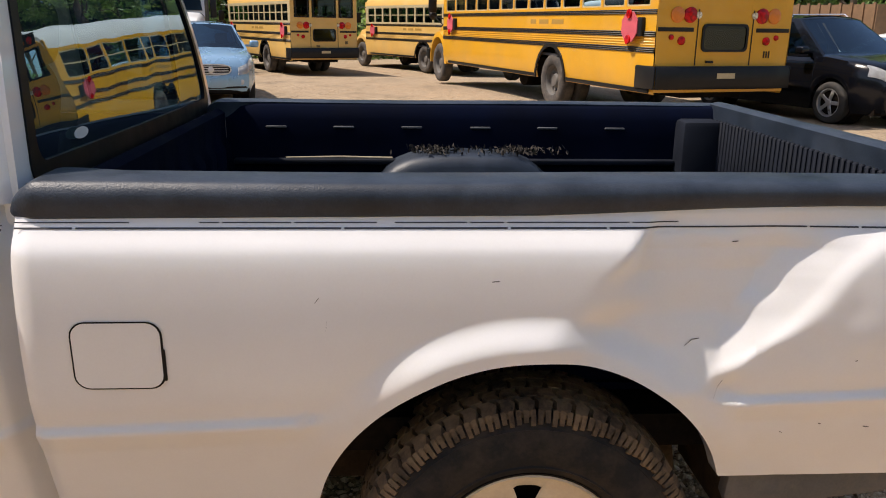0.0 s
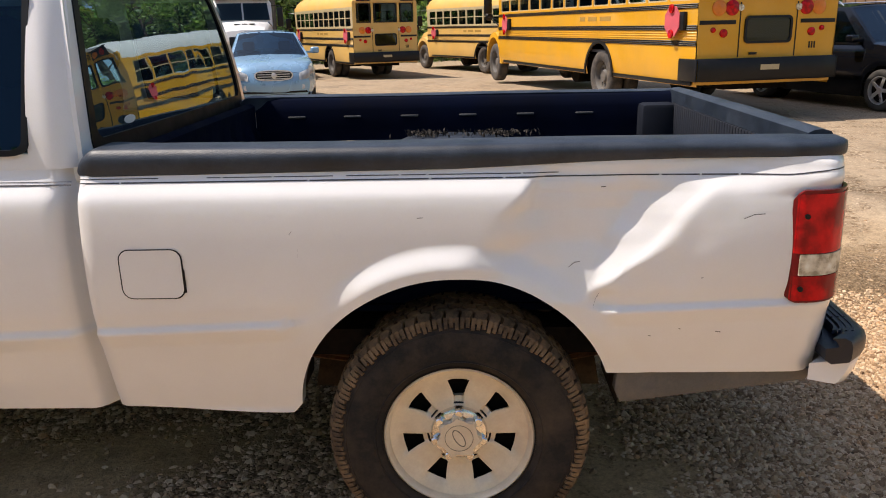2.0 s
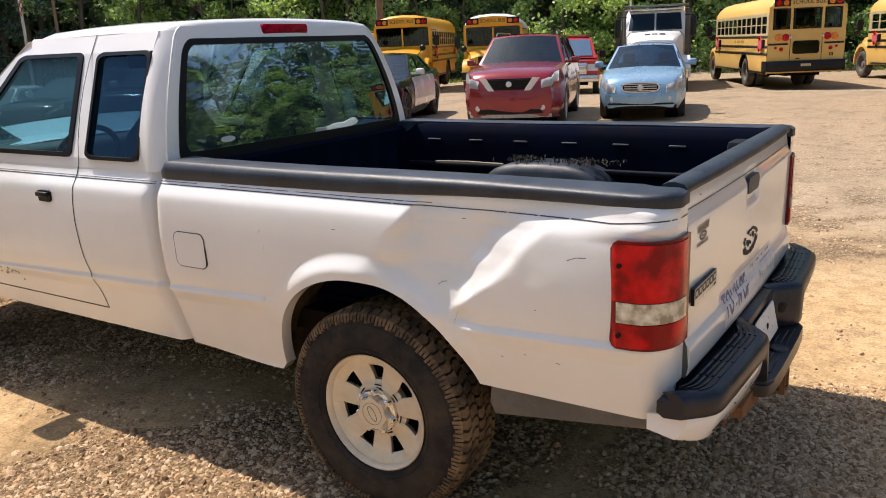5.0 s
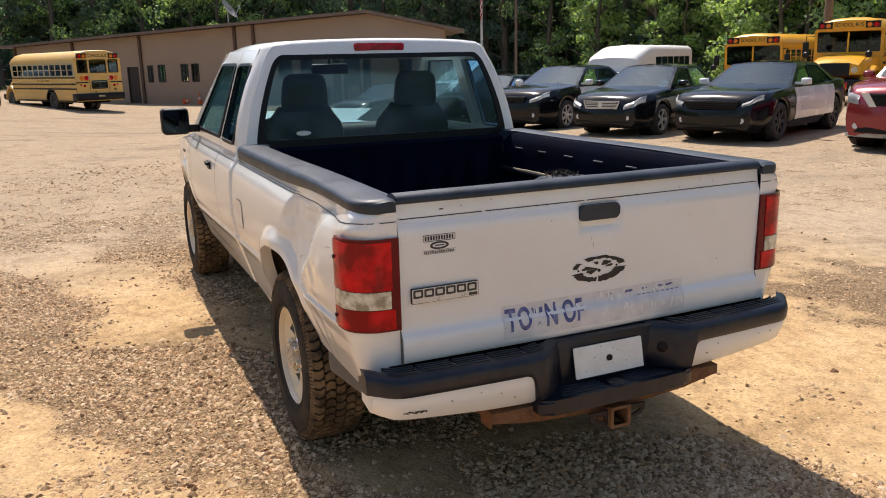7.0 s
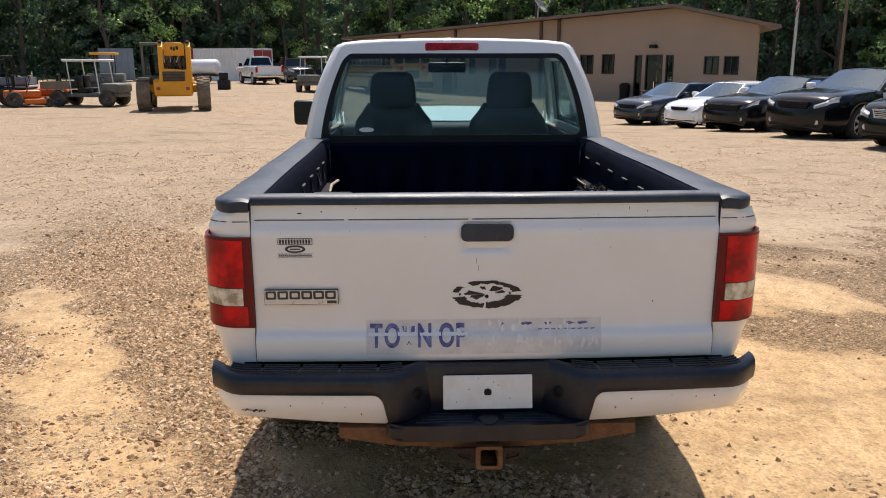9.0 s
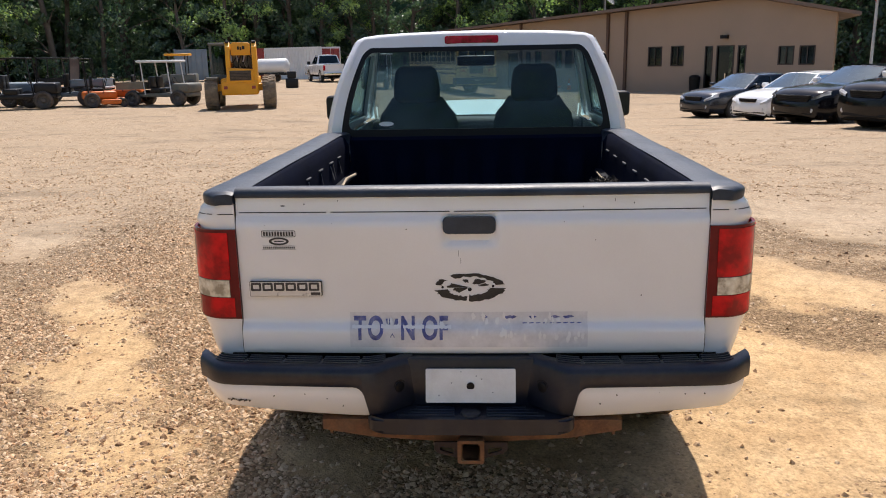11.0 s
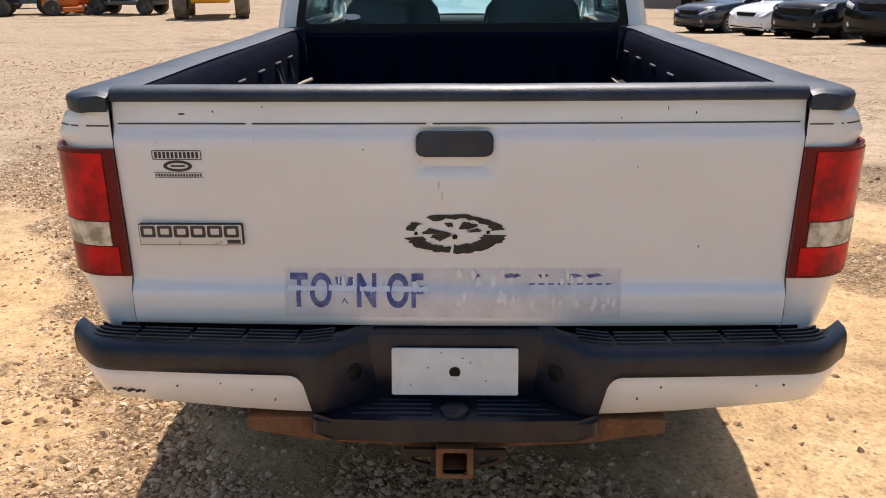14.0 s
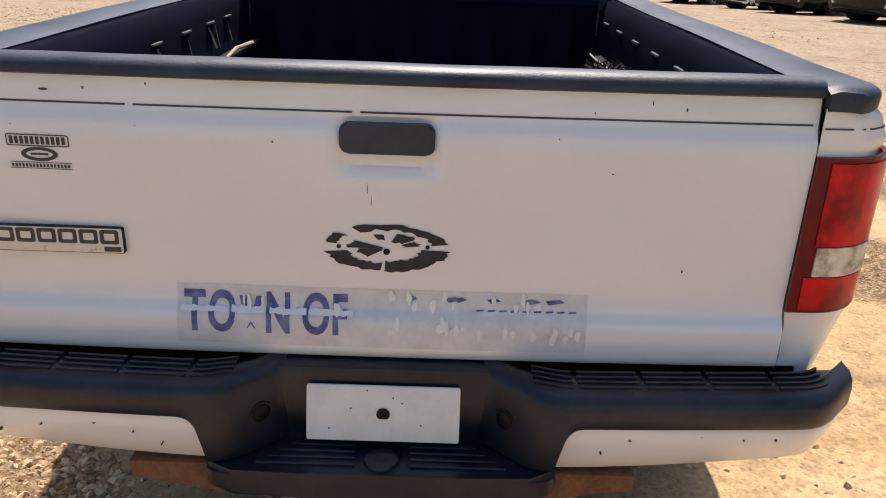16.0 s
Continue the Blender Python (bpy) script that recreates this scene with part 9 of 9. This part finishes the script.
for s in (-1, 1):
    for k in range(6):
        b = bmesh.new()
        x = -0.80 + 0.80 * k
        slab(b, rounded(x, x + 0.74, 1.42, 2.34, 0.04, 3), lambda u, v, w: (u, s * (1.155 - 0.02 * (v - 1.45) - w), v), 0.02)
        part("side_window", b, CAR_DARK_GLASS, shuttle)
    for x in (-3.3, 2.6):
        big_wheel(shuttle, x, s * 0.92, s, 0.39, 0.25)
b = bmesh.new()
slab(b, [(-0.78, 1.2), (0.78, 1.2), (0.70, 1.72), (-0.70, 1.72)], lambda u, v, w: (-3.32 + (v - 1.2) * 0.1, u, v))
part("windscreen", b, CAR_DARK_GLASS, shuttle)
b = bmesh.new()
box(b, -3.9, 4.2, -0.7, 0.7, 0.35, 0.6)
part("chassis", b, DARK_VOID, shuttle)
set_down(shuttle, -25.7, 21.1, 122, -0.1)

# white highway tractor
semi = thing("dump_truck", "white heavy truck with a tall cab and chrome stacks", "truck")
b = bmesh.new()
rows = []
for x, w, z in ((-4.6, 0.62, 1.50), (-4.5, 0.72, 1.75), (-3.6, 0.85, 1.95), (-2.95, 0.98, 2.05)):
    rows.append([(x, -w, 0.95), (x, -w, z - 0.15), (x, -w * 0.85, z), (x, 0, z + 0.05), (x, w * 0.85, z), (x, w, z - 0.15), (x, w, 0.95)])
grid(b, rows)
b.faces.new([b.verts.new(p) for p in rows[0]])
part("hood", b, WHITE_SHEET, semi, smooth=45)
b = bmesh.new()
for s in (-1, 1):
    rows = []
    for k in range(13):
        a = math.pi * k / 12
        rows.append([(-3.75 + r * math.cos(a), s * y, 0.52 + r * math.sin(a) * 1.05) for r, y in ((0.60, 0.75), (0.60, 1.22), (0.68, 1.20), (0.72, 0.80))])
    grid(b, rows)
part("fender", b, WHITE_SHEET, semi, smooth=45)
b = bmesh.new()
rows = []
for x, z0, z1, w in ((-2.95, 0.9, 2.05, 1.0), (-2.60, 0.9, 2.75, 1.02), (-2.4, 0.9, 2.86, 1.02), (-1.6, 0.9, 2.9, 1.02), (-1.55, 0.9, 2.85, 1.0)):
    rows.append([(x, -w, z0), (x, -w, z1 - 0.15), (x, -w * 0.88, z1), (x, w * 0.88, z1), (x, w, z1 - 0.15), (x, w, z0)])
grid(b, rows)
b.faces.new([b.verts.new(p) for p in rows[-1]])
part("cab", b, WHITE_SHEET, semi, smooth=35)
b = bmesh.new()
slab(b, [(-0.92, 0), (-0.03, 0), (-0.03, 1), (-0.86, 1)], lambda u, v, w: (-2.94 + 0.30 * v, u, 2.12 + 0.58 * v))
slab(b, [(0.03, 0), (0.92, 0), (0.86, 1), (0.03, 1)], lambda u, v, w: (-2.94 + 0.30 * v, u, 2.12 + 0.58 * v))
for v in b.verts:
    v.co.x -= 0.03
part("windscreen", b, CAR_DARK_GLASS, semi)
b = bmesh.new()
box(b, -2.75, -2.45, -0.95, 0.95, 2.80, 2.86, 0.02)
part("sun_visor", b, CHROME, semi)
for s in (-1, 1):
    b = bmesh.new()
    slab(b, [(-2.45, 1.98), (-1.75, 1.98), (-1.75, 2.62), (-2.35, 2.62)], lambda u, v, w: (u, s * 1.03, v))
    part("side_window", b, CAR_DARK_GLASS, semi)
    b = bmesh.new()
    tube(b, [(-1.42, s * 0.95, 1.0), (-1.42, s * 0.95, 3.7)], 0.075, 12)
    part("exhaust_stack", b, CHROME, semi)
    b = bmesh.new()
    box(b, -2.75, -2.65, s * 1.20, s * 1.40, 1.9, 2.55, 0.03)
    tube(b, [(-2.7, s * 1.0, 2.6), (-2.7, s * 1.3, 2.6)], 0.02, 6)
    part("mirror", b, BUS_BLACK, semi)
    big_wheel(semi, -3.75, s * 1.02, s)
    big_wheel(semi, 1.2, s * 0.98, s)
    big_wheel(semi, 2.6, s * 0.98, s)
    b = bmesh.new()
    box(b, -4.60, -4.52, s * 0.62, s * 0.86, 1.05, 1.28, 0.02)
    part("headlamp", b, LAMP_GLASS, semi)
b = bmesh.new()
box(b, -4.68, -4.58, -0.56, 0.56, 0.95, 1.58, 0.03)
part("grille", b, BUS_BLACK, semi)
b = bmesh.new()
box(b, -4.78, -4.60, -1.15, 1.15, 0.50, 0.85, 0.05, 3)
part("front_bumper", b, CHROME, semi)
for k, (a, c_) in enumerate(((-0.34, -0.16), (-0.09, 0.09), (0.16, 0.34))):
    b = bmesh.new()
    box(b, -3.75, -3.55, a, c_, 1.985, 2.0)
    part("hood_bar", b, BUS_BLACK, semi)
b = bmesh.new()
box(b, -1.2, 3.6, -1.2, 1.2, 1.15, 2.9, 0.05)
dump_body = part("dump_body", b, GREEN_GREY, semi)
for k in range(7):
    for s in (-1, 1):
        b = bmesh.new()
        box(b, -1.1 + 0.75 * k, -1.0 + 0.75 * k, s * 1.2, s * 1.27, 1.2, 2.85)
        part("side_rib", b, GREEN_GREY, dump_body)
b = bmesh.new()
box(b, -1.9, -1.2, -1.15, 1.15, 2.95, 3.02, 0.02)
part("cab_shield", b, GREEN_GREY, dump_body)
b = bmesh.new()
box(b, -4.3, 3.4, -0.45, 0.45, 0.6, 1.0)
part("chassis", b, DARK_VOID, semi)
set_down(semi, -8.6, 28.6, 107)

# stake truck with a wooden crate and a white car beyond the minivan
crate_truck = thing("crate_truck", "white flatbed truck carrying a tall brown wooden crate", "truck")
b = bmesh.new()
box(b, -2.6, 2.4, -1.1, 1.1, 0.85, 1.0)
part("flatbed", b, WHITE_SHEET, crate_truck)
b = bmesh.new()
box(b, -4.3, -2.7, -1.0, 1.0, 0.6, 2.3, 0.12, 3)
part("cab", b, WHITE_SHEET, crate_truck)
b = bmesh.new()
box(b, -1.4, 2.2, -1.05, 1.05, 1.0, 2.45)
crate = part("crate", b, WOOD_CRATE, crate_truck)
for k in range(10):
    x = -1.35 + 0.385 * k
    for s in (-1, 1):
        b = bmesh.new()
        box(b, x, x + 0.09, s * 1.05, s * 1.09, 1.0, 2.5)
        part("stake", b, WOOD_CRATE, crate)
for z in (1.2, 1.8, 2.4):
    b = bmesh.new()
    box(b, 2.2, 2.24, -1.05, 1.05, z, z + 0.1)
    part("slat", b, WOOD_CRATE, crate)
for s in (-1, 1):
    for x in (-3.4, 1.2):
        big_wheel(crate_truck, x, s * 0.9, s, 0.42, 0.25)
b = bmesh.new()
box(b, -4.0, 2.2, -0.5, 0.5, 0.45, 0.85)
part("chassis", b, DARK_VOID, crate_truck)
set_down(crate_truck, 14.5, 23.5, 115)
tagged(set_down(copy_thing(white_sedan, Matrix()), 11.2, 14.6, 107), "white sedan beside the black minivan")

# ---- woods round the lot ----
def leaf_material(name, dark, light):
    m, nt, b = material(name)
    nt.nodes.remove(b)
    geo = nt.nodes.new("ShaderNodeNewGeometry")
    info = nt.nodes.new("ShaderNodeObjectInfo")
    add = nt.nodes.new("ShaderNodeMath")
    add.operation = "MULTIPLY_ADD"
    nt.links.new(geo.outputs["Random Per Island"], add.inputs[0])
    add.inputs[1].default_value = 0.62
    sc = nt.nodes.new("ShaderNodeMath")
    sc.operation = "MULTIPLY"
    sc.inputs[1].default_value = 0.38
    nt.links.new(info.outputs["Random"], sc.inputs[0])
    nt.links.new(sc.outputs[0], add.inputs[2])
    mid = tuple((a + c) / 2 for a, c in zip(dark, light))
    col = ramp(nt, add.outputs[0], [(0.05, dark), (0.55, mid), (0.95, light)]).outputs[0]
    dif = nt.nodes.new("ShaderNodeBsdfDiffuse")
    tra = nt.nodes.new("ShaderNodeBsdfTranslucent")
    glo = nt.nodes.new("ShaderNodeBsdfGlossy")
    glo.inputs["Roughness"].default_value = 0.45
    nt.links.new(col, dif.inputs[0])
    warm = mix(nt, 1.0, col, (1.12, 1.22, 0.68), "MULTIPLY")
    nt.links.new(warm, tra.inputs[0])
    m1 = nt.nodes.new("ShaderNodeMixShader")
    m1.inputs[0].default_value = 0.5
    nt.links.new(dif.outputs[0], m1.inputs[1])
    nt.links.new(tra.outputs[0], m1.inputs[2])
    m2 = nt.nodes.new("ShaderNodeMixShader")
    m2.inputs[0].default_value = 0.06
    nt.links.new(m1.outputs[0], m2.inputs[1])
    nt.links.new(glo.outputs[0], m2.inputs[2])
    nt.links.new(m2.outputs[0], nt.nodes["Material Output"].inputs[0])
    return m


BARK = surface("grey_brown_bark", (0.13, 0.10, 0.075), 0.95, vary=0.3, scale=4, fine=30, relief=0.01)
LEAF = leaf_material("broad_leaves", (0.13, 0.235, 0.105), (0.50, 0.64, 0.22))
# both greens lifted towards blue: haze over far trees is put into the colour
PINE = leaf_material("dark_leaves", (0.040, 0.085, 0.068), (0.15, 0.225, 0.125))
FAR_GREEN = surface("hazy_distant_foliage", (0.055, 0.110, 0.070), 0.95, vary=0.5, scale=0.7, fine=3.5, relief=0.4, spec=0.1)
GRASS = leaf_material("verge_grass", (0.05, 0.08, 0.015), (0.20, 0.24, 0.06))
nr = np.random.default_rng(12)


def leaf_mesh(name, centres, spread, count, size, mat, flat=0.75):
    """Many small folded leaves round the given centres."""
    centres = np.asarray(centres, float)
    n = len(centres) * count
    c = np.repeat(centres, count, axis=0)
    sp = np.repeat(np.asarray(spread, float), count)[:, None]
    d = nr.normal(size=(n, 3))
    d /= np.linalg.norm(d, axis=1)[:, None] + 1e-9
    rad = nr.random((n, 1)) ** 0.45
    p = c + d * rad * sp * np.array([1, 1, flat])
    a = nr.normal(size=(n, 3))
    a /= np.linalg.norm(a, axis=1)[:, None]
    u = np.cross(a, nr.normal(size=(n, 3)))
    u /= np.linalg.norm(u, axis=1)[:, None] + 1e-9
    s = size * nr.uniform(0.55, 1.3, (n, 1))
    v = np.empty((n, 4, 3))
    v[:, 0] = p - a * s * 0.5
    v[:, 1] = p + u * s * 0.30 + np.cross(a, u) * s * 0.06
    v[:, 2] = p + a * s * 0.5
    v[:, 3] = p - u * s * 0.30 + np.cross(a, u) * s * 0.06
    me = bpy.data.meshes.new(name)
    me.from_pydata(v.reshape(-1, 3), [], np.arange(n * 4).reshape(n, 4))
    me.materials.append(mat)
    return me


def tree(label, seed, height, width, base, mat, clumps=34, leaves=108, size=0.32):
    r = random.Random(seed)
    t = thing("tree", label, "tree", "trees round the lot")
    b = bmesh.new()
    pts, rad = [], []
    lean = (r.uniform(-0.04, 0.04), r.uniform(-0.04, 0.04))
    for k in range(9):
        z = height * 0.92 * k / 8
        pts.append((lean[0] * z + 0.12 * math.sin(k * 1.7 + seed), lean[1] * z + 0.12 * math.cos(k * 1.3 + seed), z - 0.3))
        rad.append(0.22 * (height / 15) * (1 - 0.85 * k / 8) + 0.02)
    tube(b, pts, rad, 9)
    centres, spread = [], []
    for k in range(clumps):
        f = base + (0.98 - base) * (k + r.random()) / clumps
        env = width * (math.sin(math.pi * min(1, 0.22 + 0.78 * f)) ** 0.8 + 0.12)
        a = r.uniform(0, 2 * math.pi)
        q = env * math.sqrt(r.random())
        i = min(7, int(f * 8 * 0.98))
        stem = pts[i]
        c = (stem[0] + q * math.cos(a), stem[1] + q * math.sin(a), f * height)
        centres.append(c)
        spread.append(r.uniform(0.55, 1.15) * width / 3.2)
        if k % 2 == 0:
            mid = ((stem[0] + c[0]) / 2, (stem[1] + c[1]) / 2, (stem[2] + c[2]) / 2 + 0.2)
            tube(b, [stem, mid, c], [rad[i] * 0.45, 0.04, 0.015], 5)
    part("trunk", b, BARK, t, smooth=60)
    crown = new("crown", leaf_mesh("crown", centres, spread, leaves, size, mat))
    crown.parent = t
    return t


KINDS = [
    tree("tall broad-leaved tree at the edge of the lot", 1, 15, 3.4, 0.10, LEAF),
    tree("tall slender dark tree in the woods", 2, 18, 2.7, 0.14, PINE),
    tree("bushy light green tree at the wood's edge", 3, 10, 3.2, 0.03, LEAF, clumps=30),
    tree("dark leafy tree in the woods", 4, 16, 3.6, 0.08, PINE, clumps=38),
    tree("thin young tree with an open crown", 5, 12, 2.4, 0.16, LEAF, clumps=24),
]
# line of the woods, as a path round the lot
WOOD = [(-30, -75), (-52, -52), (-74, -34), (-86, -8), (-78, 22), (-52, 34), (-36, 35), (-24, 41), (-8, 42), (8, 40), (24, 36), (46, 30)]


def along_wood(s):
    seg = [math.dist(a, c) for a, c in zip(WOOD, WOOD[1:])]
    for (a, c), l in zip(zip(WOOD, WOOD[1:]), seg):
        if s <= l:
            t = s / l
            nx, ny = (c[1] - a[1]) / l, -(c[0] - a[0]) / l
            return a[0] + (c[0] - a[0]) * t, a[1] + (c[1] - a[1]) * t, -nx, -ny
        s -= l
    return None


wr = random.Random(77)
total = sum(math.dist(a, c) for a, c in zip(WOOD, WOOD[1:]))
spots = []
for row, (off, step) in enumerate(((0.5, 3.6), (4.8, 3.4))):
    s = 0.5
    while s < total:
        x, y, nx, ny = along_wood(s)
        o = off + wr.uniform(-1.2, 1.6)
        spots.append((x + nx * o + wr.uniform(-1, 1), y + ny * o + wr.uniform(-1, 1), row))
        s += step * wr.uniform(0.7, 1.35)
# trees across the road behind the walk, seen in the windows
for k in range(16):
    spots.append((-24 + 4.3 * k + wr.uniform(-1.5, 1.5), -27 + wr.uniform(-3, 2), 1))
for k in range(9):
    spots.append((34 + wr.uniform(-2, 3), -22 + 6.0 * k + wr.uniform(-1.5, 1.5), 1))
used = set()
for x, y, row in spots:
    k = wr.choice((1, 3, 1, 3, 0) if x < -55 else (0, 2, 2, 4, 0) if row == 0 else (0, 1, 3, 0, 4))
    sc = wr.uniform(0.85, 1.2)
    m = pose(x, y, ground_z(x, y), 0, 0, wr.uniform(0, 360)) @ Matrix.Scale(sc, 4)
    if k not in used:
        used.add(k)
        KINDS[k].matrix_basis = m
    else:
        c = copy_thing(KINDS[k], pose(x, y, ground_z(x, y), 0, 0, wr.uniform(0, 360)))
        c.scale = (sc, sc, sc * wr.uniform(0.92, 1.1))
# shrubs and saplings under the trees: nobody could count them
cs, sp = [], []
s = 0.0
while s < total:
    x, y, nx, ny = along_wood(s)
    for _ in range(5):
        o = wr.uniform(-1.5, 9)
        h = wr.uniform(0.3, 3.6) * (0.6 + 0.06 * o)
        xx, yy = x + nx * o + wr.uniform(-1, 1), y + ny * o + wr.uniform(-1, 1)
        cs.append((xx, yy, ground_z(xx, yy) + h))
        sp.append(wr.uniform(0.6, 1.25))
    s += 0.9
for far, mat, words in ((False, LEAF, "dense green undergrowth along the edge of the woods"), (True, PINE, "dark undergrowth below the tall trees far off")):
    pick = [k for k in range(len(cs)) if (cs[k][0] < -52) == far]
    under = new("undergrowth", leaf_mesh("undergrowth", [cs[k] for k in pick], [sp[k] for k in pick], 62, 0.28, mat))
    tagged(under, words, "undergrowth", kind="stuff")
cs, sp = [], []
s = 0.0
while s < total:
    x, y, nx, ny = along_wood(s)
    for q in range(27):
        o = wr.uniform(6, 17)
        xx, yy = x + nx * o + wr.uniform(-2, 2), y + ny * o + wr.uniform(-2, 2)
        cs.append((xx, yy, (20 if q % 3 == 0 else 9) * wr.random() + 0.3))
        sp.append(wr.uniform(1.6, 2.8))
    s += 1.3
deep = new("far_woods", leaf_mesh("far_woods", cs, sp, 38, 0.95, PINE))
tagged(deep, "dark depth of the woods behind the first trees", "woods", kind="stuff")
cs, sp = [], []
s = 0.0
while s < total:
    x, y, nx, ny = along_wood(s)
    o = wr.uniform(-3.2, 0.5)
    xx, yy = x + nx * o + wr.uniform(-1, 1), y + ny * o + wr.uniform(-1, 1)
    cs.append((xx, yy, ground_z(xx, yy) + 0.05))
    sp.append(wr.uniform(0.4, 0.9))
    s += 0.5
# distant trees closing the view behind the woods
b = bmesh.new()
rows = []
s = 0.0
while s < total:
    x, y, nx, ny = along_wood(s)
    bx, by = x + nx * 26, y + ny * 26
    top = 13 + 3 * noise.noise(Vector((s * 0.11, 0, 4))) + 2 * noise.noise(Vector((s * 0.5, 0, 8)))
    rows.append([(bx, by, -0.5), (bx + 0.8 * noise.noise(Vector((s, 3, 0))), by, top * 0.5), (bx, by, top)])
    s += 1.1
grid(b, rows)
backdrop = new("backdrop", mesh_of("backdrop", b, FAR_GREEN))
tagged(backdrop, "dark green distant trees behind the woods", "woods", kind="structure")
verge = new("verge_grass", leaf_mesh("verge_grass", cs, sp, 40, 0.22, GRASS, 0.3))
tagged(verge, "tufts of grass and weeds at the edge of the gravel", "grass", kind="stuff")

# ---- loose stones on the lot ----
def stone_material():
    m, nt, b = material("loose_stones")
    geo = nt.nodes.new("ShaderNodeNewGeometry")
    col = ramp(nt, geo.outputs["Random Per Island"], [(0.0, (0.20, 0.118, 0.066)), (0.2, (0.36, 0.228, 0.128)), (0.55, (0.50, 0.345, 0.205)), (0.85, (0.66, 0.49, 0.325)), (1.0, (0.54, 0.31, 0.155))]).outputs[0]
    n = tree_noise(nt, 120, 3)
    nt.links.new(mix(nt, 1.0, col, ramp(nt, n.outputs[0], [(0.3, grey(0.8)), (0.7, grey(1.08))]).outputs[0], "MULTIPLY"), b.inputs["Base Color"])
    b.inputs["Roughness"].default_value = 0.9
    b.inputs["Specular IOR Level"].default_value = 0.2
    return m


STONE = stone_material()


def stones(name, label, count, area, lo, hi, seed, bare, skew=2.6, soft=0.8):
    """Small faceted stones, thicker where the gravel has gathered."""
    rg = np.random.default_rng(seed)
    rp = random.Random(seed)
    base = np.array([[1, 0, 0], [0.5, 0.85, 0], [-0.5, 0.85, 0], [-1, 0, 0], [-0.5, -0.85, 0], [0.5, -0.85, 0], [0.45, 0.2, 0.75], [-0.35, 0.4, 0.8], [-0.2, -0.45, 0.7]])
    faces = np.array([[0, 1, 6], [1, 2, 7], [1, 7, 6], [2, 3, 7], [3, 4, 8], [3, 8, 7], [4, 5, 8], [5, 0, 6], [5, 6, 8], [6, 7, 8]])
    vs, fs, k = [], [], 0
    x0, x1, y0, y1 = area
    while k < count:
        x, y = rp.uniform(x0, x1), rp.uniform(y0, y1)
        edge = min(1.0, min(x - x0, x1 - x, y - y0, y1 - y) / soft)
        if rp.random() > (bare + (1 - bare) * gravelled(x, y)) * edge:
            continue
        s = lo + (hi - lo) * rp.random() ** skew
        a = rp.uniform(0, 6.283)
        p = base * (1 + 0.28 * rg.normal(size=base.shape)) * np.array([1, rp.uniform(0.6, 1.0), rp.uniform(0.45, 0.9)]) * s
        c, sn = math.cos(a), math.sin(a)
        q = np.stack([p[:, 0] * c - p[:, 1] * sn + x, p[:, 0] * sn + p[:, 1] * c + y, p[:, 2] + ground_z(x, y) - 0.18 * s], axis=1)
        vs.append(q)
        fs.append(faces + 9 * k)
        k += 1
    me = bpy.data.meshes.new(name)
    me.from_pydata(np.concatenate(vs), [], np.concatenate(fs))
    me.materials.append(STONE)
    ob = new(name, me)
    return tagged(ob, label, "gravel", kind="stuff")


stones("gravel", "loose tan and grey gravel stones round the truck", 56000, (-4.6, 2.0, -3.6, 1.8), 0.006, 0.023, 5, 0.025, 1.9)
stones("gravel", "thick bed of tan and grey gravel behind the truck", 60000, (0.5, 3.2, -2.2, 1.5), 0.005, 0.020, 8, 0.03, 1.7)
stones("gravel", "scattered tan gravel stones on the lot", 32000, (-12, 3.4, -9, 6), 0.007, 0.026, 6, 0.05, 2.6, 3.0)
